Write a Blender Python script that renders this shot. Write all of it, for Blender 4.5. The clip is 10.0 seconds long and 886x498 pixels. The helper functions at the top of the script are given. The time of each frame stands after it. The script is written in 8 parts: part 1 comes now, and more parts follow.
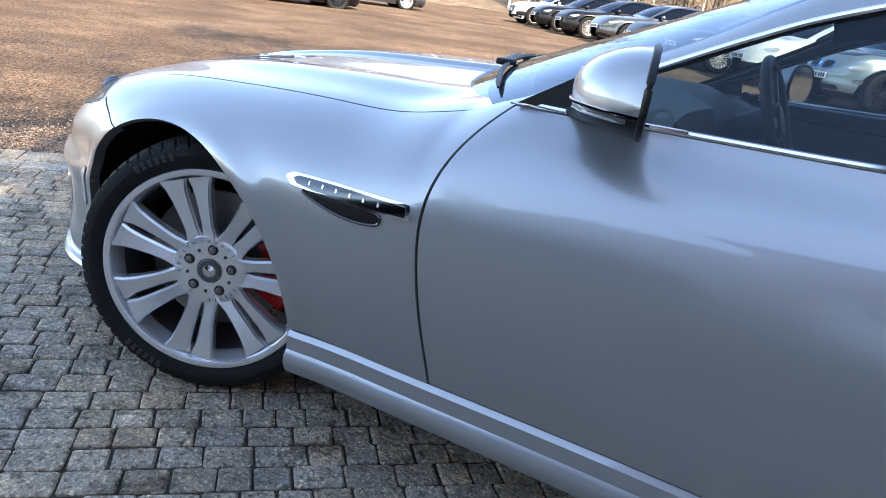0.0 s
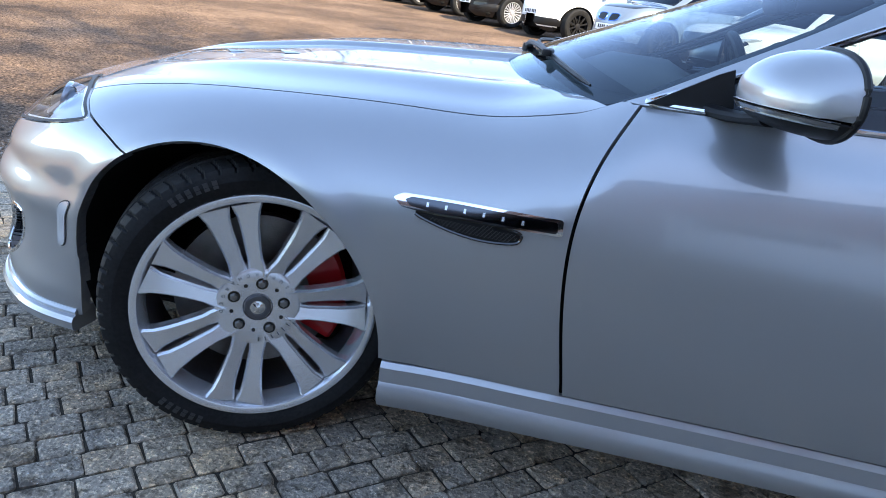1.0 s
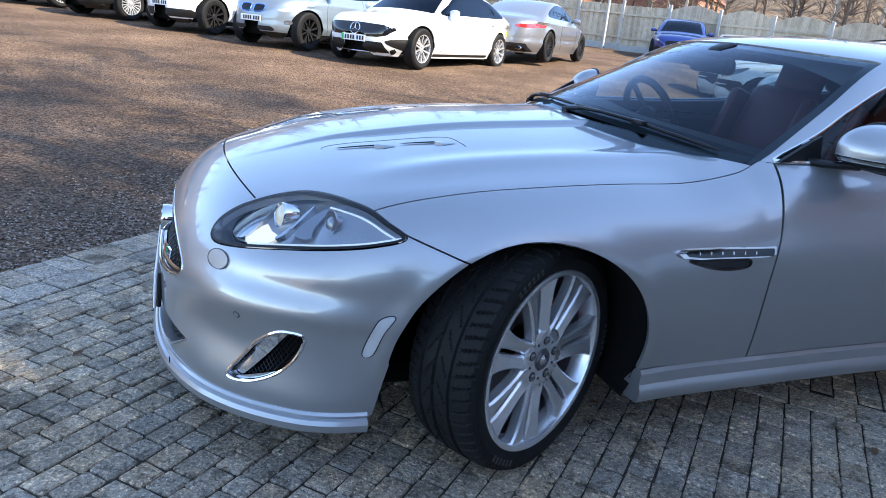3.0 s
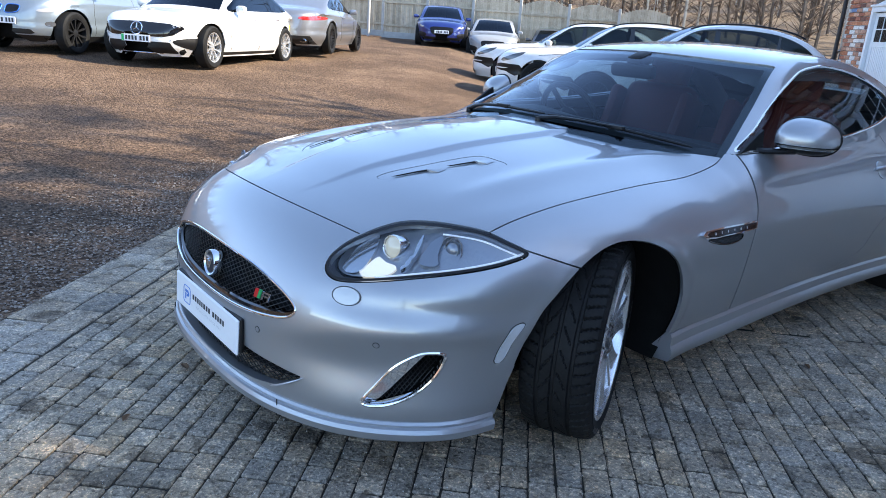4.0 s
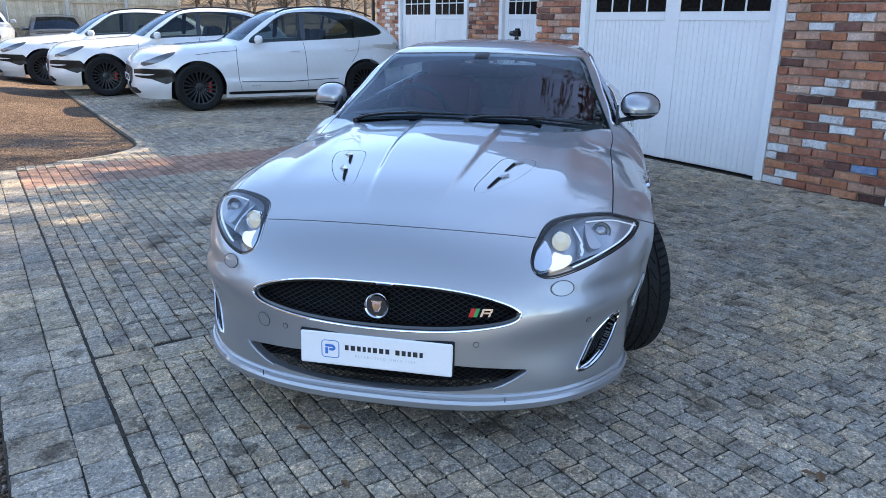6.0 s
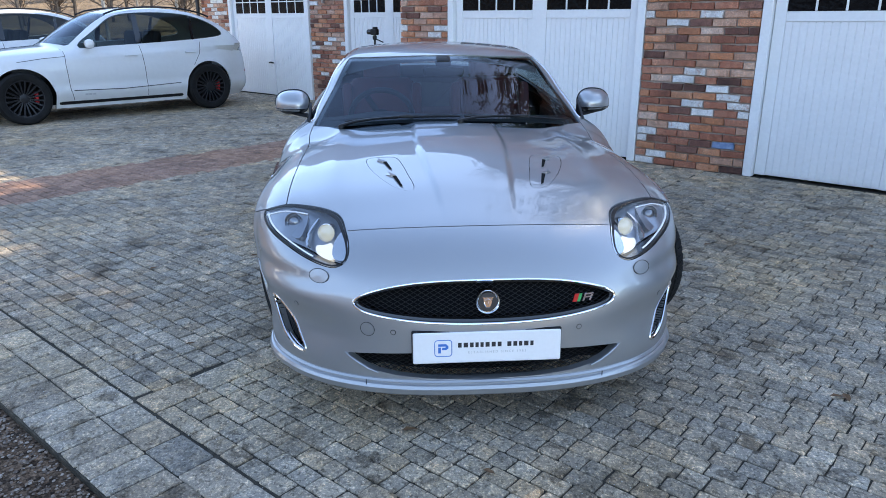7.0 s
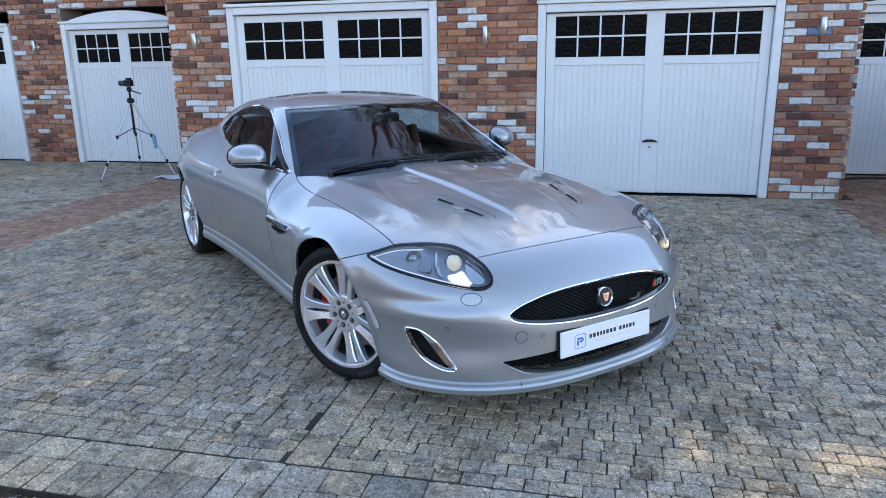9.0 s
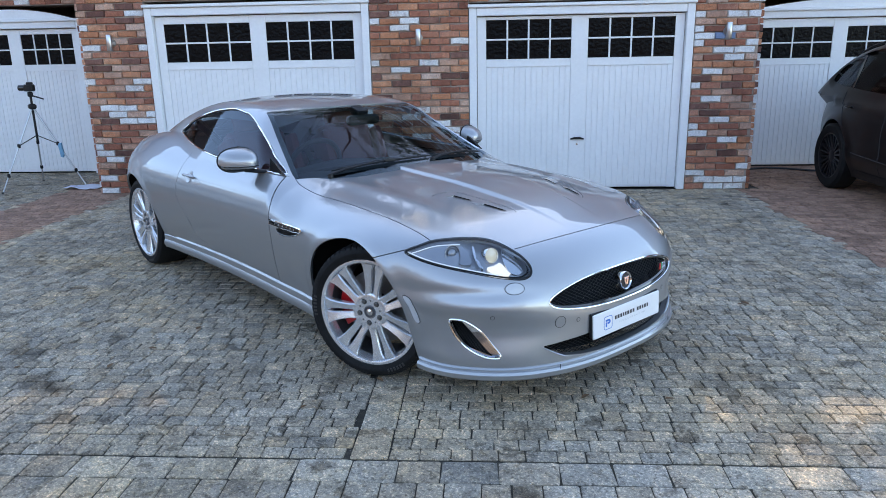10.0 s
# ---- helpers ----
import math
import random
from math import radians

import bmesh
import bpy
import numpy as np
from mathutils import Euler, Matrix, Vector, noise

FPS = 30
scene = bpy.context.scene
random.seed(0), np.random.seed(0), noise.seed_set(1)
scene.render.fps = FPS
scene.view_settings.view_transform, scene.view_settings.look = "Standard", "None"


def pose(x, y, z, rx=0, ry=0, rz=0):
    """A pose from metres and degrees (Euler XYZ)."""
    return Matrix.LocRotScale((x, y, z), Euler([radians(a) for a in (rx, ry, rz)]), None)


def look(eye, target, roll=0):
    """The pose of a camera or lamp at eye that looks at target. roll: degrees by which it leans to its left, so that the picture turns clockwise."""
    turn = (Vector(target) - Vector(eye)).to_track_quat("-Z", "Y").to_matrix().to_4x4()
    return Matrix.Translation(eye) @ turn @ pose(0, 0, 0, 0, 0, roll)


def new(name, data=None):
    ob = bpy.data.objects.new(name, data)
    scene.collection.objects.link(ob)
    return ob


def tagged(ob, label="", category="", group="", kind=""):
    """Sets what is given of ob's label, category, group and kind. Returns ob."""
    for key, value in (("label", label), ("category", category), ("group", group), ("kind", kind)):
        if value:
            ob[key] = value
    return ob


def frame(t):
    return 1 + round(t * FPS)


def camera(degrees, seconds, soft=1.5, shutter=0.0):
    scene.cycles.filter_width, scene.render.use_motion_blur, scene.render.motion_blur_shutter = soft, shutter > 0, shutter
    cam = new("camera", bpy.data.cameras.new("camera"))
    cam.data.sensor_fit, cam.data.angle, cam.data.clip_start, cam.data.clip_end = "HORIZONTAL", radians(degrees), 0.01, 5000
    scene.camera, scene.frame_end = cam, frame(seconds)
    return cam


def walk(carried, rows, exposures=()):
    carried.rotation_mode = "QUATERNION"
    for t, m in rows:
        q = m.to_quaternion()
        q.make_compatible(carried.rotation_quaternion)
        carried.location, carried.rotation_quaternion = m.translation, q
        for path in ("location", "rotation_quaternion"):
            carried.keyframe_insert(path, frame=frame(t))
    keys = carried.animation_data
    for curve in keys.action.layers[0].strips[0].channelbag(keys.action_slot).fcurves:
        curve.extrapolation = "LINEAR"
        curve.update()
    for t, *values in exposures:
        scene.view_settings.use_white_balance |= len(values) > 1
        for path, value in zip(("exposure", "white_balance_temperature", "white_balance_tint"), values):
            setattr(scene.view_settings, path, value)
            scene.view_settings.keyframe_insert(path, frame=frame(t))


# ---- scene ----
cam = camera(63.6, 10.0, 0.9)
PATH = [
    (0, (-1.317, 2.022, 1.048), (-0.41, 0.359, 0.409), 8.9),
    (0.5, (-0.981, 2.061, 1.017), (-0.362, 0.275, 0.362), 8.4),
    (1, (-0.683, 2.17, 1.036), (-0.312, 0.32, 0.372), 8.0),
    (1.5, (-0.35, 2.24, 1.082), (-0.222, 0.36, 0.411), 7.7),
    (2, (0.038, 2.321, 1.141), (-0.091, 0.431, 0.498), 7.1),
    (2.5, (0.458, 2.432, 1.187), (0.034, 0.577, 0.569), 6.3),
    (2.7, (0.627, 2.433, 1.184), (0.121, 0.598, 0.569), 6.2),
    (3.8, (1.625, 2.229, 1.274), (0.483, 0.696, 0.682), 4.3),
    (4, (1.784, 2.143, 1.269), (0.568, 0.67, 0.677), 4.1),
    (4.5, (2.173, 1.863, 1.303), (0.762, 0.575, 0.712), 3.3),
    (5, (2.555, 1.528, 1.346), (0.934, 0.514, 0.757), 2.1),
    (5.2, (2.68, 1.365, 1.331), (0.997, 0.458, 0.744), 2.1),
    (6.3, (3.159, 0.371, 1.395), (1.267, 0.163, 0.782), 0.3),
    (6.5, (3.208, 0.183, 1.385), (1.308, 0.072, 0.769), 0.2),
    (7, (3.262, -0.324, 1.433), (1.364, -0.184, 0.819), -0.1),
    (7.5, (3.285, -0.82, 1.466), (1.42, -0.424, 0.862), -0.6),
    (7.8, (3.281, -1.121, 1.47), (1.436, -0.611, 0.892), -0.1),
    (8, (3.244, -1.299, 1.481), (1.417, -0.694, 0.934), -0.8),
    (8.5, (3.213, -1.758, 1.495), (1.467, -0.932, 0.975), -0.8),
    (9, (3.09, -2.109, 1.493), (1.443, -1.097, 0.979), -1.0),
    (9.5, (2.889, -2.4, 1.494), (1.361, -1.219, 0.974), -1.1),
    (10, (2.794, -2.717, 1.504), (1.342, -1.441, 0.99), -1.1),
]
walk(cam, [(t, look(eye, target, roll)) for t, eye, target, roll in PATH], [(0.0, 2.82, 7700, 9), (1.5, 2.82, 7150, 8), (2.5, 2.60, 6800, 8), (4.5, 2.30, 7000, 7), (6.5, 2.44, 7400, 8), (10.0, 2.54, 7900, 7)])

# ================= light =================
world = bpy.data.worlds.new("sky_world")
scene.world = world
world.use_nodes = True
wn = world.node_tree
sky = wn.nodes.new("ShaderNodeTexSky")
sky.sky_type = "NISHITA"
sky.sun_disc = False
sky.air_density = 0.6
sky.dust_density = 0.12
SUN_AZ, SUN_EL = 137.0, 37.0          # towards the sun, degrees from +x to +y, and height
sky.sun_elevation = radians(SUN_EL)
sky.sun_rotation = radians(90 - SUN_AZ)
wn.links.new(sky.outputs[0], wn.nodes["Background"].inputs[0])
wn.nodes["Background"].inputs[1].default_value = 0.15
sun = new("sun", bpy.data.lights.new("sun", "SUN"))
sun.data.energy, sun.data.angle, sun.data.color = 2.5, radians(0.6), (1.0, 0.90, 0.76)
sd = Vector((math.cos(radians(SUN_AZ)) * math.cos(radians(SUN_EL)), math.sin(radians(SUN_AZ)) * math.cos(radians(SUN_EL)), math.sin(radians(SUN_EL))))
sun.matrix_world = look(sd * 50, (0, 0, 0))

# ================= materials =================
MATS = {}


def mat(name, color=(0.5, 0.5, 0.5), rough=0.5, metal=0.0, coat=0.0, spec=0.5, noise_scale=0.0, noise_amt=0.0, bump=0.0, bump_scale=0.0, emit=None, rand=0.0, hue=None, rough_var=0.0):
    """A principled material with colour variation at two scales and a fine relief, in object metres."""
    if name in MATS:
        return MATS[name]
    m = bpy.data.materials.new(name)
    m.use_nodes = True
    nt = m.node_tree
    N, Lk = nt.nodes, nt.links
    b = N["Principled BSDF"]
    b.inputs["Base Color"].default_value = (*color, 1)
    b.inputs["Roughness"].default_value = rough
    b.inputs["Metallic"].default_value = metal
    b.inputs["Coat Weight"].default_value = coat
    b.inputs["Coat Roughness"].default_value = 0.02
    b.inputs["Specular IOR Level"].default_value = spec
    if emit:
        b.inputs["Emission Color"].default_value = (*emit[:3], 1)
        b.inputs["Emission Strength"].default_value = emit[3]
    col = None
    tc = N.new("ShaderNodeTexCoord")
    if noise_amt:
        n1 = N.new("ShaderNodeTexNoise")
        n1.inputs["Scale"].default_value = noise_scale
        n1.inputs["Detail"].default_value = 5
        n2 = N.new("ShaderNodeTexNoise")
        n2.inputs["Scale"].default_value = noise_scale * 9
        n2.inputs["Detail"].default_value = 3
        Lk.new(tc.outputs["Object"], n1.inputs["Vector"])
        Lk.new(tc.outputs["Object"], n2.inputs["Vector"])
        add = N.new("ShaderNodeMath")
        add.operation = "ADD"
        Lk.new(n1.outputs[0], add.inputs[0])
        Lk.new(n2.outputs[0], add.inputs[1])
        ramp = N.new("ShaderNodeMapRange")
        ramp.inputs[1].default_value, ramp.inputs[2].default_value = 0.65, 1.35
        ramp.inputs[3].default_value, ramp.inputs[4].default_value = 1 - noise_amt, 1 + noise_amt
        Lk.new(add.outputs[0], ramp.inputs[0])
        hsv = N.new("ShaderNodeHueSaturation")
        hsv.inputs["Color"].default_value = (*color, 1)
        Lk.new(ramp.outputs[0], hsv.inputs["Value"])
        col = hsv
        if rough_var:
            rr = N.new("ShaderNodeMapRange")
            rr.inputs[1].default_value, rr.inputs[2].default_value = 0.6, 1.4
            rr.inputs[3].default_value, rr.inputs[4].default_value = rough - rough_var, rough + rough_var
            Lk.new(add.outputs[0], rr.inputs[0])
            Lk.new(rr.outputs[0], b.inputs["Roughness"])
    if rand:
        oi = N.new("ShaderNodeObjectInfo")
        geo = N.new("ShaderNodeNewGeometry")
        ad = N.new("ShaderNodeMath")
        ad.operation = "ADD"
        Lk.new(oi.outputs["Random"], ad.inputs[0])
        Lk.new(geo.outputs["Random Per Island"], ad.inputs[1])
        fr = N.new("ShaderNodeMath")
        fr.operation = "FRACT"
        Lk.new(ad.outputs[0], fr.inputs[0])
        mr = N.new("ShaderNodeMapRange")
        mr.inputs[3].default_value, mr.inputs[4].default_value = 1 - rand, 1 + rand
        Lk.new(fr.outputs[0], mr.inputs[0])
        h2 = N.new("ShaderNodeHueSaturation")
        h2.inputs["Color"].default_value = (*color, 1)
        if col:
            Lk.new(col.outputs[0], h2.inputs["Color"])
        Lk.new(mr.outputs[0], h2.inputs["Value"])
        col = h2
    if col:
        Lk.new(col.outputs[0], b.inputs["Base Color"])
    if bump:
        nb = N.new("ShaderNodeTexNoise")
        nb.inputs["Scale"].default_value = bump_scale
        nb.inputs["Detail"].default_value = 4
        Lk.new(tc.outputs["Object"], nb.inputs["Vector"])
        bp = N.new("ShaderNodeBump")
        bp.inputs["Strength"].default_value = 1.0
        bp.inputs["Distance"].default_value = bump
        Lk.new(nb.outputs[0], bp.inputs["Height"])
        Lk.new(bp.outputs[0], b.inputs["Normal"])
    MATS[name] = m
    return m


def glass_mat(name, tint, rough=0.0):
    """Thin glazing: clear tinted sheet with a mirror gloss by Fresnel."""
    if name in MATS:
        return MATS[name]
    m = bpy.data.materials.new(name)
    m.use_nodes = True
    nt = m.node_tree
    N, Lk = nt.nodes, nt.links
    N.remove(N["Principled BSDF"])
    tr, gl, fr, mx = N.new("ShaderNodeBsdfTransparent"), N.new("ShaderNodeBsdfGlossy"), N.new("ShaderNodeLayerWeight"), N.new("ShaderNodeMixShader")
    tr.inputs[0].default_value = (*tint, 1)
    gl.inputs["Roughness"].default_value = rough
    gl.inputs["Color"].default_value = (0.66, 0.74, 0.86, 1)
    # gloss grows towards grazing views, alike from both sides of the sheet
    fr.inputs[0].default_value = 0.5
    pw, ml = N.new("ShaderNodeMath"), N.new("ShaderNodeMath")
    pw.operation, ml.operation = "POWER", "MULTIPLY_ADD"
    pw.inputs[1].default_value = 5.0
    ml.inputs[1].default_value, ml.inputs[2].default_value = 0.93, 0.035
    Lk.new(fr.outputs["Facing"], pw.inputs[0])
    Lk.new(pw.outputs[0], ml.inputs[0])
    Lk.new(ml.outputs[0], mx.inputs[0])
    Lk.new(tr.outputs[0], mx.inputs[1])
    Lk.new(gl.outputs[0], mx.inputs[2])
    Lk.new(mx.outputs[0], N["Material Output"].inputs[0])
    MATS[name] = m
    return m


def paint(name, color, metal=0.0, rough=0.35):
    """Car paint: base with fine flake and a clear coat."""
    return mat(name, color, rough, metal, coat=1.0, noise_scale=2.0, noise_amt=0.03)


SILVER = mat("silver_paint", (0.375, 0.385, 0.40), 0.38, 0.68, coat=1.0, noise_scale=900, noise_amt=0.06)
SILVER.node_tree.nodes["Principled BSDF"].inputs["Coat IOR"].default_value = 1.6
CHROME = mat("chrome", (0.82, 0.83, 0.85), 0.06, 1.0)
ALLOY = mat("alloy_silver", (0.80, 0.81, 0.83), 0.26, 0.75, coat=0.5, noise_scale=300, noise_amt=0.04)
RUBBER = mat("tyre_rubber", (0.011, 0.011, 0.0112), 0.68, noise_scale=14, noise_amt=0.5, bump=0.0006, bump_scale=160, spec=0.2)
BLACK = mat("black_plastic", (0.009, 0.009, 0.010), 0.45, spec=0.3, noise_scale=60, noise_amt=0.2, bump=0.0003, bump_scale=700)
GLOSSBLACK = mat("gloss_black", (0.006, 0.006, 0.007), 0.08, coat=0.6)
LINER = mat("arch_liner", (0.006, 0.006, 0.006), 0.9, spec=0.15, noise_scale=20, noise_amt=0.3)
RED = mat("caliper_red", (0.52, 0.008, 0.012), 0.35, coat=0.5, noise_scale=30, noise_amt=0.1)
DISC = mat("brake_disc", (0.24, 0.23, 0.22), 0.4, 0.9, noise_scale=40, noise_amt=0.2)
GLASS = glass_mat("window_glass", (0.54, 0.62, 0.64))
LENS = glass_mat("lamp_lens", (0.93, 0.95, 0.97))
WHITE = mat("white_plate", (0.82, 0.82, 0.83), 0.35, noise_scale=10, noise_amt=0.02)
INKBLACK = mat("ink_black", (0.02, 0.02, 0.025), 0.5)
INKGREY = mat("ink_grey", (0.5, 0.5, 0.52), 0.5)
INKBLUE = mat("ink_blue", (0.03, 0.17, 0.55), 0.4)
LEATHER = mat("red_leather", (0.12, 0.010, 0.009), 0.5, noise_scale=30, noise_amt=0.15, bump=0.0008, bump_scale=300)
DARKTRIM = mat("dark_trim", (0.014, 0.015, 0.018), 0.55, noise_scale=40, noise_amt=0.15, bump=0.0005, bump_scale=400)

# ================= mesh helpers =================


class Geo:
    """A growing list of vertices and faces."""

    def __init__(self):
        self.v, self.f = [], []

    def add(self, vs, fs, m=None):
        k = len(self.v)
        self.v += [tuple(m @ Vector(p)) if m is not None else tuple(p) for p in vs]
        self.f += [tuple(k + i for i in f) for f in fs]
        return self

    def box(self, c, s, bevel=0.0, m=None, seg=1):
        bm = bmesh.new()
        bmesh.ops.create_cube(bm, size=1.0)
        for v in bm.verts:
            v.co = Vector((c[0] + v.co.x * s[0], c[1] + v.co.y * s[1], c[2] + v.co.z * s[2]))
        if bevel:
            bmesh.ops.bevel(bm, geom=bm.edges[:], offset=min(bevel, 0.49 * min(s)), segments=seg, affect="EDGES", profile=0.5)
        bm.verts.index_update()
        self.add([v.co for v in bm.verts], [[v.index for v in f.verts] for f in bm.faces], m)
        bm.free()
        return self

    def lathe(self, prof, n=32, m=None, closed=False):
        """Turns a profile of (radius, height) about z."""
        vs, fs, k = [], [], len(prof)
        for i in range(n):
            a = 2 * math.pi * i / n
            vs += [(r * math.cos(a), r * math.sin(a), h) for r, h in prof]
        for i in range(n):
            j = (i + 1) % n
            for q in range(k if closed else k - 1):
                p = (q + 1) % k
                fs.append((i * k + q, j * k + q, j * k + p, i * k + p))
        return self.add(vs, fs, m)

    def prism(self, poly, h0, h1, m=None, inset=0.0):
        """A polygon in xy raised from h0 to h1; inset draws the top in, as a chamfer."""
        n = len(poly)
        cx, cy = sum(p[0] for p in poly) / n, sum(p[1] for p in poly) / n
        vs = [(x, y, h0) for x, y in poly]
        if inset:
            vs += [(x, y, h1 - inset) for x, y in poly]
            top = []
            for x, y in poly:
                d = math.hypot(x - cx, y - cy) or 1
                top.append((x - (x - cx) / d * inset, y - (y - cy) / d * inset, h1))
            vs += top
            rows = 3
        else:
            vs += [(x, y, h1) for x, y in poly]
            rows = 2
        fs = [tuple(reversed(range(n))), tuple(range((rows - 1) * n, rows * n))]
        for r in range(rows - 1):
            for i in range(n):
                j = (i + 1) % n
                fs.append((r * n + i, r * n + j, (r + 1) * n + j, (r + 1) * n + i))
        return self.add(vs, fs, m)

    def sweep(self, pts, rad, n=8, m=None, flat=1.0, closed=False):
        """A round or flattened bar along points; rad is one radius or one for each point."""
        pts = [Vector(p) for p in pts]
        k = len(pts)
        vs, fs = [], []
        up0 = Vector((0, 0, 1))
        for i, p in enumerate(pts):
            d = (pts[(i + 1) % k] - pts[i - 1]) if closed else (pts[min(i + 1, k - 1)] - pts[max(i - 1, 0)])
            d.normalize()
            u = up0 if abs(d.dot(up0)) < 0.95 else Vector((1, 0, 0))
            a = d.cross(u).normalized()
            b = a.cross(d)
            r = rad[i] if isinstance(rad, (list, tuple)) else rad
            vs += [p + (a * math.cos(2 * math.pi * q / n) + b * math.sin(2 * math.pi * q / n) * flat) * r for q in range(n)]
        for i in range(k if closed else k - 1):
            j = (i + 1) % k
            for q in range(n):
                w = (q + 1) % n
                fs.append((i * n + q, i * n + w, j * n + w, j * n + q))
        if not closed:
            fs += [tuple(reversed(range(n))), tuple(range((k - 1) * n, k * n))]
        return self.add(vs, fs, m)

    def ob(self, name, material, parent=None, label="", smooth=35.0, at=None):
        return mesh_ob(name, self.v, self.f, material, parent, label, smooth, at)


def mesh_ob(name, vs, fs, material, parent=None, label="", smooth=35.0, at=None):
    me = bpy.data.meshes.new(name)
    me.from_pydata([tuple(p) for p in vs], [], fs)
    me.validate()
    for mm in material if isinstance(material, (list, tuple)) else [material]:
        me.materials.append(mm)
    if smooth:
        me.shade_smooth()
        if smooth < 180:
            me.set_sharp_from_angle(angle=radians(smooth))
    ob = new(name, me)
    if parent:
        ob.parent = parent
    if at is not None:
        ob.matrix_local = at
    if label:
        ob["label"] = label
    return ob


def thing(name, label, category, at=None, group="", kind=""):
    """An Empty at a thing's base, which parents its parts."""
    ob = new(name)
    ob.empty_display_size = 0.1
    if at is not None:
        ob.matrix_world = at
    return tagged(ob, label, category, group, kind)


def cubic(xs, ys):
    """A natural cubic spline, straight beyond its ends."""
    xs, ys = np.array(xs, float), np.array(ys, float)
    if xs[0] > xs[-1]:
        xs, ys = xs[::-1], ys[::-1]
    n = len(xs)
    h = np.diff(xs)
    A, r = np.eye(n), np.zeros(n)
    for i in range(1, n - 1):
        A[i, i - 1], A[i, i], A[i, i + 1] = h[i - 1], 2 * (h[i - 1] + h[i]), h[i]
        r[i] = 6 * ((ys[i + 1] - ys[i]) / h[i] - (ys[i] - ys[i - 1]) / h[i - 1])
    k = np.linalg.solve(A, r)

    def f(x):
        x = np.asarray(x, float)
        xc = np.clip(x, xs[0], xs[-1])
        i = np.clip(np.searchsorted(xs, xc) - 1, 0, n - 2)
        a, b, hh = xs[i + 1] - xc, xc - xs[i], h[i]
        y = (k[i] * a**3 + k[i + 1] * b**3) / (6 * hh) + (ys[i] / hh - k[i] * hh / 6) * a + (ys[i + 1] / hh - k[i + 1] * hh / 6) * b
        s0 = (ys[1] - ys[0]) / h[0] - h[0] * (2 * k[0] + k[1]) / 6
        s1 = (ys[-1] - ys[-2]) / h[-1] + h[-1] * (2 * k[-1] + k[-2]) / 6
        return y + np.where(x < xs[0], (x - xs[0]) * s0, 0) + np.where(x > xs[-1], (x - xs[-1]) * s1, 0)

    return f


def smax(a, b, k):
    h = np.maximum(k - np.abs(a - b), 0) / k
    return np.maximum(a, b) + h * h * k / 4


def smin(a, b, k):
    return -smax(-a, -b, k)


def bell(x, c, w):
    return np.exp(-(((x - c) / w) ** 2))


def step(x, a, b):
    t = np.clip((x - a) / (b - a), 0, 1)
    return t * t * (3 - 2 * t)


def cast(F, O, D, far, rounds=34):
    """Where rays from inside leave the solid F < 0."""
    lo, hi = np.zeros(O.shape[:-1]), np.full(O.shape[:-1], float(far))
    for _ in range(rounds):
        mid = (lo + hi) / 2
        P = O + D * mid[..., None]
        out = F(P[..., 0], P[..., 1], P[..., 2]) > 0
        hi = np.where(out, mid, hi)
        lo = np.where(out, lo, mid)
    return O + D * ((lo + hi) / 2)[..., None]


def grid_faces(n, m):
    i, j = np.meshgrid(np.arange(n - 1), np.arange(m - 1), indexing="ij")
    a = (i * m + j).ravel()
    return np.stack([a, a + m, a + m + 1, a + 1], -1)


def clip(V, Fs, fields):
    """Cuts a mesh along the zero lines of fields (functions of x, y, z), keeping where they are positive."""
    V = np.asarray(V, float)
    for field in fields:
        g = field(V[:, 0], V[:, 1], V[:, 2])
        vs, out, cache = [tuple(p) for p in V], [], {}
        pos = (g >= 0).tolist()

        def cross(a, b):
            key = (a, b) if a < b else (b, a)
            if key not in cache:
                t = g[a] / (g[a] - g[b])
                cache[key] = len(vs)
                vs.append(tuple(V[a] + (V[b] - V[a]) * t))
            return cache[key]

        for f in Fs:
            c = sum(pos[i] for i in f)
            if c == len(f):
                out.append(tuple(f))
            elif c:
                q = []
                for i, a in enumerate(f):
                    b = f[(i + 1) % len(f)]
                    if pos[a]:
                        q.append(a)
                    if pos[a] != pos[b]:
                        q.append(cross(a, b))
                if len(q) > 2:
                    out.append(tuple(q))
        used = sorted({i for f in out for i in f})
        re = {u: i for i, u in enumerate(used)}
        V = np.array([vs[u] for u in used]) if used else np.zeros((0, 3))
        Fs = [tuple(re[i] for i in f) for f in out]
    return V, Fs


def pieces(V, Fs):
    """The separate sheets of a mesh, one by one."""
    top = list(range(len(V)))

    def find(a):
        while top[a] != a:
            top[a] = top[top[a]]
            a = top[a]
        return a

    for f in Fs:
        for q in f[1:]:
            top[find(q)] = find(f[0])
    groups = {}
    for f in Fs:
        groups.setdefault(find(f[0]), []).append(f)
    for fs in groups.values():
        used = sorted({i for f in fs for i in f})
        re = {u: i for i, u in enumerate(used)}
        yield np.asarray(V)[used], [tuple(re[i] for i in f) for f in fs]


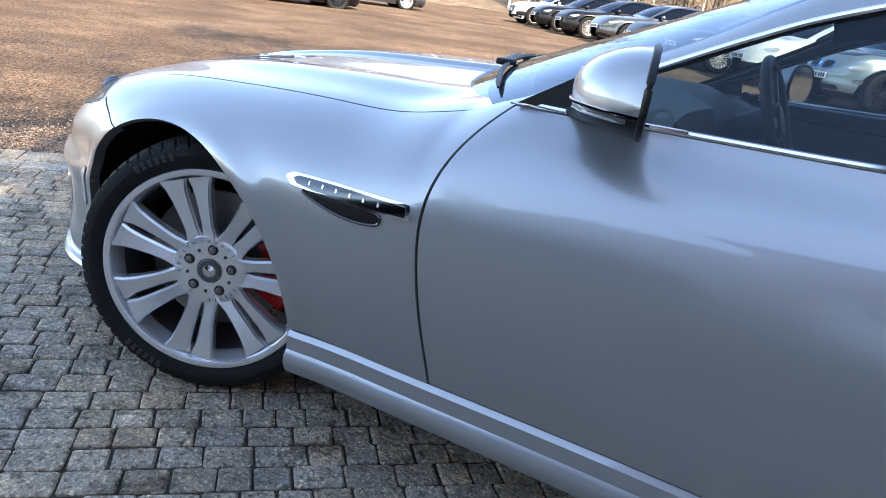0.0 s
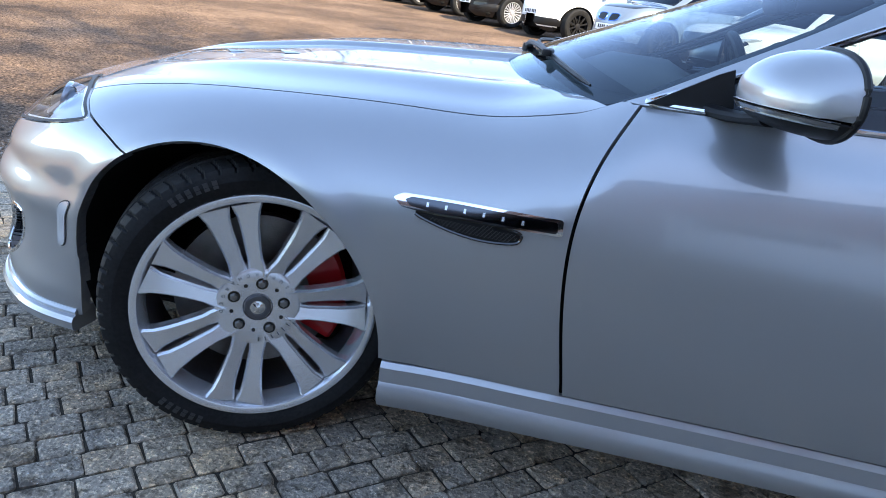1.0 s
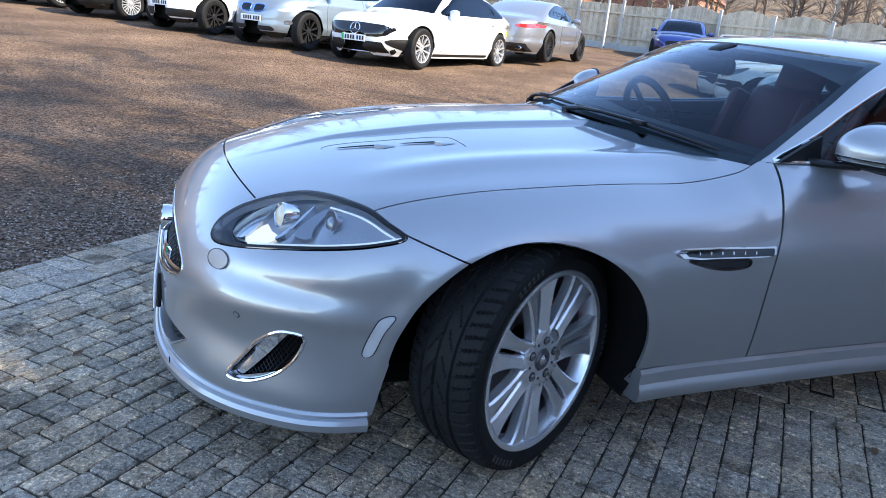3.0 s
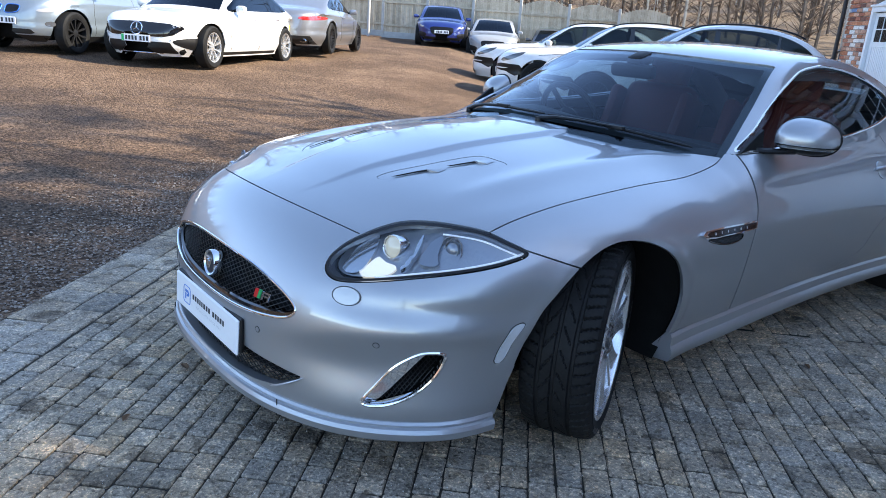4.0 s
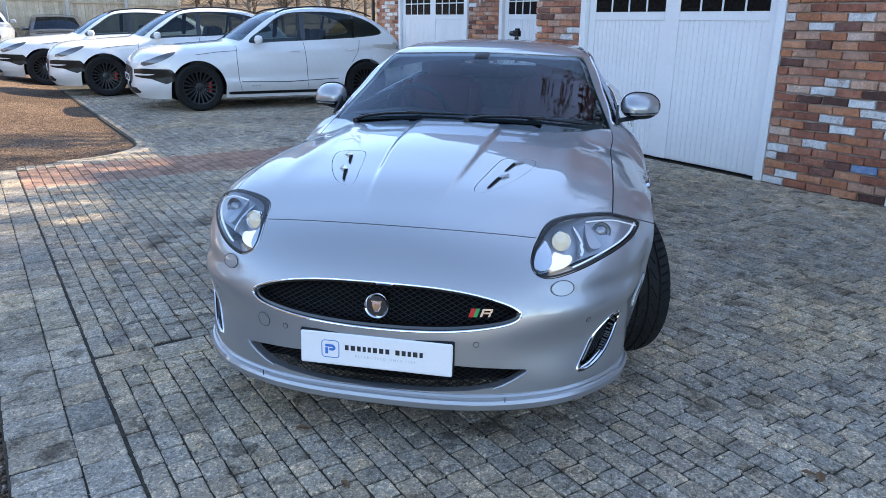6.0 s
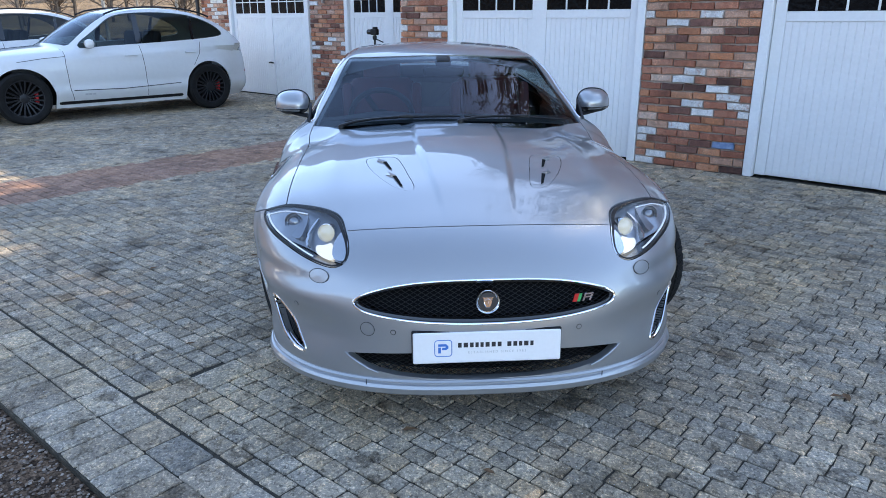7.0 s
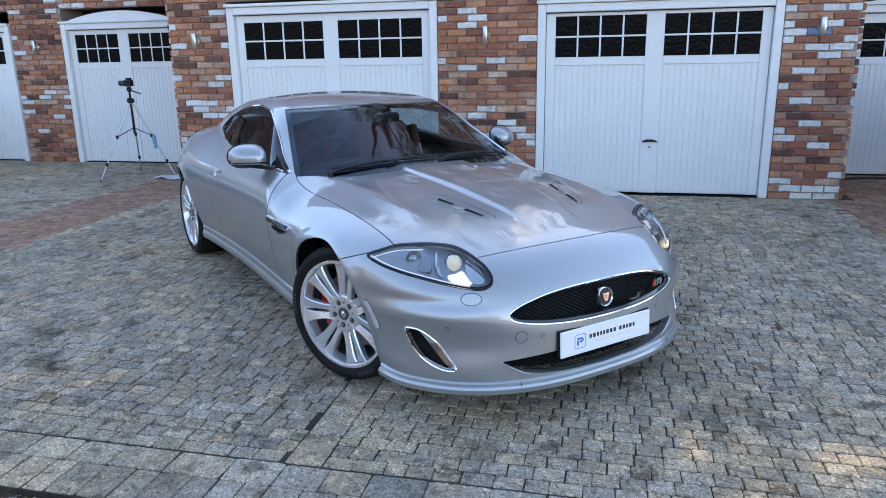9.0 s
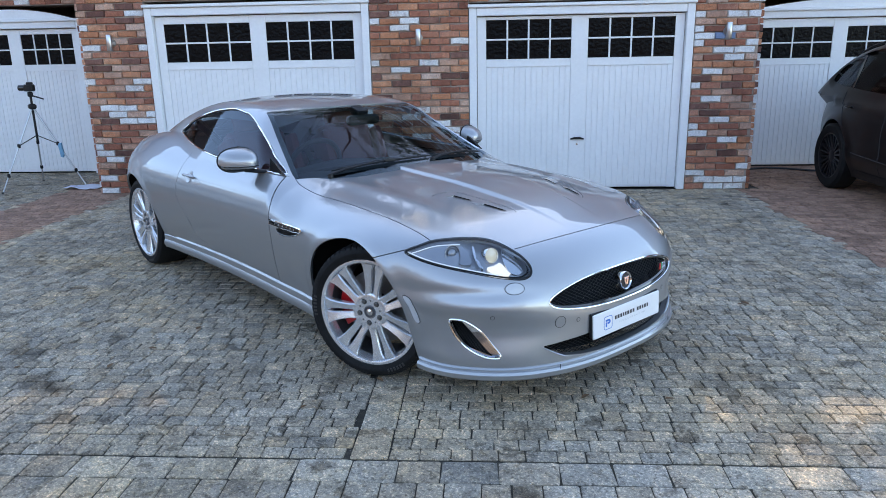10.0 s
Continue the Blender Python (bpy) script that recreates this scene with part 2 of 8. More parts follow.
def rimmed(V, Fs, depth=0.014, edge=0.0025):
    """Folds the open edges of a panel inwards: a small round lip and a flange, on vertices of their own."""
    V = np.asarray(V, float)
    N = np.zeros_like(V)
    edges = {}
    for f in Fs:
        a, b, c = V[f[0]], V[f[1]], V[f[2]]
        n = np.cross(b - a, c - a)
        for i in f:
            N[i] += n
        for i, p in enumerate(f):
            q = f[(i + 1) % len(f)]
            edges[(p, q)] = True
    N /= np.linalg.norm(N, axis=1)[:, None] + 1e-12
    rim = [(p, q) for p, q in edges if (q, p) not in edges]
    vs, fs = [tuple(p) for p in V], [tuple(f) for f in Fs]
    new_v = {}
    for p, q in rim:
        for i in (p, q):
            if i not in new_v:
                new_v[i] = len(vs)
                vs.append(tuple(V[i]))
                vs.append(tuple(V[i] - N[i] * depth))
    for p, q in rim:
        a, b = new_v[p], new_v[q]
        fs.append((a + 1, b + 1, b, a))
    return vs, fs


def flip_y(V, Fs):
    return [(x, -y, z) for x, y, z in V], [tuple(reversed(f)) for f in Fs]


def text_geo(body, size, spacing=1.0, shear=0.0):
    """The flat mesh of some words in the built-in font, centred."""
    cu = bpy.data.curves.new("words", "FONT")
    cu.body, cu.size, cu.align_x, cu.align_y, cu.space_character, cu.shear = body, size, "CENTER", "CENTER", spacing, shear
    cu.resolution_u = 3
    tmp = new("words", cu)
    me = tmp.to_mesh()
    vs, fs = [tuple(v.co) for v in me.vertices], [tuple(p.vertices) for p in me.polygons]
    tmp.to_mesh_clear()
    bpy.data.objects.remove(tmp)
    bpy.data.curves.remove(cu)
    return vs, fs

# ================= the coupe's shape =================
# x ahead from the front axle, y to the car's left, z up from the ground
NX0, NA, NB, NP = -0.10, 1.092, 0.918, 2.85
f_wmax = cubic([-3.9, -3.5, -3.1, -2.75, -2.3, -1.9, -1.4, -0.9, -0.6, -0.3, 0.0, 0.25], [0.25, 0.60, 0.855, 0.936, 0.936, 0.918, 0.912, 0.922, 0.930, 0.928, 0.932, 0.928])
f_prof = cubic([0.10, 0.20, 0.31, 0.45, 0.60, 0.67, 0.75, 0.82, 0.893, 0.95, 1.05], [0.110, 0.088, 0.060, 0.026, 0.003, 0.000, 0.016, 0.052, 0.122, 0.20, 0.38])
f_hc = cubic([1.10, 0.985, 0.90, 0.79, 0.65, 0.50, 0.30, 0.14, -0.20, -0.45, -0.70], [0.46, 0.583, 0.655, 0.717, 0.762, 0.805, 0.842, 0.868, 0.900, 0.917, 0.932])
f_cr = cubic([1.0, 0.75, 0.49, 0.275, 0.065, -0.155, -0.30, -0.47, -0.66, -0.8], [0.22, 0.19, 0.13, 0.117, 0.137, 0.146, 0.155, 0.155, 0.085, 0.07])
f_deck = cubic([-0.7, -1.0, -1.5, -1.9, -2.3, -2.7, -3.1, -3.5, -3.8, -4.0], [0.955, 0.945, 0.955, 0.995, 1.045, 1.05, 0.995, 0.93, 0.87, 0.80])
f_roof = cubic([-0.30, -0.42, -0.80, -1.15, -1.40, -1.75, -2.10, -2.50, -3.0, -3.3, -3.7], [0.875, 0.930, 1.092, 1.226, 1.268, 1.286, 1.262, 1.180, 1.040, 0.965, 0.87])
f_tail = cubic([0.2, 0.5, 0.75, 0.95, 1.1], [-3.70, -3.78, -3.80, -3.72, -3.55])


def f_ridge(x):
    return 0.205 - 0.10 * (x - (-0.45)) / 1.2 * step(x, -0.45, 0.75) * 0.8


def body_F(x, y, z):
    ay = np.abs(y)
    wext = f_wmax(np.minimum(x, 0.25)) - NB
    wext = wext * (1 - step(x, 0.1, 0.6))
    prof = f_prof(z)
    rear = step(x, -1.7, -2.7)
    prof = np.where(z > 0.67, prof * (1 - 0.15 * rear), prof)
    nose = step(x, 0.25, 0.65)
    prof = prof * (1 - 0.75 * nose)
    # shallow scoop running down to the lower lamps, and the fuller upper lip of the bumper
    scoop = 0.014 * bell(z, 0.365, 0.066) * bell(ay, 0.60, 0.17) * nose + 0.005 * bell(z, 0.540, 0.026) * step(ay, 0.42, 0.62) * nose
    lip = 0.010 * bell(z, 0.235, 0.05) * step(ay, 0.45, 0.62) * nose
    cheek = 0.011 * bell(z, 0.475, 0.034) * step(ay, 0.5, 0.7) * nose
    prof = prof + scoop - lip - cheek
    u = np.maximum(x - NX0 + scoop * 0.8, 0) / NA
    v = np.maximum(ay + prof - wext, 0) / NB
    r = (u**NP + v**NP + 1e-12) ** (1 / NP)
    side = (r - 1) * NB
    # flared lip round the front and rear wheel openings
    for cx in (0.05, -2.752):
        d = np.hypot(x - cx, z - 0.33)
        side = side - 0.010 * bell(d, 0.385, 0.035) * step(z, 0.2, 0.4)
    yr = f_ridge(x)
    fade = step(x, 0.80, 0.25)
    top = f_hc(x) - f_cr(x) * ay * ay
    top = top + 0.013 * step(ay, yr + 0.018, yr - 0.010) * fade - 0.006 * fade
    y2 = 0.585 - 0.02 * x
    top = top + 0.009 * bell(ay - y2, -0.03, 0.06) * step(x, 0.55, 0.2) * step(x, -0.62, -0.4)
    w = step(x, -0.62, -0.80)
    top = top * (1 - w) + (f_deck(x) - 0.10 * ay * ay) * w
    k = 0.18 - 0.13 * w
    f = smax(side, z - top, k)
    f = smax(f, f_tail(z) + 0.25 * ay * ay - x, 0.10)
    return f


def green_F(x, y, z):
    ay = np.abs(y)
    xs = x + 0.45 * ay * ay * step(x, -1.5, -1.0)
    roof = z - (f_roof(xs) - 0.12 * ay * ay)
    taper = 0.30 * np.maximum(-x - 1.75, 0) ** 2 * 0.42
    side = ay - (0.797 - (z - 0.893) * 0.60 - 0.10 * np.maximum(z - 0.893, 0) ** 2 - taper)
    return np.maximum(smax(roof, side, 0.07), 0.80 - z)


def car_F(x, y, z):
    return smin(body_F(x, y, z), green_F(x, y, z), 0.02)


def plan_q(x, y, z):
    return (np.abs(y) - x) * 0.7071, z


def plan_yz(x, y, z):
    return np.abs(y), z


def plan_xz(x, y, z):
    return x, z


def plan_xy(x, y, z):
    return x, np.abs(y)


def loop(points, n=8):
    """A smooth closed outline through some points."""
    out, k = [], len(points)
    P = [np.array(p, float) for p in points]
    for i in range(k):
        a, b, c, d = P[i - 1], P[i], P[(i + 1) % k], P[(i + 2) % k]
        for j in range(n):
            t = j / n
            out.append(0.5 * (2 * b + (c - a) * t + (2 * a - 5 * b + 4 * c - d) * t * t + (3 * b - a - 3 * c + d) * t**3))
    return np.array(out)


def inside(outline, chart, grow=0.0, sign=1):
    """A field: metres inside a closed outline, seen in one flat chart; sign -1 for outside."""
    Q = np.asarray(outline)
    A, B = Q, np.roll(Q, -1, axis=0)

    def f(x, y, z):
        u, v = chart(x, y, z)
        p = np.stack([u, v], -1)
        best = np.full(len(p), 1e9)
        wind = np.zeros(len(p), bool)
        for a, b in zip(A, B):
            d = b - a
            t = np.clip(((p - a) @ d) / (d @ d + 1e-12), 0, 1)
            best = np.minimum(best, np.hypot(*(p - a - t[:, None] * d).T))
            hit = ((a[1] > p[:, 1]) != (b[1] > p[:, 1])) & (p[:, 0] < (b[0] - a[0]) * (p[:, 1] - a[1]) / (b[1] - a[1] + 1e-12) + a[0])
            wind ^= hit
        return sign * (np.where(wind, best, -best) + grow)

    return f

# outlines of the openings, in their charts
LAMP = loop([(-0.244, 0.612), (-0.236, 0.638), (-0.205, 0.667), (-0.165, 0.689), (-0.110, 0.711), (-0.045, 0.727), (0.035, 0.735), (0.112, 0.736), (0.184, 0.731), (0.247, 0.714), (0.309, 0.688), (0.252, 0.665), (0.150, 0.643), (0.008, 0.620), (-0.120, 0.599), (-0.196, 0.590), (-0.230, 0.596)], 5)
FOG = loop([(0.111, 0.416), (0.076, 0.422), (0.036, 0.413), (-0.025, 0.370), (-0.070, 0.315), (-0.107, 0.266), (-0.091, 0.252), (-0.035, 0.260), (0.030, 0.291), (0.076, 0.333), (0.104, 0.380)], 6)
GRILLE = loop([(-0.18, 0.564), (0.0, 0.567), (0.18, 0.563), (0.31, 0.548), (0.417, 0.520), (0.466, 0.489), (0.440, 0.460), (0.351, 0.441), (0.199, 0.426), (0.0, 0.420), (-0.2, 0.426), (-0.3, 0.5)], 8)
INTAKE = [(-0.2, 0.318), (0.0, 0.318), (0.264, 0.312), (0.40, 0.303), (0.500, 0.292), (0.450, 0.258), (0.398, 0.236), (0.319, 0.222), (0.184, 0.212), (0.0, 0.208), (-0.2, 0.208)]
f_shut = cubic([0.60, 0.49, 0.30, 0.065, -0.155, -0.30, -0.47, -0.56, -0.66, -0.80], [0.74, 0.741, 0.743, 0.742, 0.740, 0.738, 0.742, 0.748, 0.742, 0.70])
f_doorfront = cubic([0.20, 0.305, 0.45, 0.60, 0.72, 0.82, 0.90], [-0.715, -0.705, -0.682, -0.665, -0.670, -0.700, -0.745])
f_doorrear = cubic([0.25, 0.31, 0.34, 0.368, 0.467, 0.61, 0.782, 0.95, 1.2], [-1.2, -1.40, -1.60, -1.73, -1.842, -1.950, -1.968, -1.985, -2.0])
f_sill = cubic([-2.4, -1.5, -0.7, -0.3], [0.318, 0.318, 0.310, 0.298])
WIN = loop([(-0.748, 0.899), (-0.758, 0.904), (-0.85, 0.944), (-0.95, 0.990), (-1.10, 1.068), (-1.22, 1.124), (-1.40, 1.184), (-1.55, 1.207), (-1.70, 1.214), (-1.95, 1.186), (-2.22, 1.120), (-2.37, 1.048), (-2.385, 1.030), (-2.28, 1.012), (-2.0, 0.968), (-1.65, 0.932), (-1.33, 0.915), (-1.0, 0.905), (-0.80, 0.899), (-0.765, 0.898)], 6)


def ws_edge(x):
    return 0.752 + (x + 0.655) * (0.752 - 0.562) / (1.285 - 0.655)


def xs_of(x, y):
    return x + 0.45 * y * y


GAP = 0.0022
in_lamp_out = inside(LAMP, plan_q, GAP, -1)


def not_lamp(x, y, z):
    """Outside the headlamp opening, on the nose alone."""
    f = inside(LAMP, plan_q, 0.003, -1)(x, y, z)
    return np.where(x > 0.3, f, 0.05)


def arch(cx, r, sign):
    # the opening is a little tighter behind the front wheel
    return lambda x, y, z: sign * (np.where(z > 0.33, np.hypot(x - cx, z - 0.33), np.abs(x - cx)) - r + (0.013 * step(x, 0.33, -0.05) if cx > -1 else 0.0))


def sections(x0, x1, nx, a0, a1, na, F=car_F):
    """Rays square to the car's length, from its middle outwards, on its left."""
    x, a = np.meshgrid(np.linspace(x0, x1, nx), np.radians(np.linspace(a0, a1, na)), indexing="ij")
    O = np.stack([x, 0 * x, 0 * x + 0.55], -1)
    D = np.stack([0 * x, np.cos(a), np.sin(a)], -1)
    V = cast(F, O, D, 1.6)
    Fs = grid_faces(nx, na)
    return V.reshape(-1, 3), [tuple(f) for f in Fs[:, ::-1].tolist()]


def uprights(x0, x1, nx, y0, y1, ny, F, zin=0.6):
    x, y = np.meshgrid(np.linspace(x0, x1, nx), np.linspace(y0, y1, ny), indexing="ij")
    O = np.stack([x, y, 0 * x + zin], -1)
    D = np.broadcast_to(np.array([0.0, 0, 1]), O.shape)
    V = cast(F, O, D, 1.2)
    return V.reshape(-1, 3), [tuple(f) for f in grid_faces(nx, ny).tolist()]


def nose_rays(a0, a1, na, b0, b1, nb, F=body_F):
    a, b = np.meshgrid(np.linspace(a0, a1, na), np.linspace(b0, b1, nb), indexing="ij")
    D = np.stack([0 * a + 1, a, b], -1)
    D /= np.linalg.norm(D, axis=-1, keepdims=True)
    O = np.broadcast_to(np.array([-0.3, 0, 0.42]), D.shape)
    V = cast(F, O, D, 2.2)
    return V.reshape(-1, 3), [tuple(f) for f in grid_faces(na, nb).tolist()]


def both(name, V, Fs, material, parent, label="", rim=0.014):
    """A panel and its mirror image on the other side."""
    vs, fs = rimmed(V, Fs, rim) if rim else (V, Fs)
    a = mesh_ob(name, vs, fs, material, parent, label, 40)
    vs, fs = flip_y(vs, fs)
    b = mesh_ob(name, vs, fs, material, parent, label, 40)
    return a, b


coupe = thing("coupe", "silver two-door sports coupe with headlamps lit, parked on stone setts", "car")

# --- bumper ---
def bonnet_edge(x, y, z):
    return x - (0.787 - 0.058 * (y / 0.485) ** 2)


f_joint = lambda x, y, z: (x - 0.274) - (0.395 - 0.274) / (0.693 - 0.651) * (z - 0.651)


def bumper_side(x, y, z):
    """Positive below the seam between bumper and wing."""
    n = math.hypot(0.121, 0.042)
    return -((z - 0.651) * 0.121 - (x - 0.274) * 0.042) / n - GAP


def bumper_top(x, y, z):
    ay = np.abs(y)
    return np.where(ay < 0.49, bonnet_edge(x, y, z) - GAP, np.where(x > 0.42, 0.03, bumper_side(x, y, z)))


def bumper_back(x, y, z):
    return np.where(z > 0.36, np.hypot(x - 0.05, z - 0.33) - 0.379, x - (0.425 + (0.36 - z) * 0.16))


V, Fs = nose_rays(-1.75, 1.75, 330, -0.30, 0.40, 130)
V, Fs = clip(V, Fs, [lambda x, y, z: z - 0.165, bumper_back, not_lamp])
V, Fs = clip(V, Fs, [bumper_top])
V, Fs = clip(V, Fs, [lambda x, y, z: np.where(np.abs(y) > 0.44, bumper_side(x, y, z) + np.where(x > 0.40, 9, 0), 9)])
V, Fs = clip(V, Fs, [inside(GRILLE, plan_yz, 0.0, -1), inside(INTAKE, plan_yz, 0.0, -1)])
V, Fs = clip(V, Fs, [lambda x, y, z: np.where(x < 0.90, inside(FOG, plan_q, 0.0, -1)(x, y, z), 0.05)])
bumper = mesh_ob("front_bumper", *rimmed(V, Fs, 0.03), SILVER, coupe, "", 40)

# --- bonnet ---
VENT = loop([(0.118, 0.428), (0.112, 0.37), (0.138, 0.302), (0.25, 0.271), (0.353, 0.254), (0.485, 0.233), (0.517, 0.255), (0.475, 0.312), (0.36, 0.372), (0.22, 0.420)], 6)
V, Fs = uprights(-0.76, 0.80, 210, -0.78, 0.78, 200, body_F)
V, Fs = clip(V, Fs, [lambda x, y, z: -bonnet_edge(x, y, z) - GAP, lambda x, y, z: f_shut(x) - np.abs(y) - GAP, not_lamp])
V, Fs = clip(V, Fs, [lambda x, y, z: xs_of(x, y) + 0.432])
V, Fs = clip(V, Fs, [inside(VENT, plan_xy, 0.0, -1)])
bonnet = mesh_ob("bonnet", *rimmed(V, Fs, 0.02), SILVER, coupe, "", 40)

# --- front wings ---
V, Fs = sections(-0.80, 0.52, 190, -24, 42, 120)
door_ahead = lambda x, y, z: x - f_doorfront(z) - 2 * GAP
V, Fs = clip(V, Fs, [lambda x, y, z: np.abs(y) - f_shut(x) - GAP, arch(0.05, 0.379, 1), not_lamp])
V, Fs = clip(V, Fs, [lambda x, y, z: z - f_sill(x) - 0.001, lambda x, y, z: np.where(z < 0.893, door_ahead(x, y, z), np.abs(y) - 9), lambda x, y, z: np.where(x > 0.2, -bumper_side(x, y, z) - 2 * GAP, 1)])
V, Fs = clip(V, Fs, [lambda x, y, z: np.where(x < 0.33, 1, 0.4 - x + (z - 0.68) * 3)])
both("front_wing", V, Fs, SILVER, coupe)

# --- doors ---
V, Fs = sections(-2.05, -0.62, 200, -24, 30, 90)
V, Fs = clip(V, Fs, [lambda x, y, z: f_doorfront(z) - x - GAP, lambda x, y, z: x - f_doorrear(z) - GAP, lambda x, y, z: z - f_sill(x) - 0.004, lambda x, y, z: np.interp(x, [-2.1, -1.65, -1.33, -1.0, -0.73], [0.975, 0.926, 0.909, 0.899, 0.889]) - z])
doors = both("door", V, Fs, SILVER, coupe)

# --- rear body, roof and pillars ---
V, Fs = sections(-3.82, -0.58, 380, -24, 90, 170)
keep_shell = [
    lambda x, y, z: np.where((x > -2.02) & (z < 0.93) & (np.abs(y) > 0.6), np.maximum(f_doorrear(z) - x - GAP, z - np.interp(x, [-2.1, -1.65, -1.33, -1.0, -0.73], [0.975, 0.926, 0.909, 0.899, 0.889]) - 0.003), 0.05),
    arch(-2.752, 0.385, 1),
    lambda x, y, z: z - np.where(x < -2.2, 0.20, f_sill(x) - 0.0),
    inside(WIN, plan_xz, 0.0, -1),
    lambda x, y, z: np.where(x > -1.5, np.maximum(np.abs(y) - ws_edge(x), -1.148 - xs_of(x, y)), 0.05),
    lambda x, y, z: np.where((np.abs(y) < 0.56 - 0.25 * (x + 2.3) ** 2) & (x < -2.2) & (x > -2.95), np.maximum(np.maximum(x + 2.30, -2.85 - x), np.abs(y) - (0.50 + 0.1 * (x + 2.3))), 0.02),
]
V, Fs = clip(V, Fs, keep_shell)
both("body_shell", V, Fs, SILVER, coupe)

# --- glass ---
V, Fs = uprights(-1.40, -0.30, 120, -0.80, 0.80, 120, lambda x, y, z: np.maximum(green_F(x, y, np.maximum(z, 0.81)), 0 * x - 1), 0.7)
V[:, 2] -= 0.004
V, Fs = clip(V, Fs, [lambda x, y, z: ws_edge(x) - np.abs(y) - 0.002, lambda x, y, z: xs_of(x, y) + 1.146, lambda x, y, z: -0.36 - xs_of(x, y)])
windscreen = mesh_ob("windscreen", V, Fs, GLASS, coupe, "", 180)
# black printed band round the screen
band = lambda x, y, z: -np.minimum(np.minimum(ws_edge(x) - np.abs(y) - 0.032, xs_of(x, y) + 1.10), -0.43 - xs_of(x, y))
V2, F2 = clip(V - np.array([0, 0, 0.003]), Fs, [band])
mesh_ob("screen_border", V2, F2, GLOSSBLACK, windscreen, "black printed border", 180)
V, Fs = sections(-2.45, -0.70, 150, 15, 65, 70)
V[:, 1] -= 0.008
V, Fs = clip(V, Fs, [inside(WIN, plan_xz, 0.004, 1)])
both("side_window", V, Fs, GLASS, coupe, rim=0)
V, Fs = sections(-2.95, -2.2, 60, 40, 90, 60)
V[:, 2] -= 0.005
V, Fs = clip(V, Fs, [lambda x, y, z: np.minimum(np.minimum(-2.29 - x, x + 2.86), (0.51 + 0.1 * (x + 2.3)) - np.abs(y))])
both("rear_window", V, Fs, glass_mat("rear_glass", (0.80, 0.85, 0.85)), coupe, rim=0)

# bright trim round the side windows
for sgn in (1, -1):
    pts = []
    O = np.stack([WIN[:, 0], 0 * WIN[:, 0], WIN[:, 1]], -1)
    D = np.broadcast_to(np.array([0.0, 1, 0]), O.shape)
    P = cast(car_F, O, D, 1.2)
    pts = [(p[0], sgn * (p[1] + 0.0005), p[2]) for p in P]
    Geo().sweep(pts, 0.0060, 8, closed=True).ob("window_trim", CHROME, coupe, "bright metal window trim")

# --- sills ---
xs_ = np.linspace(-2.37, -0.325, 60)
prof = [(0.006, 0.0), (0.013, -0.012), (0.012, -0.046), (0.020, -0.060), (0.021, -0.080), (0.010, -0.104), (-0.10, -0.114)]
V, Fs = [], []
for x in xs_:
    zt = float(f_sill(x)) - 0.003
    O = np.array([[x, 0, zt]])
    y0 = float(cast(body_F, O, np.array([[0.0, 1, 0]]), 1.2)[0, 1])
    flare = 0.010 * float(bell(x, -0.33, 0.12))
    V += [(x, y0 - 0.014, zt + 0.004)] + [(x, y0 - 0.012 + d + flare, zt + h) for d, h in prof]
Fs = [tuple(f) for f in grid_faces(len(xs_), len(prof) + 1).tolist()]
k = len(prof) + 1
Fs += [tuple(range(k)), tuple(range((len(xs_) - 1) * k, len(xs_) * k))[::-1]]
mesh_ob("sill", V, Fs, SILVER, coupe, "", 30)
mesh_ob("sill", *flip_y(V, Fs), SILVER, coupe, "", 30)

# --- black sheets added to stand for shade in the gaps; wheel housings, floor ---
V, Fs = sections(-3.6, 0.45, 150, -20, 28, 40, lambda x, y, z: body_F(x, y, z) + 0.024)
V, Fs = clip(V, Fs, [arch(0.05, 0.385, 1), arch(-2.752, 0.39, 1), lambda x, y, z: z - 0.22, not_lamp, lambda x, y, z: 0.86 - z])
vs, fs = [tuple(p) for p in V], list(Fs)
v2, f2 = flip_y(vs, fs)
Geo().add(vs, fs).add(v2, f2).ob("inner_shell", LINER, coupe)
V, Fs = uprights(-0.70, 0.76, 90, -0.76, 0.76, 90, lambda x, y, z: body_F(x, y, z) + 0.028)
V, Fs = clip(V, Fs, [lambda x, y, z: inside(LAMP, plan_q, -0.02, -1)(x, y, z) + np.where(x > 0.3, 0, 9), lambda x, y, z: xs_of(x, y) + 0.46, lambda x, y, z: z - 0.645])
mesh_ob("engine_cover", V, Fs, LINER, coupe, "black sheet added to darken the bonnet gaps")
for cx in (0.05, -2.752):
    for sgn in (1, -1):
        g = Geo()
        n = 28
        vs, fs = [], []
        R = 0.388 if cx > -1 else 0.392
        for i in range(n + 1):
            a = radians(-22 + 224 * i / n)
            hx, hz = cx + R * math.cos(a), max(0.33 + R * math.sin(a), 0.16)
            for w in (0.40, float(cast(body_F, np.array([[hx, 0, max(hz, 0.2)]]), np.array([[0.0, 1, 0]]), 1.3)[0, 1]) - 0.016):
                vs.append((hx, sgn * w, hz))
        fs = [(2 * i, 2 * i + 1, 2 * i + 3, 2 * i + 2) for i in range(n)]
        fs.append(tuple(2 * i for i in range(n + 1)))
        g.add(vs, fs)
        g.ob("wheel_housing", LINER, coupe)
Geo().box((-1.4, 0, 0.21), (4.4, 1.30, 0.06), 0.02).ob("underbody", LINER, coupe)

# --- wheels ---
STEER_L, STEER_R = 28.0, 24.5


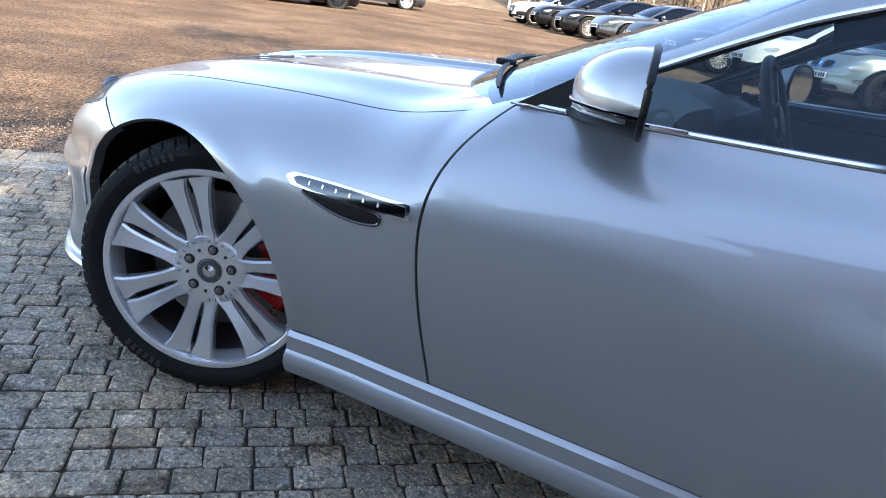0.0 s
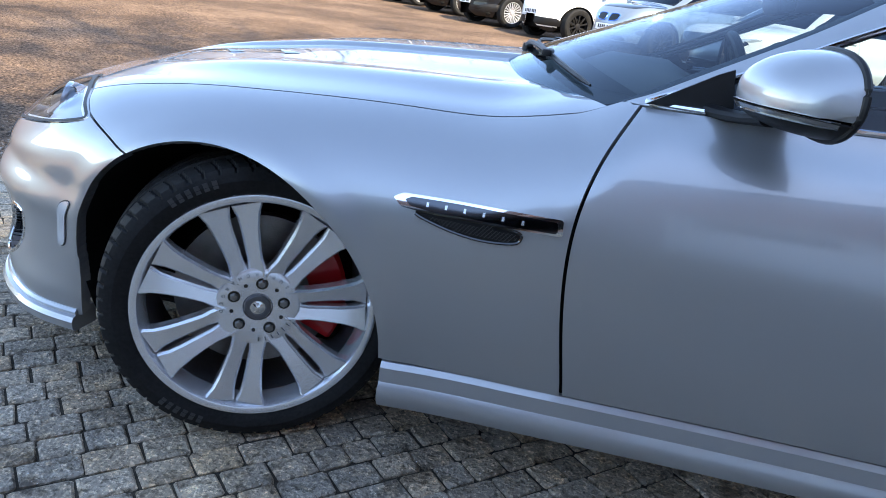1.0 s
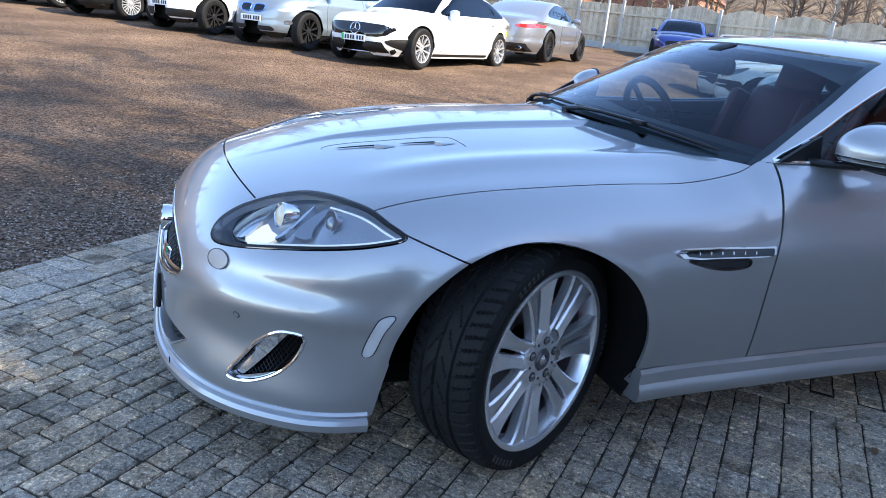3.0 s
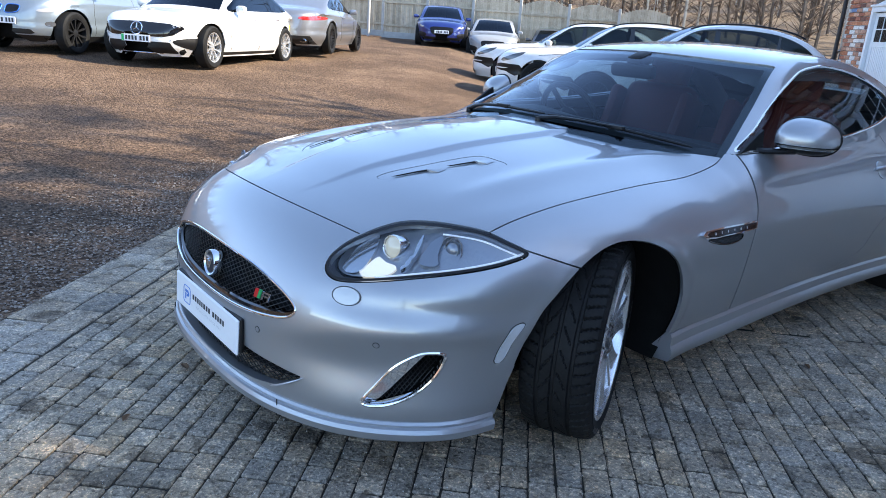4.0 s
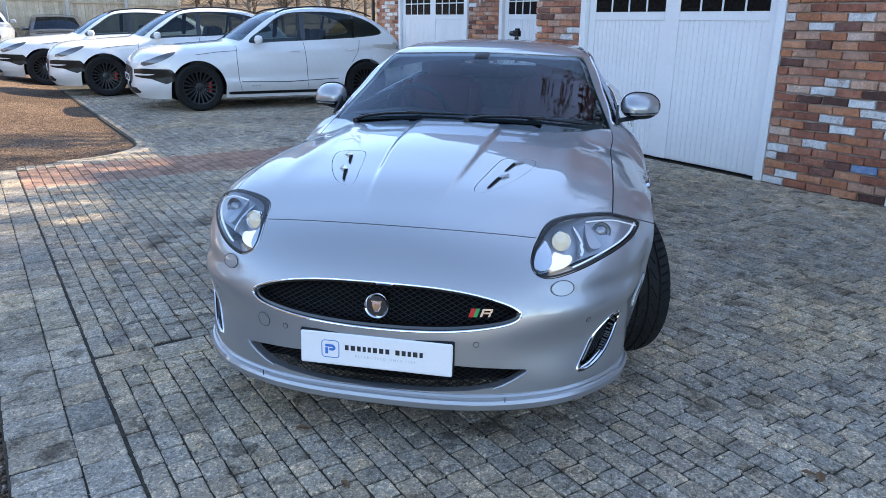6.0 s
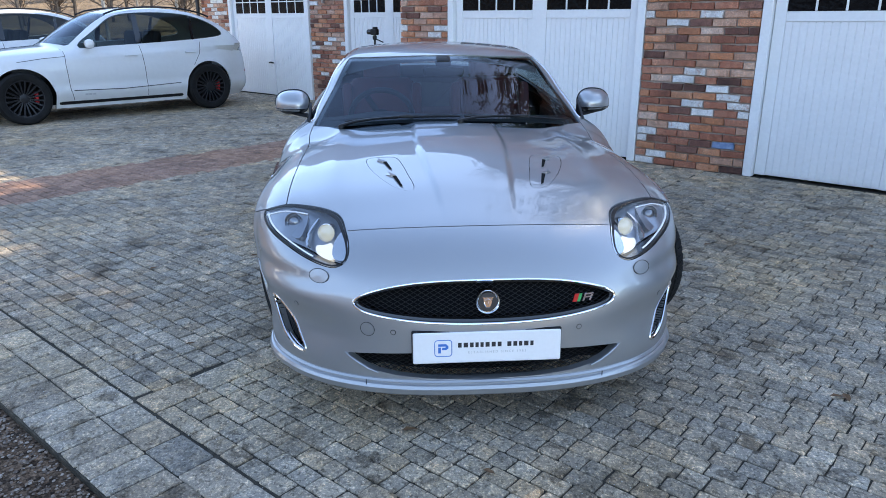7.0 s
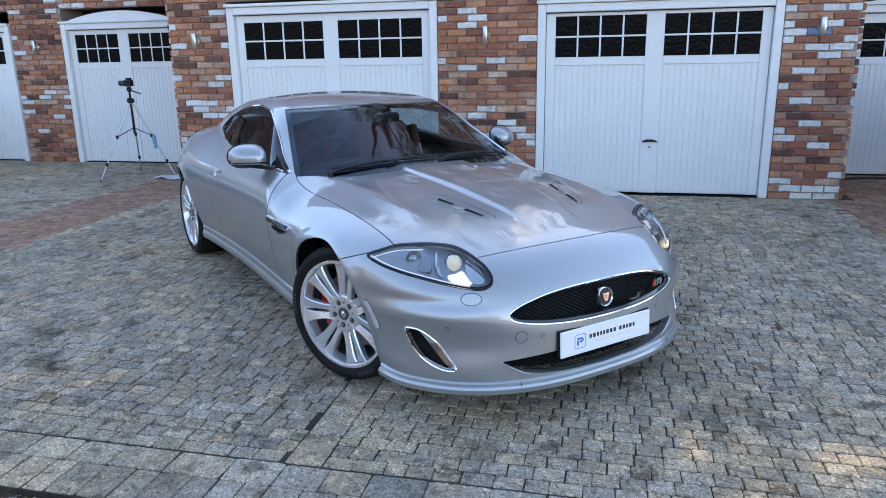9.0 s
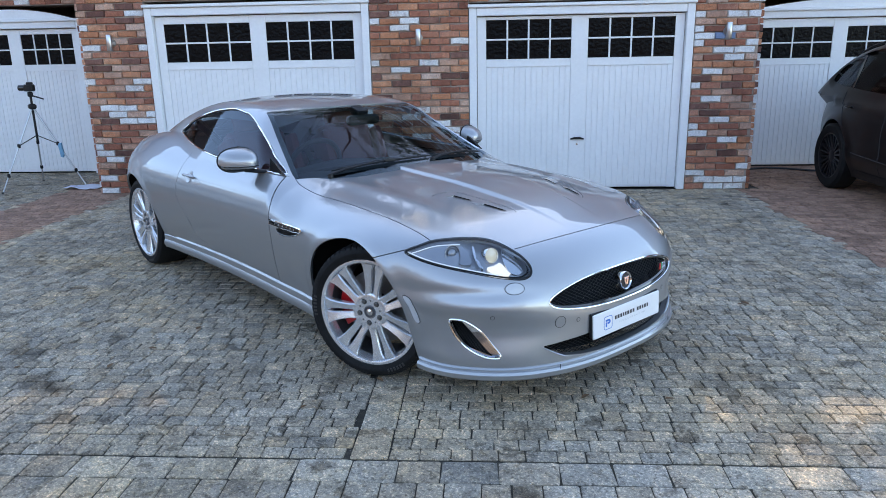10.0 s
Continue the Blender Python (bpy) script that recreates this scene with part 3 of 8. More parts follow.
def tyre_geo(width, R, rim_r, n=360, fine=True):
    """A tyre about z: tread with grooves and shoulder slots, rounded walls."""
    half = width / 2
    side = [(rim_r - 0.004, -half * 0.86), (rim_r + 0.012, -half * 0.97), (rim_r + 0.035, -half * 1.0), (R - 0.040, -half * 0.985), (R - 0.022, -half * 0.95)]
    tread_h = np.linspace(-half * 0.90, half * 0.90, 56 if fine else 14)
    rows = side + [(None, h) for h in tread_h] + [(r, -h) for r, h in reversed(side)]
    vs, fs, k = [], [], len(rows)
    grooves = [-0.052, -0.004, 0.046]
    for i in range(n):
        a = 2 * math.pi * i / n
        for r, h in rows:
            if r is None:
                t = abs(h) / half
                rr = R - 0.014 * t**6 - 0.006 * t * t
                if fine:
                    cut = any(abs(h - gx) < 0.0055 for gx in grooves)
                    # slanting slots on both shoulders and curved sipes between
                    ph = a * R
                    if h > 0.055:
                        cut |= (ph + 0.35 * (h - 0.055)) % 0.0345 < 0.0055
                    elif h < -0.062:
                        cut |= (ph - 0.35 * (h + 0.06)) % 0.0345 < 0.0055
                    elif -0.044 < h < -0.012:
                        cut |= (ph + 1.6 * (h + 0.044)) % 0.069 < 0.0050
                    elif 0.008 < h < 0.036:
                        cut |= (ph - 1.9 * (h - 0.008)) % 0.069 < 0.0050
                    if cut:
                        rr -= 0.007
                r = rr
            vs.append((r * math.cos(a), r * math.sin(a), h))
    for i in range(n):
        j = (i + 1) % n
        for q in range(k - 1):
            fs.append((i * k + q, j * k + q, j * k + q + 1, i * k + q + 1))
    return vs, fs


def arc_text(word, size, radius, mid_deg, z, spread, inward=False):
    """Letters set along a circle about z."""
    g = Geo()
    for i, ch in enumerate(word):
        a = mid_deg + (i - (len(word) - 1) / 2) * spread
        vs, fs = text_geo(ch, size)
        m = pose(0, 0, z, 0, 0, a) @ pose(radius, 0, 0, 0, 0, 90 if spread > 0 else -90)
        g.add(vs, fs, m)
    return g


def build_wheel(width, fine):
    """A wheel about z, its outer face up: returns its parts as (name, mesh, material, label)."""
    R, rr = 0.335, 0.261
    parts = []
    vs, fs = tyre_geo(width, R, rr, 480 if fine else 200, fine)
    parts.append(("tyre", (vs, fs), RUBBER, "black low-profile tyre"))
    h = width / 2
    g = Geo().lathe([(rr - 0.006, h * 0.80), (rr + 0.004, h * 0.90), (rr + 0.003, h * 0.955), (rr - 0.004, h * 0.965), (rr - 0.012, h * 0.94), (rr - 0.017, h * 0.85), (rr - 0.024, h * 0.45)], 96)
    parts.append(("rim", (g.v, g.f), ALLOY, "silver alloy rim"))
    # inner barrel, much darker than the lip of the rim
    g = Geo().lathe([(rr - 0.0245, h * 0.455), (rr - 0.030, -h * 0.2), (rr - 0.026, -h * 0.9), (rr - 0.006, -h * 0.95)], 64)
    parts.append(("barrel", (g.v, g.f), mat("dark_barrel", (0.10, 0.10, 0.105), 0.5, 0.5, noise_scale=20, noise_amt=0.2), "dull inner barrel"))
    sp = []
    # seven pairs of flat spokes
    zf = lambda r: h * 0.80 + (r - 0.07) * 0.03 + 0.006 * (1 - math.cos((r - 0.07) * 14)) * 0.5
    for kk in range(7):
        for sd in (-1, 1):
            a0 = 360 / 7 * kk
            vs = []
            stations = [(0.060, 0.0185, 0.0184), (0.092, 0.0195, 0.0190), (0.112, 0.0210, 0.0165), (0.145, 0.0238, 0.0180), (0.185, 0.0282, 0.0208), (0.215, 0.0318, 0.0252), (0.2400, 0.0352, 0.0345)]
            for r, off, wd in stations:
                z = zf(r)
                y0, y1 = sd * (off - wd), sd * (off + wd)
                lo, hi = min(y0, y1), max(y0, y1)
                inner = -sd
                dz = 0.007
                vs += [(r, lo, z - 0.030), (r, lo, z - 0.004 - (dz if sd > 0 else 0)), (r, lo + 0.005, z + 0.002 - (dz if sd > 0 else 0)), (r, hi - 0.005, z + 0.002 - (dz if sd < 0 else 0)), (r, hi, z - 0.004 - (dz if sd < 0 else 0)), (r, hi, z - 0.030)]
            k = 6
            fs = []
            for i in range(len(stations) - 1):
                for q in range(k):
                    w = (q + 1) % k
                    fs.append((i * k + q, (i + 1) * k + q, (i + 1) * k + w, i * k + w))
            fs += [tuple(range(k)), tuple(range((len(stations) - 1) * k, len(stations) * k))[::-1]]
            gg = Geo().add(vs, fs, pose(0, 0, 0, 0, 0, a0))
            parts.append(("spoke", (gg.v, gg.f), ALLOY, ""))
    z0 = zf(0.07)
    g = Geo().lathe([(0.0, z0 - 0.004), (0.030, z0 - 0.004), (0.033, z0 - 0.001), (0.060, z0), (0.085, z0 + 0.0015), (0.092, z0 - 0.002), (0.094, z0 - 0.03), (0.05, z0 - 0.035)], 64)
    parts.append(("hub", (g.v, g.f), ALLOY, "silver wheel hub"))
    g = Geo().lathe([(0.0, z0 + 0.003), (0.018, z0 + 0.003), (0.0185, z0 + 0.005), (0.027, z0 + 0.005), (0.029, z0 + 0.001), (0.029, z0 - 0.004)], 40)
    parts.append(("centre_cap", (g.v, g.f), mat("cap_grey", (0.12, 0.12, 0.13), 0.3, 0.6), "dark grey centre cap"))
    g = Geo().lathe([(0.0, z0 + 0.0075), (0.008, z0 + 0.0065), (0.012, z0 + 0.0035), (0.0165, z0 + 0.003)], 20)
    parts.append(("cap_emblem", (g.v, g.f), CHROME, ""))
    for i in range(5):
        m = pose(0.057 * math.cos(radians(72 * i + 18)), 0.057 * math.sin(radians(72 * i + 18)), 0)
        g = Geo().lathe([(0.0, z0 + 0.001), (0.0135, z0 + 0.001), (0.0135, z0 - 0.002)], 20, m)
        parts.append(("bolt_recess", (g.v, g.f), GLOSSBLACK, "dark bolt recess"))
        g = Geo().lathe([(0.0, z0 + 0.007), (0.007, z0 + 0.007), (0.009, z0 + 0.005), (0.0095, z0 + 0.001)], 6, m)
        parts.append(("wheel_bolt", (g.v, g.f), DISC, ""))
    for i in range(5):
        a = radians(72 * i + 54)
        g = Geo().lathe([(0.0, z0 + 0.001), (0.0045, z0 + 0.001), (0.0045, z0 - 0.002)], 10, pose(0.057 * math.cos(a), 0.057 * math.sin(a), 0))
        parts.append(("hub_hole", (g.v, g.f), GLOSSBLACK, ""))
    g = arc_text("SUPERCHARGED", 0.0115, 0.079, -95, z0 + 0.0025, 13.5)
    parts.append(("lettering", (g.v, g.f), mat("letter_shade", (0.20, 0.205, 0.21), 0.4, 0.7), "small raised capital letters"))
    g = Geo()
    for i in range(6):
        a = 92 + (i - 2.5) * 11
        g.box((0.079, 0, z0 + 0.002), (0.0095, 0.0022, 0.001), 0, pose(0, 0, 0, 0, 0, a))
    parts.append(("name_marks", (g.v, g.f), mat("letter_shade"), ""))
    g = Geo().sweep([(0.236, -0.012, h * 0.45), (0.228, -0.012, h * 0.62), (0.222, -0.012, h * 0.72)], 0.0045, 8)
    parts.append(("valve", (g.v, g.f), BLACK, "black tyre valve"))
    # maker's words moulded in the wall, as plain marks
    g = Geo()
    for c in (20, 140, 260):
        for i in range(6):
            g = Geo().box((0.297, 0, h * 0.992), (0.018, 0.011, 0.0016), 0.0004, pose(0, 0, 0, 0, 0, c + i * 3.6))
            parts.append(("wall_mark", (g.v, g.f), mat("tyre_marks", (0.03, 0.03, 0.031), 0.5), ""))
    return parts


def add_wheel(parts, sgn, x, y, steer, spin):
    w = new("wheel")
    w.parent = coupe
    w.matrix_local = pose(x, y, 0.335, 0, 0, steer) @ pose(0, 0, 0, -90 * sgn, 0, 0) @ pose(0, 0, 0, 0, 0, spin)
    w["label"] = "multi-spoke silver alloy wheel with black tyre"
    for name, me, material, label in parts:
        ob = new(name, me)
        ob.parent = w
        if label:
            ob["label"] = label
    # the disc and caliper stay upright
    return w


def wheel_meshes(width, fine):
    out = []
    for name, (vs, fs), material, label in build_wheel(width, fine):
        me = bpy.data.meshes.new(name)
        me.from_pydata([tuple(p) for p in vs], [], [tuple(f) for f in fs])
        me.materials.append(material)
        me.shade_smooth()
        me.set_sharp_from_angle(angle=radians(32))
        out.append((name, me, material, label))
    return out


front_set, rear_set = wheel_meshes(0.232, True), wheel_meshes(0.27, False)
for sgn, steer, spin in ((1, STEER_L, 28.8), (-1, STEER_R, 30)):
    y = sgn * 0.765
    # the contact turns about the steering axis, inboard of the wheel
    off = 0.765 - 0.70
    px, py = -sgn * off * math.sin(radians(steer)) + 0.055, sgn * (0.70 + off * math.cos(radians(steer)))
    add_wheel(front_set, sgn, px, py, steer, spin)
    m = pose(px, py, 0.335, 0, 0, steer) @ pose(0, 0, 0, -90 * sgn, 0, 0)
    g = Geo().lathe([(0.07, 0.000), (0.185, 0.000), (0.185, -0.016), (0.185, -0.03), (0.07, -0.03)], 64)
    ob = g.ob("brake_disc", DISC, coupe, "grey vented brake disc", at=m)
    g = Geo()
    vs, fs = [], []
    for i in range(13):
        a = radians(-33 + 66 * i / 12)
        for r, zz in ((0.118, 0.030), (0.195, 0.030), (0.205, 0.020), (0.205, -0.055), (0.118, -0.055)):
            vs.append((r * math.cos(a), r * math.sin(a), zz))
    for i in range(12):
        for q in range(5):
            fs.append((i * 5 + q, (i + 1) * 5 + q, (i + 1) * 5 + (q + 1) % 5, i * 5 + (q + 1) % 5))
    fs += [(0, 1, 2, 3, 4), tuple(range(60, 65))[::-1]]
    # calipers sit behind the axle
    g.add(vs, fs, pose(0, 0, 0, 0, 0, 180))
    g.ob("brake_caliper", RED, coupe, "bright red brake caliper", at=m)
for sgn in (1, -1):
    add_wheel(rear_set, sgn, -2.752, sgn * 0.765, 0, 15)
    m = pose(-2.752, sgn * 0.765, 0.335, 0, 0, 0) @ pose(0, 0, 0, -90 * sgn, 0, 0)
    Geo().lathe([(0.07, 0.0), (0.18, 0.0), (0.18, -0.03), (0.07, -0.03)], 48).ob("brake_disc", DISC, coupe, "grey vented brake disc", at=m)


def on_body(x, z, sgn=1, F=body_F):
    """The point of the flank at x, z and its outward normal."""
    p = cast(F, np.array([[x, 0, z]]), np.array([[0.0, 1, 0]]), 1.3)[0]
    return at_normal(p, F, sgn)


def at_normal(p, F=body_F, sgn=1):
    e = 0.002
    a = lambda q: float(F(np.array([q[0]]), np.array([q[1]]), np.array([q[2]]))[0])
    n = Vector([a(p + np.eye(3)[i] * e) - a(p - np.eye(3)[i] * e) for i in range(3)]).normalized()
    return Vector((p[0], sgn * p[1], p[2])), Vector((n.x, sgn * n.y, n.z))


def on_nose(y, z, F=body_F):
    p = cast(F, np.array([[0.0, y, z]]), np.array([[1.0, 0, 0]]), 1.5)[0]
    return at_normal(p, F)


def frame_at(p, n, up=(0, 0, 1)):
    """z along the normal, y as near up as may be."""
    z = n.normalized()
    x = Vector(up).cross(z).normalized()
    y = z.cross(x)
    return Matrix(((x.x, y.x, z.x, p.x), (x.y, y.y, z.y, p.y), (x.z, y.z, z.z, p.z), (0, 0, 0, 1)))


# --- headlamps ---
PROJ = mat("projector_glow", (0.40, 0.42, 0.36), 0.06, coat=1.0, emit=(1.0, 0.95, 0.72, 0.055))
BOWL = mat("lamp_bowl", (0.62, 0.63, 0.64), 0.16, 0.9)
BOWLGLOW = mat("lit_reflector", (0.8, 0.8, 0.78), 0.25, 0.3, emit=(1.0, 0.96, 0.84, 0.10))
BEZEL = mat("lamp_bezel", (0.30, 0.31, 0.33), 0.28, 0.7)
LED = mat("running_light", (0.9, 0.93, 0.95), 0.3, emit=(0.9, 0.96, 1.0, 0.035))
V, Fs = nose_rays(0.2, 2.2, 130, 0.05, 0.75, 70)
Vl, Fl = clip(V, Fs, [inside(LAMP, plan_q, -0.001, 1)])
edge_f = inside(LAMP, plan_q, -0.0065, -1)


def shifted(V, F, d):
    """Moves surface points inwards along the normals."""
    e = 0.002
    x, y, z = V[:, 0], V[:, 1], V[:, 2]
    n = np.stack([F(x + e, y, z) - F(x - e, y, z), F(x, y + e, z) - F(x, y - e, z), F(x, y, z + e) - F(x, y, z - e)], -1)
    n /= np.linalg.norm(n, axis=1)[:, None]
    return V - n * d


LAMP_BACK = np.array([-0.82, -0.54, -0.18])


for sgn in (1, -1):
    hl = new("headlamp")
    hl.parent = coupe
    hl["label"] = "clear-lensed headlamp, lit, with running-light strip"
    fl = (lambda v, f: (v, f)) if sgn > 0 else flip_y
    mesh_ob("lens", *fl(Vl.tolist(), Fl), LENS, hl, "clear lens", 180)
    Ve, Fe = clip(Vl, Fl, [edge_f])
    mesh_ob("seal", *fl(shifted(Ve, body_F, -0.0012).tolist(), Fe), BLACK, hl, "black edge seal", 180)
    Vb, Fb = clip(Vl, Fl, [inside(LAMP, plan_q, -0.004, 1)])
    q = plan_q(Vb[:, 0], Vb[:, 1], Vb[:, 2])[0]
    Vb = Vb + LAMP_BACK * (0.070 - 0.052 * step(q, -0.06, 0.13))[:, None]
    mesh_ob("lamp_bowl", *fl(Vb.tolist(), Fb), mat("lamp_inner", (0.34, 0.35, 0.37), 0.30, 0.6, noise_scale=20, noise_amt=0.1), hl, "grey reflective lamp bowl", 180)
    # walls from the seal down to the bowl
    ring = np.array(LAMP)
    D = []
    for (qq, zc) in ring:
        # follow the chart's own direction to the surface
        base = np.array([[-0.7071 * qq, 0.7071 * qq, zc]])
        p = cast(body_F, base, np.array([[0.7071, 0.7071, 0.0]]), 1.6)[0]
        D.append(p)
    D = np.array(D)
    top, low = shifted(D, body_F, 0.003), D + LAMP_BACK * (0.073 - 0.052 * step(ring[:, 0], -0.06, 0.13))[:, None]
    k = len(D)
    vs = [tuple(p) for p in top] + [tuple(p) for p in low]
    fs = [(i, (i + 1) % k, k + (i + 1) % k, k + i) for i in range(k)]
    mesh_ob("lamp_wall", *fl(vs, fs), mat("lamp_wall", (0.20, 0.21, 0.22), 0.22, 0.8), hl, "", 60)
    # running-light strip along the lower edge and the outer end
    cen = ring.mean(axis=0)
    sel = [i for i in range(k) if (ring[i][0] > 0.06 and ring[i][1] > 0.70) or ring[i][0] > 0.24 or (ring[i][1] < 0.67 and ring[i][0] > -0.12)]
    pts = []
    for i in sorted(sel):
        qq, zc = ring[i]
        tan = ring[(i + 1) % k] - ring[i - 1]
        d = np.array([tan[1], -tan[0]]) / np.linalg.norm(tan) * 0.013
        d = d if d @ (np.array([qq, zc]) - cen) > 0 else -d
        base = np.array([[-0.7071 * (qq - d[0]), 0.7071 * (qq - d[0]), zc - d[1]]])
        p = cast(body_F, base, np.array([[0.7071, 0.7071, 0.0]]), 1.6)[0]
        pts.append(shifted(p[None], body_F, 0.012)[0])
    pts = [(p[0], sgn * p[1], p[2]) for p in pts]
    Geo().sweep(pts, 0.0042, 6, flat=0.6).ob("running_light", LED, hl, "white running-light strip")
    # projector and its glowing reflector, the smaller lamp outboard
    for nm, qq, zc, r, deep in (("projector", -0.078, 0.676, 0.030, 0.036), ("side_lamp", 0.095, 0.688, 0.022, 0.020)):
        base = np.array([[-0.7071 * qq, 0.7071 * qq, zc]])
        p = cast(body_F, base, np.array([[0.7071, 0.7071, 0.0]]), 1.6)[0]
        p, nn = at_normal(p)
        ax = Vector((0.93, 0.22, 0.18)).normalized()
        c = p + Vector(LAMP_BACK) * deep
        m = frame_at(Vector((c.x, sgn * c.y, c.z)), Vector((ax.x, sgn * ax.y, ax.z)))
        Geo().lathe([(r * 1.12, -0.04), (r * 1.16, 0.0), (r * 1.10, 0.004), (r * 1.0, 0.0)], 36, m).ob(nm + "_ring", CHROME if nm == "projector" else BEZEL, hl, "chrome ring" if nm == "projector" else "")
        Geo().lathe([(0.0, r * 0.42), (r * 0.4, r * 0.37), (r * 0.75, r * 0.2), (r, -0.002)], 32, m).ob(nm, PROJ if nm == "projector" else BEZEL, hl, "lit projector lens" if nm == "projector" else "")
        # cup round the side lamp
        if nm == "side_lamp":
            Geo().lathe([(r * 1.16, -0.008), (r * 1.4, -0.006), (r * 1.6, 0.002), (r * 1.64, 0.002), (r * 1.6, -0.004)], 36, m).ob("lamp_cup", BEZEL, hl, "grey lamp cup")
    for nm, box2, mt, back in (
        ("reflector", [(-0.214, 0.606), (-0.208, 0.632), (-0.165, 0.680), (-0.130, 0.698), (-0.128, 0.665), (-0.150, 0.625), (-0.175, 0.606)], BOWL, 0.050),
        ("lit_reflector", [(-0.172, 0.604), (-0.148, 0.625), (-0.120, 0.650), (-0.095, 0.640), (-0.060, 0.634), (-0.085, 0.612), (-0.140, 0.601)], BOWLGLOW, 0.058),
        ("inner_fin", [(-0.050, 0.628), (-0.020, 0.662), (0.000, 0.704), (0.007, 0.712), (0.003, 0.684), (-0.018, 0.646)], BOWL, 0.028),
        ("outer_fin", [(0.012, 0.650), (0.024, 0.684), (0.056, 0.712), (0.066, 0.706), (0.058, 0.672), (0.062, 0.650)], BEZEL, 0.022),
    ):
        Vr, Fr = clip(V, Fs, [inside(loop(box2, 4), plan_q, 0, 1)])
        Vr = Vr + LAMP_BACK * back
        mesh_ob(nm, *fl(*rimmed(Vr, Fr, 0.02)), mt, hl, "", 40)

# --- grille, intake, plate ---
MESH = mat("grille_black", (0.004, 0.004, 0.0045), 0.38, 0.0, coat=0.15, spec=0.25)


def runs_of(ok, pts):
    """Splits a row of points into its stretches where ok holds."""
    run, out = [], []
    for good, p in zip(ok, pts):
        if good:
            run.append(tuple(p))
        else:
            if len(run) > 1:
                out.append(run)
            run = []
    if len(run) > 1:
        out.append(run)
    return out


def lattice(field, y1, z0, z1, step_y, back, rad, name, parent):
    """A woven diamond mesh set back in an opening of the nose."""
    g = Geo()
    slope = 0.55
    n = int((2 * y1 + (z1 - z0) / slope) / step_y / 2) + 2
    t = np.linspace(z0, z1, 26)
    for d in (-1, 1):
        i = np.arange(-n, n + 1)[:, None]
        Y = i * step_y + d * (t - (z0 + z1) / 2)[None] / slope
        Z = np.broadcast_to(t, Y.shape)
        ok = (field(0 * Y.ravel(), Y.ravel(), Z.ravel()) > 0).reshape(Y.shape) & (np.abs(Y) < y1)
        O = np.stack([0 * Y, np.clip(Y, -0.55, 0.55), Z], -1)
        P = cast(body_F, O, np.broadcast_to(np.array([1.0, 0, 0]), O.shape), 1.5)
        P[..., 0] += d * rad * 0.6 - back
        for a, b in zip(ok, P):
            for run in runs_of(a, b):
                g.sweep(run, rad, 4)
    return g.ob(name, MESH, parent, "black diamond wire mesh", smooth=40)


def nose_ring(outline, back):
    out = []
    for y, z in outline:
        p, n = on_nose(y, z)
        out.append((p.x - back, y, z))
    return out


full_grille = [(y, z) for y, z in GRILLE if y >= 0]
full_grille = sorted(full_grille, key=lambda p: math.atan2(p[1] - 0.493, p[0]))
gr_loop = full_grille + [(-y, z) for y, z in reversed(full_grille)]
grille = new("radiator_grille")
grille.parent = coupe
grille["label"] = "oval black mesh grille with chrome rim"
Geo().sweep(nose_ring([(y, z) for y, z in gr_loop], 0.003), 0.0048, 10, closed=True).ob("grille_rim", CHROME, grille, "chrome rim")
Geo().sweep(nose_ring([(y * 0.985, 0.493 + (z - 0.493) * 0.93) for y, z in gr_loop], 0.022), 0.012, 8, closed=True).ob("grille_edge", GLOSSBLACK, grille, "")
lattice(inside(GRILLE, plan_yz, -0.004, 1), 0.47, 0.40, 0.58, 0.0285, 0.026, 0.0015, "grille_mesh", grille)
vs = [(on_nose(y, z)[0].x - 0.085, y, z) for y, z in gr_loop]
Geo().add(vs, [tuple(range(len(vs)))]).ob("grille_backing", LINER, grille, "", smooth=0)
it = [(y, z) for y, z in INTAKE if y >= 0]
it_loop = it + [(-y, z) for y, z in reversed(it) if y > 0]
intake = new("lower_intake")
intake.parent = coupe
lattice(inside(INTAKE, plan_yz, -0.002, 1), 0.50, 0.20, 0.325, 0.0285, 0.030, 0.0015, "intake_mesh", intake)
vs = [(on_nose(y, z)[0].x - 0.08, y, z) for y, z in it_loop]
Geo().add(vs, [tuple(range(len(vs)))]).ob("intake_backing", LINER, intake, "", smooth=0)
for s in (1, -1):
    pts = [(on_nose(y, z)[0].x + 0.002, s * y, z) for y, z in ((0.385, 0.229), (0.42, 0.243), (0.455, 0.262), (0.485, 0.280), (0.503, 0.292))]
    Geo().sweep(pts, [0.004, 0.008, 0.008, 0.006, 0.002], 8, flat=0.6).ob("intake_blade", SILVER, intake, "silver blade at the intake's end")

# emblem on the grille
p, n = on_nose(0.0, 0.498)
m = frame_at(Vector((p.x + 0.003, 0, 0.498)), Vector((1, 0, 0.12)))
em = new("emblem")
em.parent = coupe
em["label"] = "round chrome-rimmed emblem"
Geo().lathe([(0.0, -0.01), (0.030, -0.01), (0.036, 0.0), (0.041, 0.005), (0.043, 0.0), (0.043, -0.03)], 48, m).ob("emblem_rim", CHROME, em)
Geo().lathe([(0.0, 0.001), (0.034, 0.001)], 40, m).ob("emblem_field", mat("emblem_grey", (0.035, 0.037, 0.044), 0.3, 0.3), em, "dark grey field")
g = Geo().prism([(-0.017, 0.012), (-0.021, 0.019), (-0.012, 0.018), (0.012, 0.018), (0.021, 0.019), (0.017, 0.012), (0.014, -0.004), (0.007, -0.019), (-0.007, -0.019), (-0.014, -0.004)], 0.001, 0.007, m, inset=0.002)
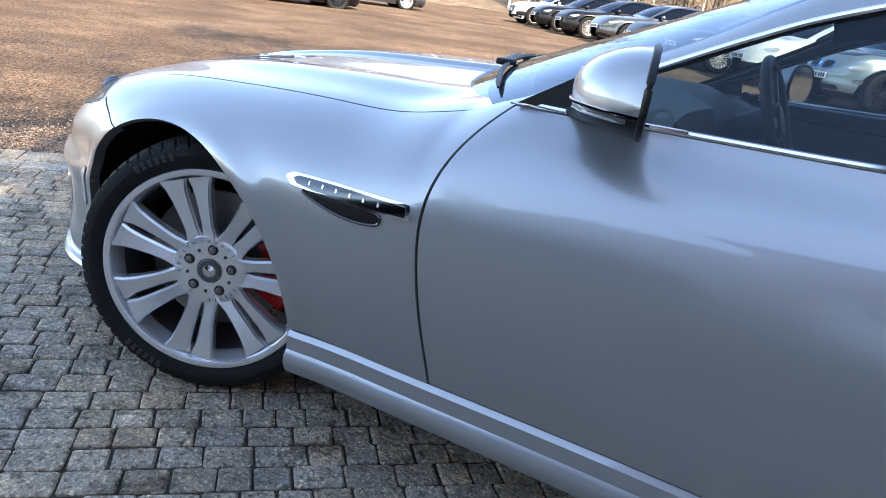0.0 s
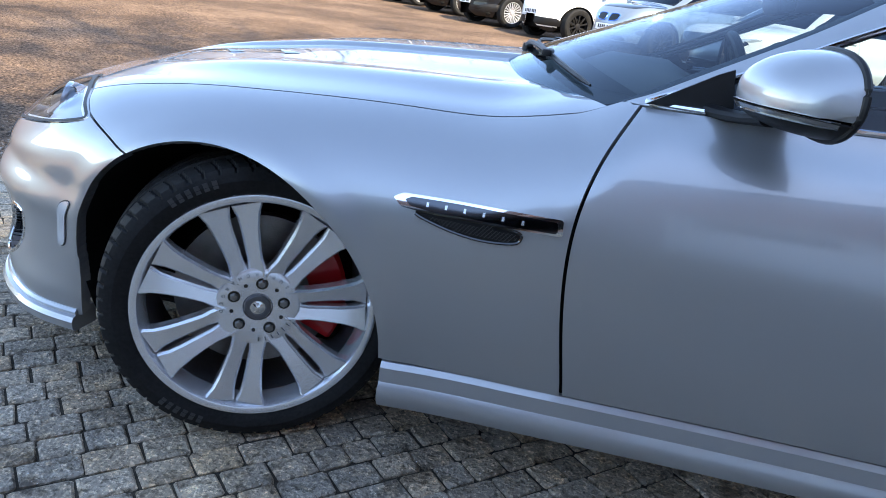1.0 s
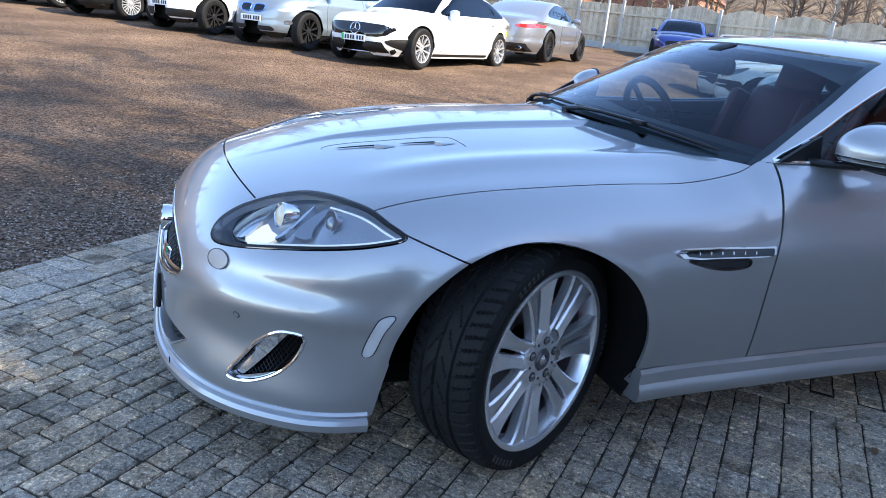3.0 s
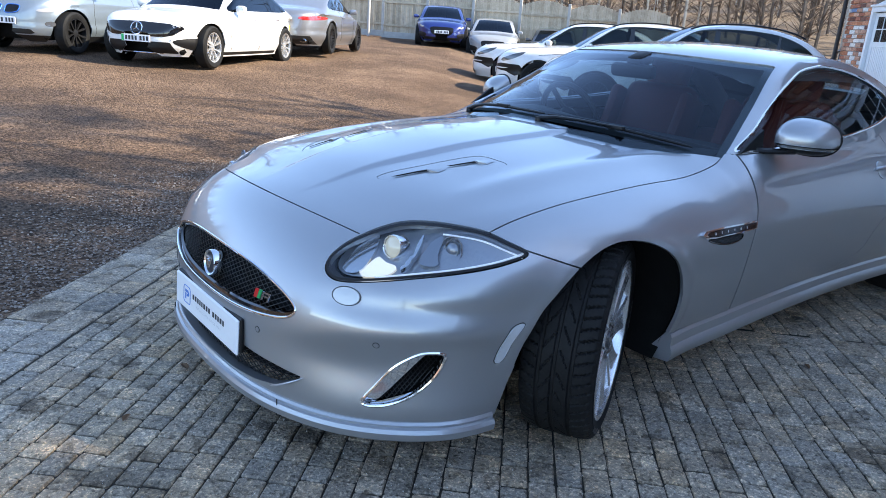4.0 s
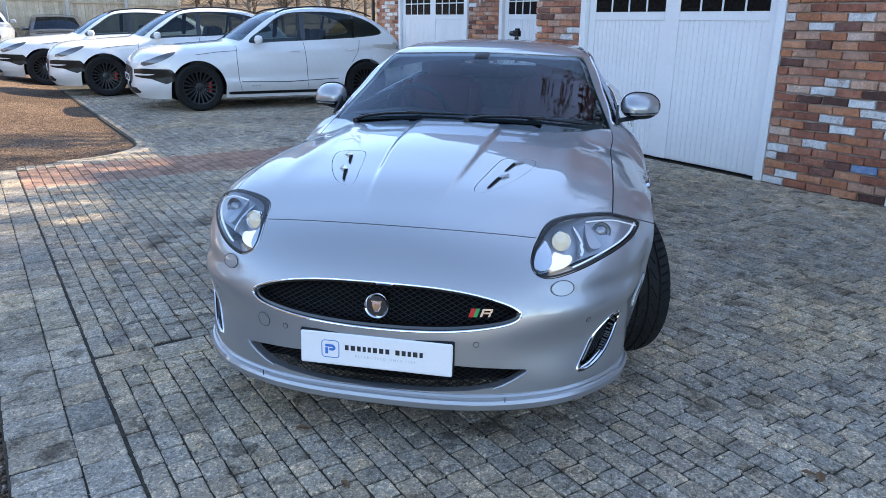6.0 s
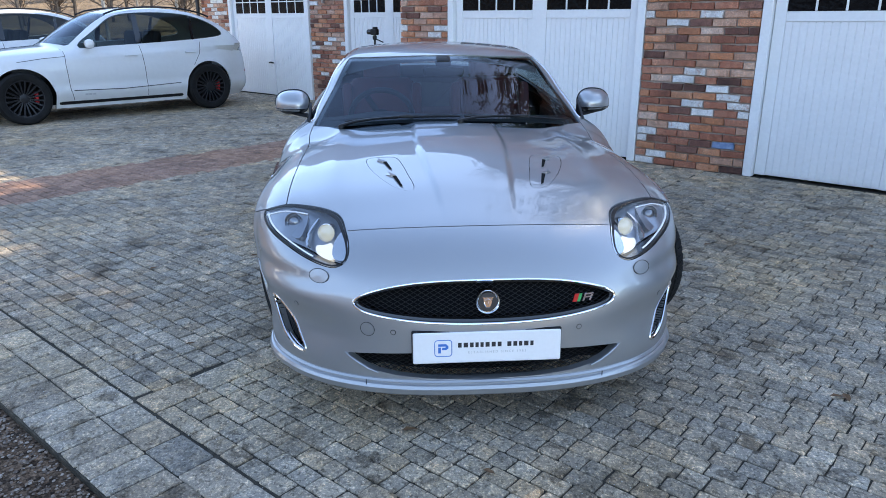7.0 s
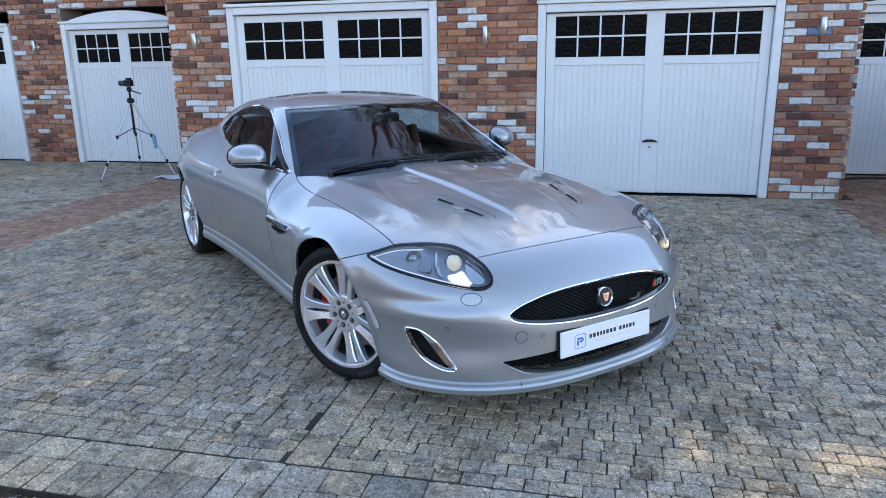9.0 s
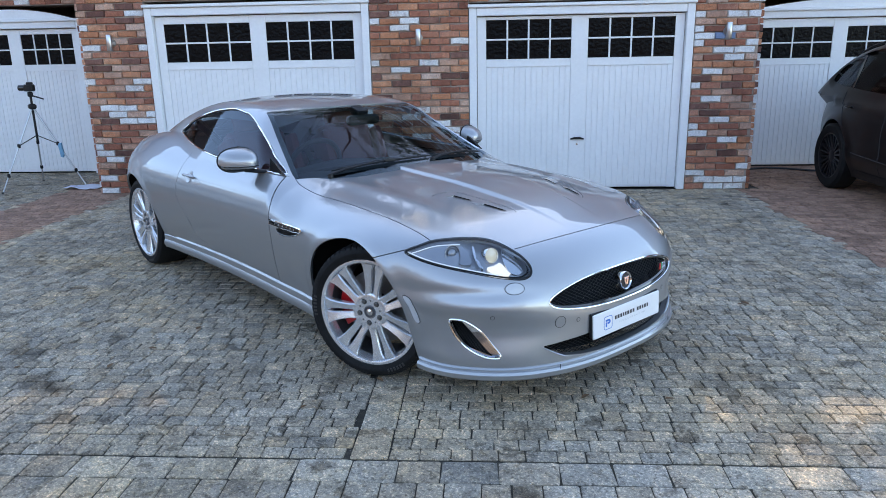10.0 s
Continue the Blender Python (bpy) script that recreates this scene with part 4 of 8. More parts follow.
g.box((0, 0.003, 0.0075), (0.006, 0.02, 0.004), 0.001, m).box((0.008, 0.008, 0.0075), (0.007, 0.003, 0.003), 0.001, m).box((-0.008, 0.008, 0.0075), (0.007, 0.003, 0.003), 0.001, m)
g.ob("emblem_shape", CHROME, em, "plain raised chrome shape")
# small coloured badge
p, n = on_nose(0.345, 0.497)
m = frame_at(Vector((p.x + 0.004, 0.345, 0.497)), Vector((0.97, 0.22, 0.08)))
bd = new("grille_badge")
bd.parent = coupe
bd["label"] = "small chrome badge with red and green flash"
sk = lambda x, w, h: [(x - w - h * 0.35, -h), (x + w - h * 0.35, -h), (x + w + h * 0.35, h), (x - w + h * 0.35, h)]
Geo().prism(sk(-0.032, 0.008, 0.014), 0, 0.004, m).ob("badge_red", mat("badge_red", (0.55, 0.02, 0.02), 0.3), bd, "red bar")
Geo().prism(sk(-0.018, 0.006, 0.014), 0, 0.004, m).ob("badge_green", mat("badge_green", (0.02, 0.32, 0.10), 0.3), bd, "green bar")
g = Geo().prism(sk(0.0, 0.004, 0.014), 0, 0.006, m, 0.001).prism(sk(0.016, 0.014, 0.003), 0, 0.006, m @ pose(0.004, 0.011, 0), 0.001).prism(sk(0.014, 0.012, 0.003), 0, 0.006, m, 0.001).prism(sk(0.026, 0.004, 0.006), 0, 0.006, m @ pose(0.003, 0.006, 0), 0.001).prism(sk(0.024, 0.004, 0.006), 0, 0.006, m @ pose(-0.001, -0.008, 0), 0.001)
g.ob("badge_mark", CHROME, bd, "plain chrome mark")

# number plate
plate = new("front_plate")
plate.parent = coupe
plate["label"] = "white dealer plate with blue mark and dark wording"
PM = Matrix(((0, 0, 1, 0.992), (1, 0, 0, -0.002), (0, 1, 0, 0.337), (0, 0, 0, 1))) @ pose(0, 0, 0, -3, 0, 0)
Geo().box((0, 0, 0.006), (0.522, 0.114, 0.010), 0.004, PM).ob("plate_board", WHITE, plate)
Geo().box((0, 0.006, -0.006), (0.530, 0.112, 0.014), 0.004, PM).ob("plate_holder", BLACK, plate, "black plate holder")
g = Geo()
xx = -0.105
for w in (0.016, 0.019, 0.016, 0.014, 0.014, 0.018, 0.018, 0.017, 0.0, 0.018, 0.017, 0.014, 0.019, 0.014):
    if w:
        Geo().box((xx + w / 2, 0.010, 0.0112), (w * 0.80, 0.0175, 0.0006), 0, PM).ob("name_bar", INKBLACK, plate, "dark bar", smooth=0)
    xx += (w or 0.010) + 0.0035
vs, fs = text_geo("ESTABLISHED SINCE 1983", 0.0125, 1.5)
Geo().add(vs, fs, PM @ pose(0.035, -0.018, 0.0114)).ob("plate_words", INKGREY, plate, "thin grey capitals", smooth=0)
rr = []
for cx, cy, a0 in ((0.019, 0.019, 0), (-0.019, 0.019, 90), (-0.019, -0.019, 180), (0.019, -0.019, 270)):
    rr += [(cx + 0.011 * math.cos(radians(a0 + 18 * i)), cy + 0.011 * math.sin(radians(a0 + 18 * i)), 0.0113) for i in range(6)]
Geo().sweep([PM @ Vector((x - 0.155, y, z)) for x, y, z in rr], 0.0015, 4, closed=True).ob("plate_mark_frame", INKBLUE, plate, "thin blue rounded frame")
g = Geo().prism([(-0.018, 0.016), (0.010, 0.016), (0.018, 0.008), (0.018, 0.0), (0.010, -0.006), (-0.004, -0.006), (-0.004, 0.003), (0.008, 0.003), (0.008, 0.007), (-0.018, 0.007)], 0.011, 0.0116, PM @ pose(-0.155, 0, 0))
g.prism([(-0.018, 0.004), (-0.008, 0.004), (-0.008, -0.018), (-0.018, -0.018)], 0.011, 0.0116, PM @ pose(-0.155, 0, 0))
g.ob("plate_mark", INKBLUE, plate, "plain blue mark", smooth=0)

# --- splitter ---
ang = np.linspace(-1, 1, 121)
pts = []
for a in ang:
    th = a * radians(49.5)
    D = np.array([[math.cos(th), math.sin(th), 0.0]])
    # rays from a point well back, so that they meet the corner squarely
    p = cast(body_F, np.array([[-0.30, 0, 0.20]]), D, 2.2)[0]
    pts.append(p)
pts = np.array(pts)
keep = [p for p in pts if p[0] > 0.452]
sec = [(-0.006, 0.210), (0.004, 0.207), (0.009, 0.200), (0.007, 0.192), (0.015, 0.189), (0.021, 0.178), (0.018, 0.158), (0.010, 0.151), (-0.06, 0.153), (-0.06, 0.20)]
vs, fs = [], []
for i, p in enumerate(keep):
    q = keep[min(i + 1, len(keep) - 1)] - keep[max(i - 1, 0)]
    nn = np.array([q[1], -q[0], 0])
    nn /= np.linalg.norm(nn)
    vs += [(p[0] + nn[0] * d, p[1] + nn[1] * d, z) for d, z in sec]
k = len(sec)
for i in range(len(keep) - 1):
    fs += [(i * k + q, (i + 1) * k + q, (i + 1) * k + (q + 1) % k, i * k + (q + 1) % k) for q in range(k)]
fs += [tuple(range(k))[::-1], tuple(range((len(keep) - 1) * k, len(keep) * k))]
mesh_ob("splitter", vs, fs, SILVER, coupe, "silver chin spoiler", 35)
for s in (1, -1):
    p = min(keep, key=lambda p: abs(p[1] - s * 0.43))
    Geo().box((0, 0, 0), (0.003, 0.002, 0.052), 0, pose(p[0] + 0.016, p[1] + s * 0.004, 0.178, 0, 0, s * 22)).ob("splitter_joint", BLACK, coupe)

# --- fog lamp surrounds ---
Vg, Fg = nose_rays(0.3, 1.5, 150, -0.28, 0.06, 90)
for sgn in (1, -1):
    fl = (lambda v, f: (v, f)) if sgn > 0 else flip_y
    fog = new("fog_surround")
    fog.parent = coupe
    fog["label"] = "chrome-edged lower air opening with black mesh"
    ringp = []
    for qq, zc in FOG:
        base = np.array([[-0.7071 * qq, 0.7071 * qq, zc]])
        ringp.append(cast(body_F, base, np.array([[0.7071, 0.7071, 0.0]]), 1.6)[0])
    ringp = np.array(ringp)
    Geo().sweep([(p[0], sgn * p[1], p[2]) for p in shifted(ringp, body_F, 0.002)], 0.0055, 8, closed=True).ob("chrome_rim", CHROME, fog, "chrome rim")
    k = len(ringp)
    lowp = shifted(ringp, body_F, 0.06)
    vs = [tuple(p) for p in shifted(ringp, body_F, 0.003)] + [tuple(p) for p in lowp]
    mesh_ob("duct_wall", *fl(vs, [(i, (i + 1) % k, k + (i + 1) % k, k + i) for i in range(k)]), GLOSSBLACK, fog, "", 60)
    mesh_ob("duct_back", *fl([tuple(p) for p in lowp], [tuple(range(k))]), LINER, fog, "", 0)
    # bright inner plate on the inboard half, with the lower blade
    Vr, Fr = clip(Vg, Fg, [inside(FOG, plan_q, -0.003, 1), lambda x, y, z: -(plan_q(x, y, z)[0] * 0.8 - (z - 0.335) * 0.75 + 0.002)])
    mesh_ob("bright_plate", *fl(shifted(Vr, body_F, 0.022).tolist(), Fr), CHROME, fog, "bright inner plate", 60)
    Vr, Fr = clip(Vg, Fg, [inside(FOG, plan_q, -0.004, 1), lambda x, y, z: plan_q(x, y, z)[0] * 0.8 - (z - 0.335) * 0.75 + 0.012, lambda x, y, z: 0.288 + 0.35 * plan_q(x, y, z)[0] - z])
    mesh_ob("lower_blade", *fl(shifted(Vr, body_F, 0.010).tolist(), Fr), CHROME, fog, "chrome lower blade", 60)
    g = Geo()
    t = np.linspace(0.25, 0.43, 22)
    for d in (-1, 1):
        Q = np.arange(-16, 17)[:, None] * 0.014 + d * (t - 0.34)[None] * 0.8
        Z = np.broadcast_to(t, Q.shape)
        ok = (inside(FOG, lambda x, y, z: (x, z), -0.006, 1)(Q.ravel(), 0 * Q.ravel(), Z.ravel()) > 0).reshape(Q.shape) & (Q * 0.8 - (Z - 0.335) * 0.75 + 0.006 > 0)
        O = np.stack([-0.7071 * Q, 0.7071 * Q, Z], -1)
        P = cast(body_F, O, np.broadcast_to(np.array([0.7071, 0.7071, 0.0]), O.shape), 1.6)
        P = shifted(P.reshape(-1, 3), body_F, 0.030).reshape(P.shape)
        P[..., 1] *= sgn
        for a, b in zip(ok, P):
            for run in runs_of(a, b):
                g.sweep(run, 0.0016, 4)
    g.ob("duct_mesh", MESH, fog, "black mesh")

# --- small fittings of the bumper ---
SEAM = mat("seam_shadow", (0.03, 0.03, 0.033), 0.6)
for s in (1, -1):
    p = cast(body_F, np.array([[0.0, 0.590, 0.557]]), np.array([[1.0, 0, 0]]), 1.5)[0]
    p, n = at_normal(p, body_F, s)
    m = frame_at(p, n)
    el = [(0.043 * math.cos(a), 0.0255 * math.sin(a), 0.0008) for a in np.linspace(0, 2 * math.pi, 40, endpoint=False)]
    w = new("washer_cover")
    w.parent = coupe
    Geo().lathe([(0.0, 0.0026), (0.031, 0.0018), (0.0328, -0.004)], 40, m @ Matrix.Diagonal((1.28, 0.755, 1, 1))).ob("cap", SILVER, w)
    Geo().sweep([m @ Vector(q) for q in el], 0.0011, 4, closed=True).ob("seam", SEAM, w)
    for y, z in ((0.330, 0.389), (0.682, 0.438)):
        p = cast(body_F, np.array([[0.0, y, z]]), np.array([[1.0, 0, 0]]), 1.5)[0]
        p, n = at_normal(p, body_F, s)
        m = frame_at(p, n)
        sen = new("parking_sensor")
        sen.parent = coupe
        Geo().lathe([(0.0, 0.0022), (0.0075, 0.0018), (0.0083, -0.003)], 20, m).ob("sensor_face", SILVER, sen)
        Geo().sweep([m @ Vector((0.0092 * math.cos(a), 0.0092 * math.sin(a), 0.0004)) for a in np.linspace(0, 2 * math.pi, 20, endpoint=False)], 0.0010, 4, closed=True).ob("sensor_ring", SEAM, sen)
p, n = on_nose(-0.42, 0.394)
m = frame_at(p, n)
tow = new("towing_cover")
tow.parent = coupe
Geo().lathe([(0.0, 0.0018), (0.024, 0.0014), (0.0255, -0.004)], 36, m).ob("cap", SILVER, tow)
Geo().sweep([m @ Vector((0.0263 * math.cos(a), 0.0263 * math.sin(a), 0.0004)) for a in np.linspace(0, 2 * math.pi, 36, endpoint=False)], 0.0010, 4, closed=True).ob("seam", SEAM, tow)
MARKER = [(0.425, 0.497), (0.452, 0.492), (0.470, 0.468), (0.492, 0.386), (0.468, 0.386), (0.447, 0.455)]
V, Fs = nose_rays(0.9, 1.75, 110, -0.15, 0.20, 60)
Vm, Fm = clip(V, Fs, [inside(loop(MARKER, 4), plan_xz, 0, 1), lambda x, y, z: y])
for s in (1, -1):
    fl = (lambda v, f: (v, f)) if s > 0 else flip_y
    sm = new("side_marker")
    sm.parent = coupe
    sm["label"] = "pale side reflector set in the bumper"
    mesh_ob("reflector", *fl(*rimmed(shifted(Vm, body_F, -0.0035), Fm, 0.006)), mat("marker_lens", (0.55, 0.57, 0.60), 0.18, 0.2, coat=1.0), sm, "", 40)
    Vf, Ff = clip(V, Fs, [inside(loop(MARKER, 4), plan_xz, 0.003, 1), lambda x, y, z: y])
    mesh_ob("marker_seam", *fl(shifted(Vf, body_F, -0.001).tolist(), Ff), SEAM, sm, "", 60)

# --- side vents with bright strips ---
V, Fs = sections(-0.70, -0.28, 110, 0, 16, 60)
STRIP = [(-0.326, 0.669), (-0.345, 0.678), (-0.645, 0.690), (-0.647, 0.662), (-0.40, 0.652), (-0.345, 0.655)]
STRIPIN = [(-0.350, 0.668), (-0.362, 0.674), (-0.60, 0.6835), (-0.636, 0.6845), (-0.638, 0.6655), (-0.41, 0.6555), (-0.362, 0.659)]
SCOOP = loop([(-0.372, 0.650), (-0.50, 0.655), (-0.565, 0.652), (-0.575, 0.640), (-0.56, 0.628), (-0.50, 0.622), (-0.43, 0.630)], 5)
for s in (1, -1):
    fl = (lambda v, f: (v, f)) if s > 0 else flip_y
    vent = new("side_vent")
    vent.parent = coupe
    vent["label"] = "bright metal side strip over a black mesh scoop"
    Va, Fa = clip(V, Fs, [inside(STRIP, plan_xz, 0, 1)])
    mesh_ob("strip", *fl(*rimmed(shifted(Va, body_F, -0.012), Fa, 0.016)), CHROME, vent, "polished strip", 30)
    Va, Fa = clip(V, Fs, [inside(STRIPIN, plan_xz, 0, 1)])
    mesh_ob("strip_inlay", *fl(*rimmed(shifted(Va, body_F, -0.0135), Fa, 0.002)), mat("dark_chrome", (0.09, 0.094, 0.105), 0.12, 1.0), vent, "dark inlay", 30)
    Va, Fa = clip(V, Fs, [inside(SCOOP, plan_xz, 0, 1)])
    mesh_ob("scoop", *fl(shifted(Va, body_F, -0.0012).tolist(), Fa), MESH, vent, "black mesh scoop", 60)
    g = Geo()
    t = np.linspace(0.624, 0.652, 6)
    for d in (-1, 1):
        X = (-0.385 - np.arange(26) * 0.0072)[:, None] + d * (t - 0.638)[None] * 0.8
        Z = np.broadcast_to(t, X.shape)
        ok = (inside(SCOOP, lambda a, b, c: (a, c), -0.003, 1)(X.ravel(), 0 * X.ravel(), Z.ravel()) > 0).reshape(X.shape)
        O = np.stack([X, 0 * X, Z], -1)
        P = cast(body_F, O, np.broadcast_to(np.array([0.0, 1, 0]), O.shape), 1.3)
        P[..., 1] = s * (P[..., 1] + 0.002)
        for a, b in zip(ok, P):
            for run in runs_of(a, b):
                g.sweep(run, 0.0007, 3)
    g.ob("scoop_mesh", mat("mesh_grey", (0.03, 0.03, 0.032), 0.4), vent)
    ring = [on_body(x, z, s) for x, z in SCOOP]
    Geo().sweep([tuple(p + n * 0.0015) for p, n in ring], 0.003, 6, closed=True).ob("scoop_lip", GLOSSBLACK, vent)
    g = Geo()
    for i, x in enumerate(np.linspace(-0.395, -0.575, 6)):
        p, n = on_body(x, 0.6665 - (x + 0.395) * 0.03, s)
        Geo().box((0, 0, 0.0142), (0.0045, 0.0085, 0.0008), 0, frame_at(p, n)).ob("name_bar", ALLOY, vent, "pale bar", smooth=0)

# --- door mirrors ---
for s in (1, -1):
    mir = new("door_mirror")
    mir.parent = coupe
    mir["label"] = "silver-capped door mirror on a black foot"
    C = Vector((-0.932 if s > 0 else -0.985, 0.893, 0.962))

    # shell: a rounded shape, flat at the back, narrower outboard
    nu, nv = 26, 28
    vs, fs = [], []
    for i in range(nu + 1):
        t = i / nu
        a = -1 + 2 * t
        w = max(1 - abs(a) ** 2.6, 0) ** 0.5
        yy = C.y + 0.103 * a
        hz = (0.070 + 0.006 * (0.3 - t)) * w
        dx = 0.118 * w * (1 - 0.18 * t)
        for j in range(nv + 1):
            th = math.pi * (j / nv)
            cz, sx = math.cos(th), math.sin(th)
            zz = C.z + 0.008 * (1 - t) + hz * (abs(cz) ** 0.8) * (1 if cz > 0 else -0.98)
            back = -0.055 - 0.055 * t
            vs.append((C.x + back + dx * sx**1.05 * 1.14, s * yy, zz - 0.012 * sx * sx))
    for i in range(nu):
        for j in range(nv):
            q = i * (nv + 1) + j
            fs.append((q, q + 1, q + nv + 2, q + nv + 1))
    V3, F3 = np.array(vs), fs if s < 0 else [tuple(reversed(f)) for f in fs]
    zc = C.z - 0.022
    up = clip(V3, F3, [lambda x, y, z: z - (zc + 0.02 * (x - C.x))])
    dn = clip(V3, F3, [lambda x, y, z: (zc - 0.004 + 0.02 * (x - C.x)) - z])
    mesh_ob("mirror_cap", *rimmed(*up, 0.004), SILVER, mir, "silver cap", 40)
    mesh_ob("mirror_base", *rimmed(*dn, 0.004), BLACK, mir, "black lower shell", 40)
    ringv = [(vs[i * (nv + 1)], vs[i * (nv + 1) + nv]) for i in range(nu + 1)]
    loop3 = [r[0] for r in ringv] + [r[1] for r in reversed(ringv)]
    loop3 = [(x - 0.004, y, z) for x, y, z in loop3]
    g = Geo().add(loop3, [tuple(range(len(loop3)))])
    g.ob("mirror_glass", CHROME, mir, "mirror glass", smooth=0)
    rimp = []
    for th in np.linspace(0, 2 * math.pi, 40, endpoint=False) + math.pi / 40:
        ca, sa = math.cos(th), math.sin(th)
        a = math.copysign(abs(ca) ** (2 / 2.6), ca)
        t = (a + 1) / 2
        hz = (0.070 + 0.006 * (0.3 - t)) * (sa if sa > 0 else 0.98 * sa)
        rimp.append((C.x - 0.055 - 0.055 * t, s * (C.y + 0.101 * a), C.z + 0.008 * (1 - t) + hz))
    Geo().sweep(rimp, 0.0062, 8, closed=True).ob("glass_surround", BLACK, mir, "black surround")
    # clear indicator strip let into the top of the lower shell
    tip = clip(V3, F3, [lambda x, y, z: (zc - 0.003 + 0.02 * (x - C.x)) - z, lambda x, y, z: z - (zc - 0.013 + 0.02 * (x - C.x)), lambda x, y, z: np.abs(y) - (C.y - 0.055), lambda x, y, z: x - (C.x - 0.085)])
    mid = np.array([C.x - 0.05, s * C.y, zc - 0.010])
    mesh_ob("indicator", *rimmed(mid + (tip[0] - mid) * np.array([1.016, 1.016, 1.0]), tip[1], 0.003), mat("indicator_lens", (0.22, 0.23, 0.24), 0.16, 0.6, coat=1.0), mir, "clear indicator strip", 40)
    Geo().sweep([(C.x + 0.07, s * 0.765, 0.902), (C.x + 0.05, s * 0.79, 0.902), (C.x + 0.02, s * 0.83, 0.905), (C.x - 0.01, s * 0.88, 0.914)], [0.026, 0.021, 0.020, 0.024], 10, flat=0.55).ob("mirror_foot", BLACK, mir, "black foot")
    Geo().prism([(-0.745, 0.897), (-0.86, 0.968), (-0.885, 0.980), (-0.90, 0.903)], 0, 0.012, Matrix(((1, 0, 0, 0), (0, 0, s, s * 0.762), (0, 1, 0, 0), (0, 0, 0, 1)))).ob("sail_panel", BLACK, mir, "black corner panel", smooth=0)

# --- door handles ---
for s in (1, -1):
    dh = new("door_handle")
    dh.parent = coupe
    p, n = on_body(-1.80, 0.787, s)
    m = frame_at(p, n)
    Geo().lathe([(0.0, -0.004), (0.030, 0.0006), (0.040, 0.0014), (0.043, -0.002)], 32, m).ob("handle_cup", SILVER, dh)
    pts = [m @ Vector((x, 0.012 * 0 + 0.004, 0.010 + 0.016 * (1 - (x / 0.075) ** 2))) for x in np.linspace(-0.075, 0.075, 13)]
    Geo().sweep(pts, [0.006] + [0.0115] * 11 + [0.006], 10, flat=0.7).ob("handle_bar", SILVER, dh)
    Geo().lathe([(0.0, 0.002), (0.006, 0.002), (0.006, -0.002)], 14, m @ pose(-0.085, 0.002, 0.006)).ob("lock", CHROME, dh)

# --- bonnet vents ---
V, Fs = uprights(0.08, 0.56, 170, 0.17, 0.48, 130, body_F)
Vv, Fv = clip(V, Fs, [inside(VENT, plan_xy, -0.0022, 1)])


def bonnet_z(x, y):
    return float(cast(body_F, np.array([[x, y, 0.6]]), np.array([[0.0, 0, 1]]), 1.2)[0, 2])


for s in (1, -1):
    fl = (lambda v, f: (v, f)) if s > 0 else flip_y
    bv = new("bonnet_vent")
    bv.parent = coupe
    bv["label"] = "silver louvred bonnet vent with two slots"
    mesh_ob("vent_panel", *fl(*rimmed(shifted(Vv, body_F, 0.0010), Fv, 0.012)), SILVER, bv, "", 40)
    for (x0, y0), (x1, y1) in (((0.185, 0.341), (0.292, 0.317)), ((0.362, 0.303), (0.482, 0.277))):
        slot = [(x0, y0), (x0 + 0.004, y0 + 0.016), (x1 - 0.014, y1 + 0.013), (x1, y1)]
        Vs, Fsl = clip(V, Fs, [inside(slot, plan_xy, 0, 1)])
        mesh_ob("slot", *fl(shifted(Vs, body_F, -0.0022).tolist(), Fsl), LINER, bv, "black slot", 60)
        # wedge that ramps up from its point to the mouth of the slot
        pt = lambda x, y, h: (x, y, bonnet_z(x, y) + h)
        a, b, c = (x0 - 0.060, y0 + 0.036), (x0, y0), (x0 + 0.004, y0 + 0.022)
        vs = [pt(*a, 0.0005), pt(*b, 0.004), pt(*c, 0.007), pt(*b, -0.004), pt(*c, -0.004), pt(x0 - 0.02, y0 + 0.044, 0.0005)]
        fs = [(0, 1, 2), (1, 3, 4, 2), (0, 2, 5), (0, 3, 1), (2, 4, 5)]
        mesh_ob("deflector", *fl(vs, fs), SILVER, bv, "", 20)

# --- cowl and wipers ---
vs, fs = [], []
yy = np.linspace(-0.72, 0.72, 61)
for y in yy:
    x = -0.40 - 0.45 * y * y
    zb = float(f_hc(x) - f_cr(x) * y * y)
    zs = float(f_roof(x - 0.10 + 0.45 * y * y) - 0.12 * y * y)
    vs += [(x + 0.05, y, zb - 0.035), (x - 0.03, y, zb - 0.030), (x - 0.09, y, zb - 0.012), (x - 0.14, y, max(zs - 0.004, zb - 0.01) - 0.01)]
for i in range(60):
    for q in range(3):
        fs.append((i * 4 + q, i * 4 + q + 1, (i + 1) * 4 + q + 1, (i + 1) * 4 + q))
mesh_ob("cowl_panel", vs, fs, BLACK, coupe, "black scuttle panel", 40)


def screen_pt(x, y, d):
    z = float(f_roof(np.array(x + 0.45 * y * y)) - 0.12 * y * y)
    return Vector((x - d * 0.0 + d * 0.35, y, z + d))


def low_pt(y, u, d):
    """A place u metres up the screen from the bonnet's edge, d off the glass."""
    return screen_pt(-0.432 - u - 0.45 * y * y, y, d)


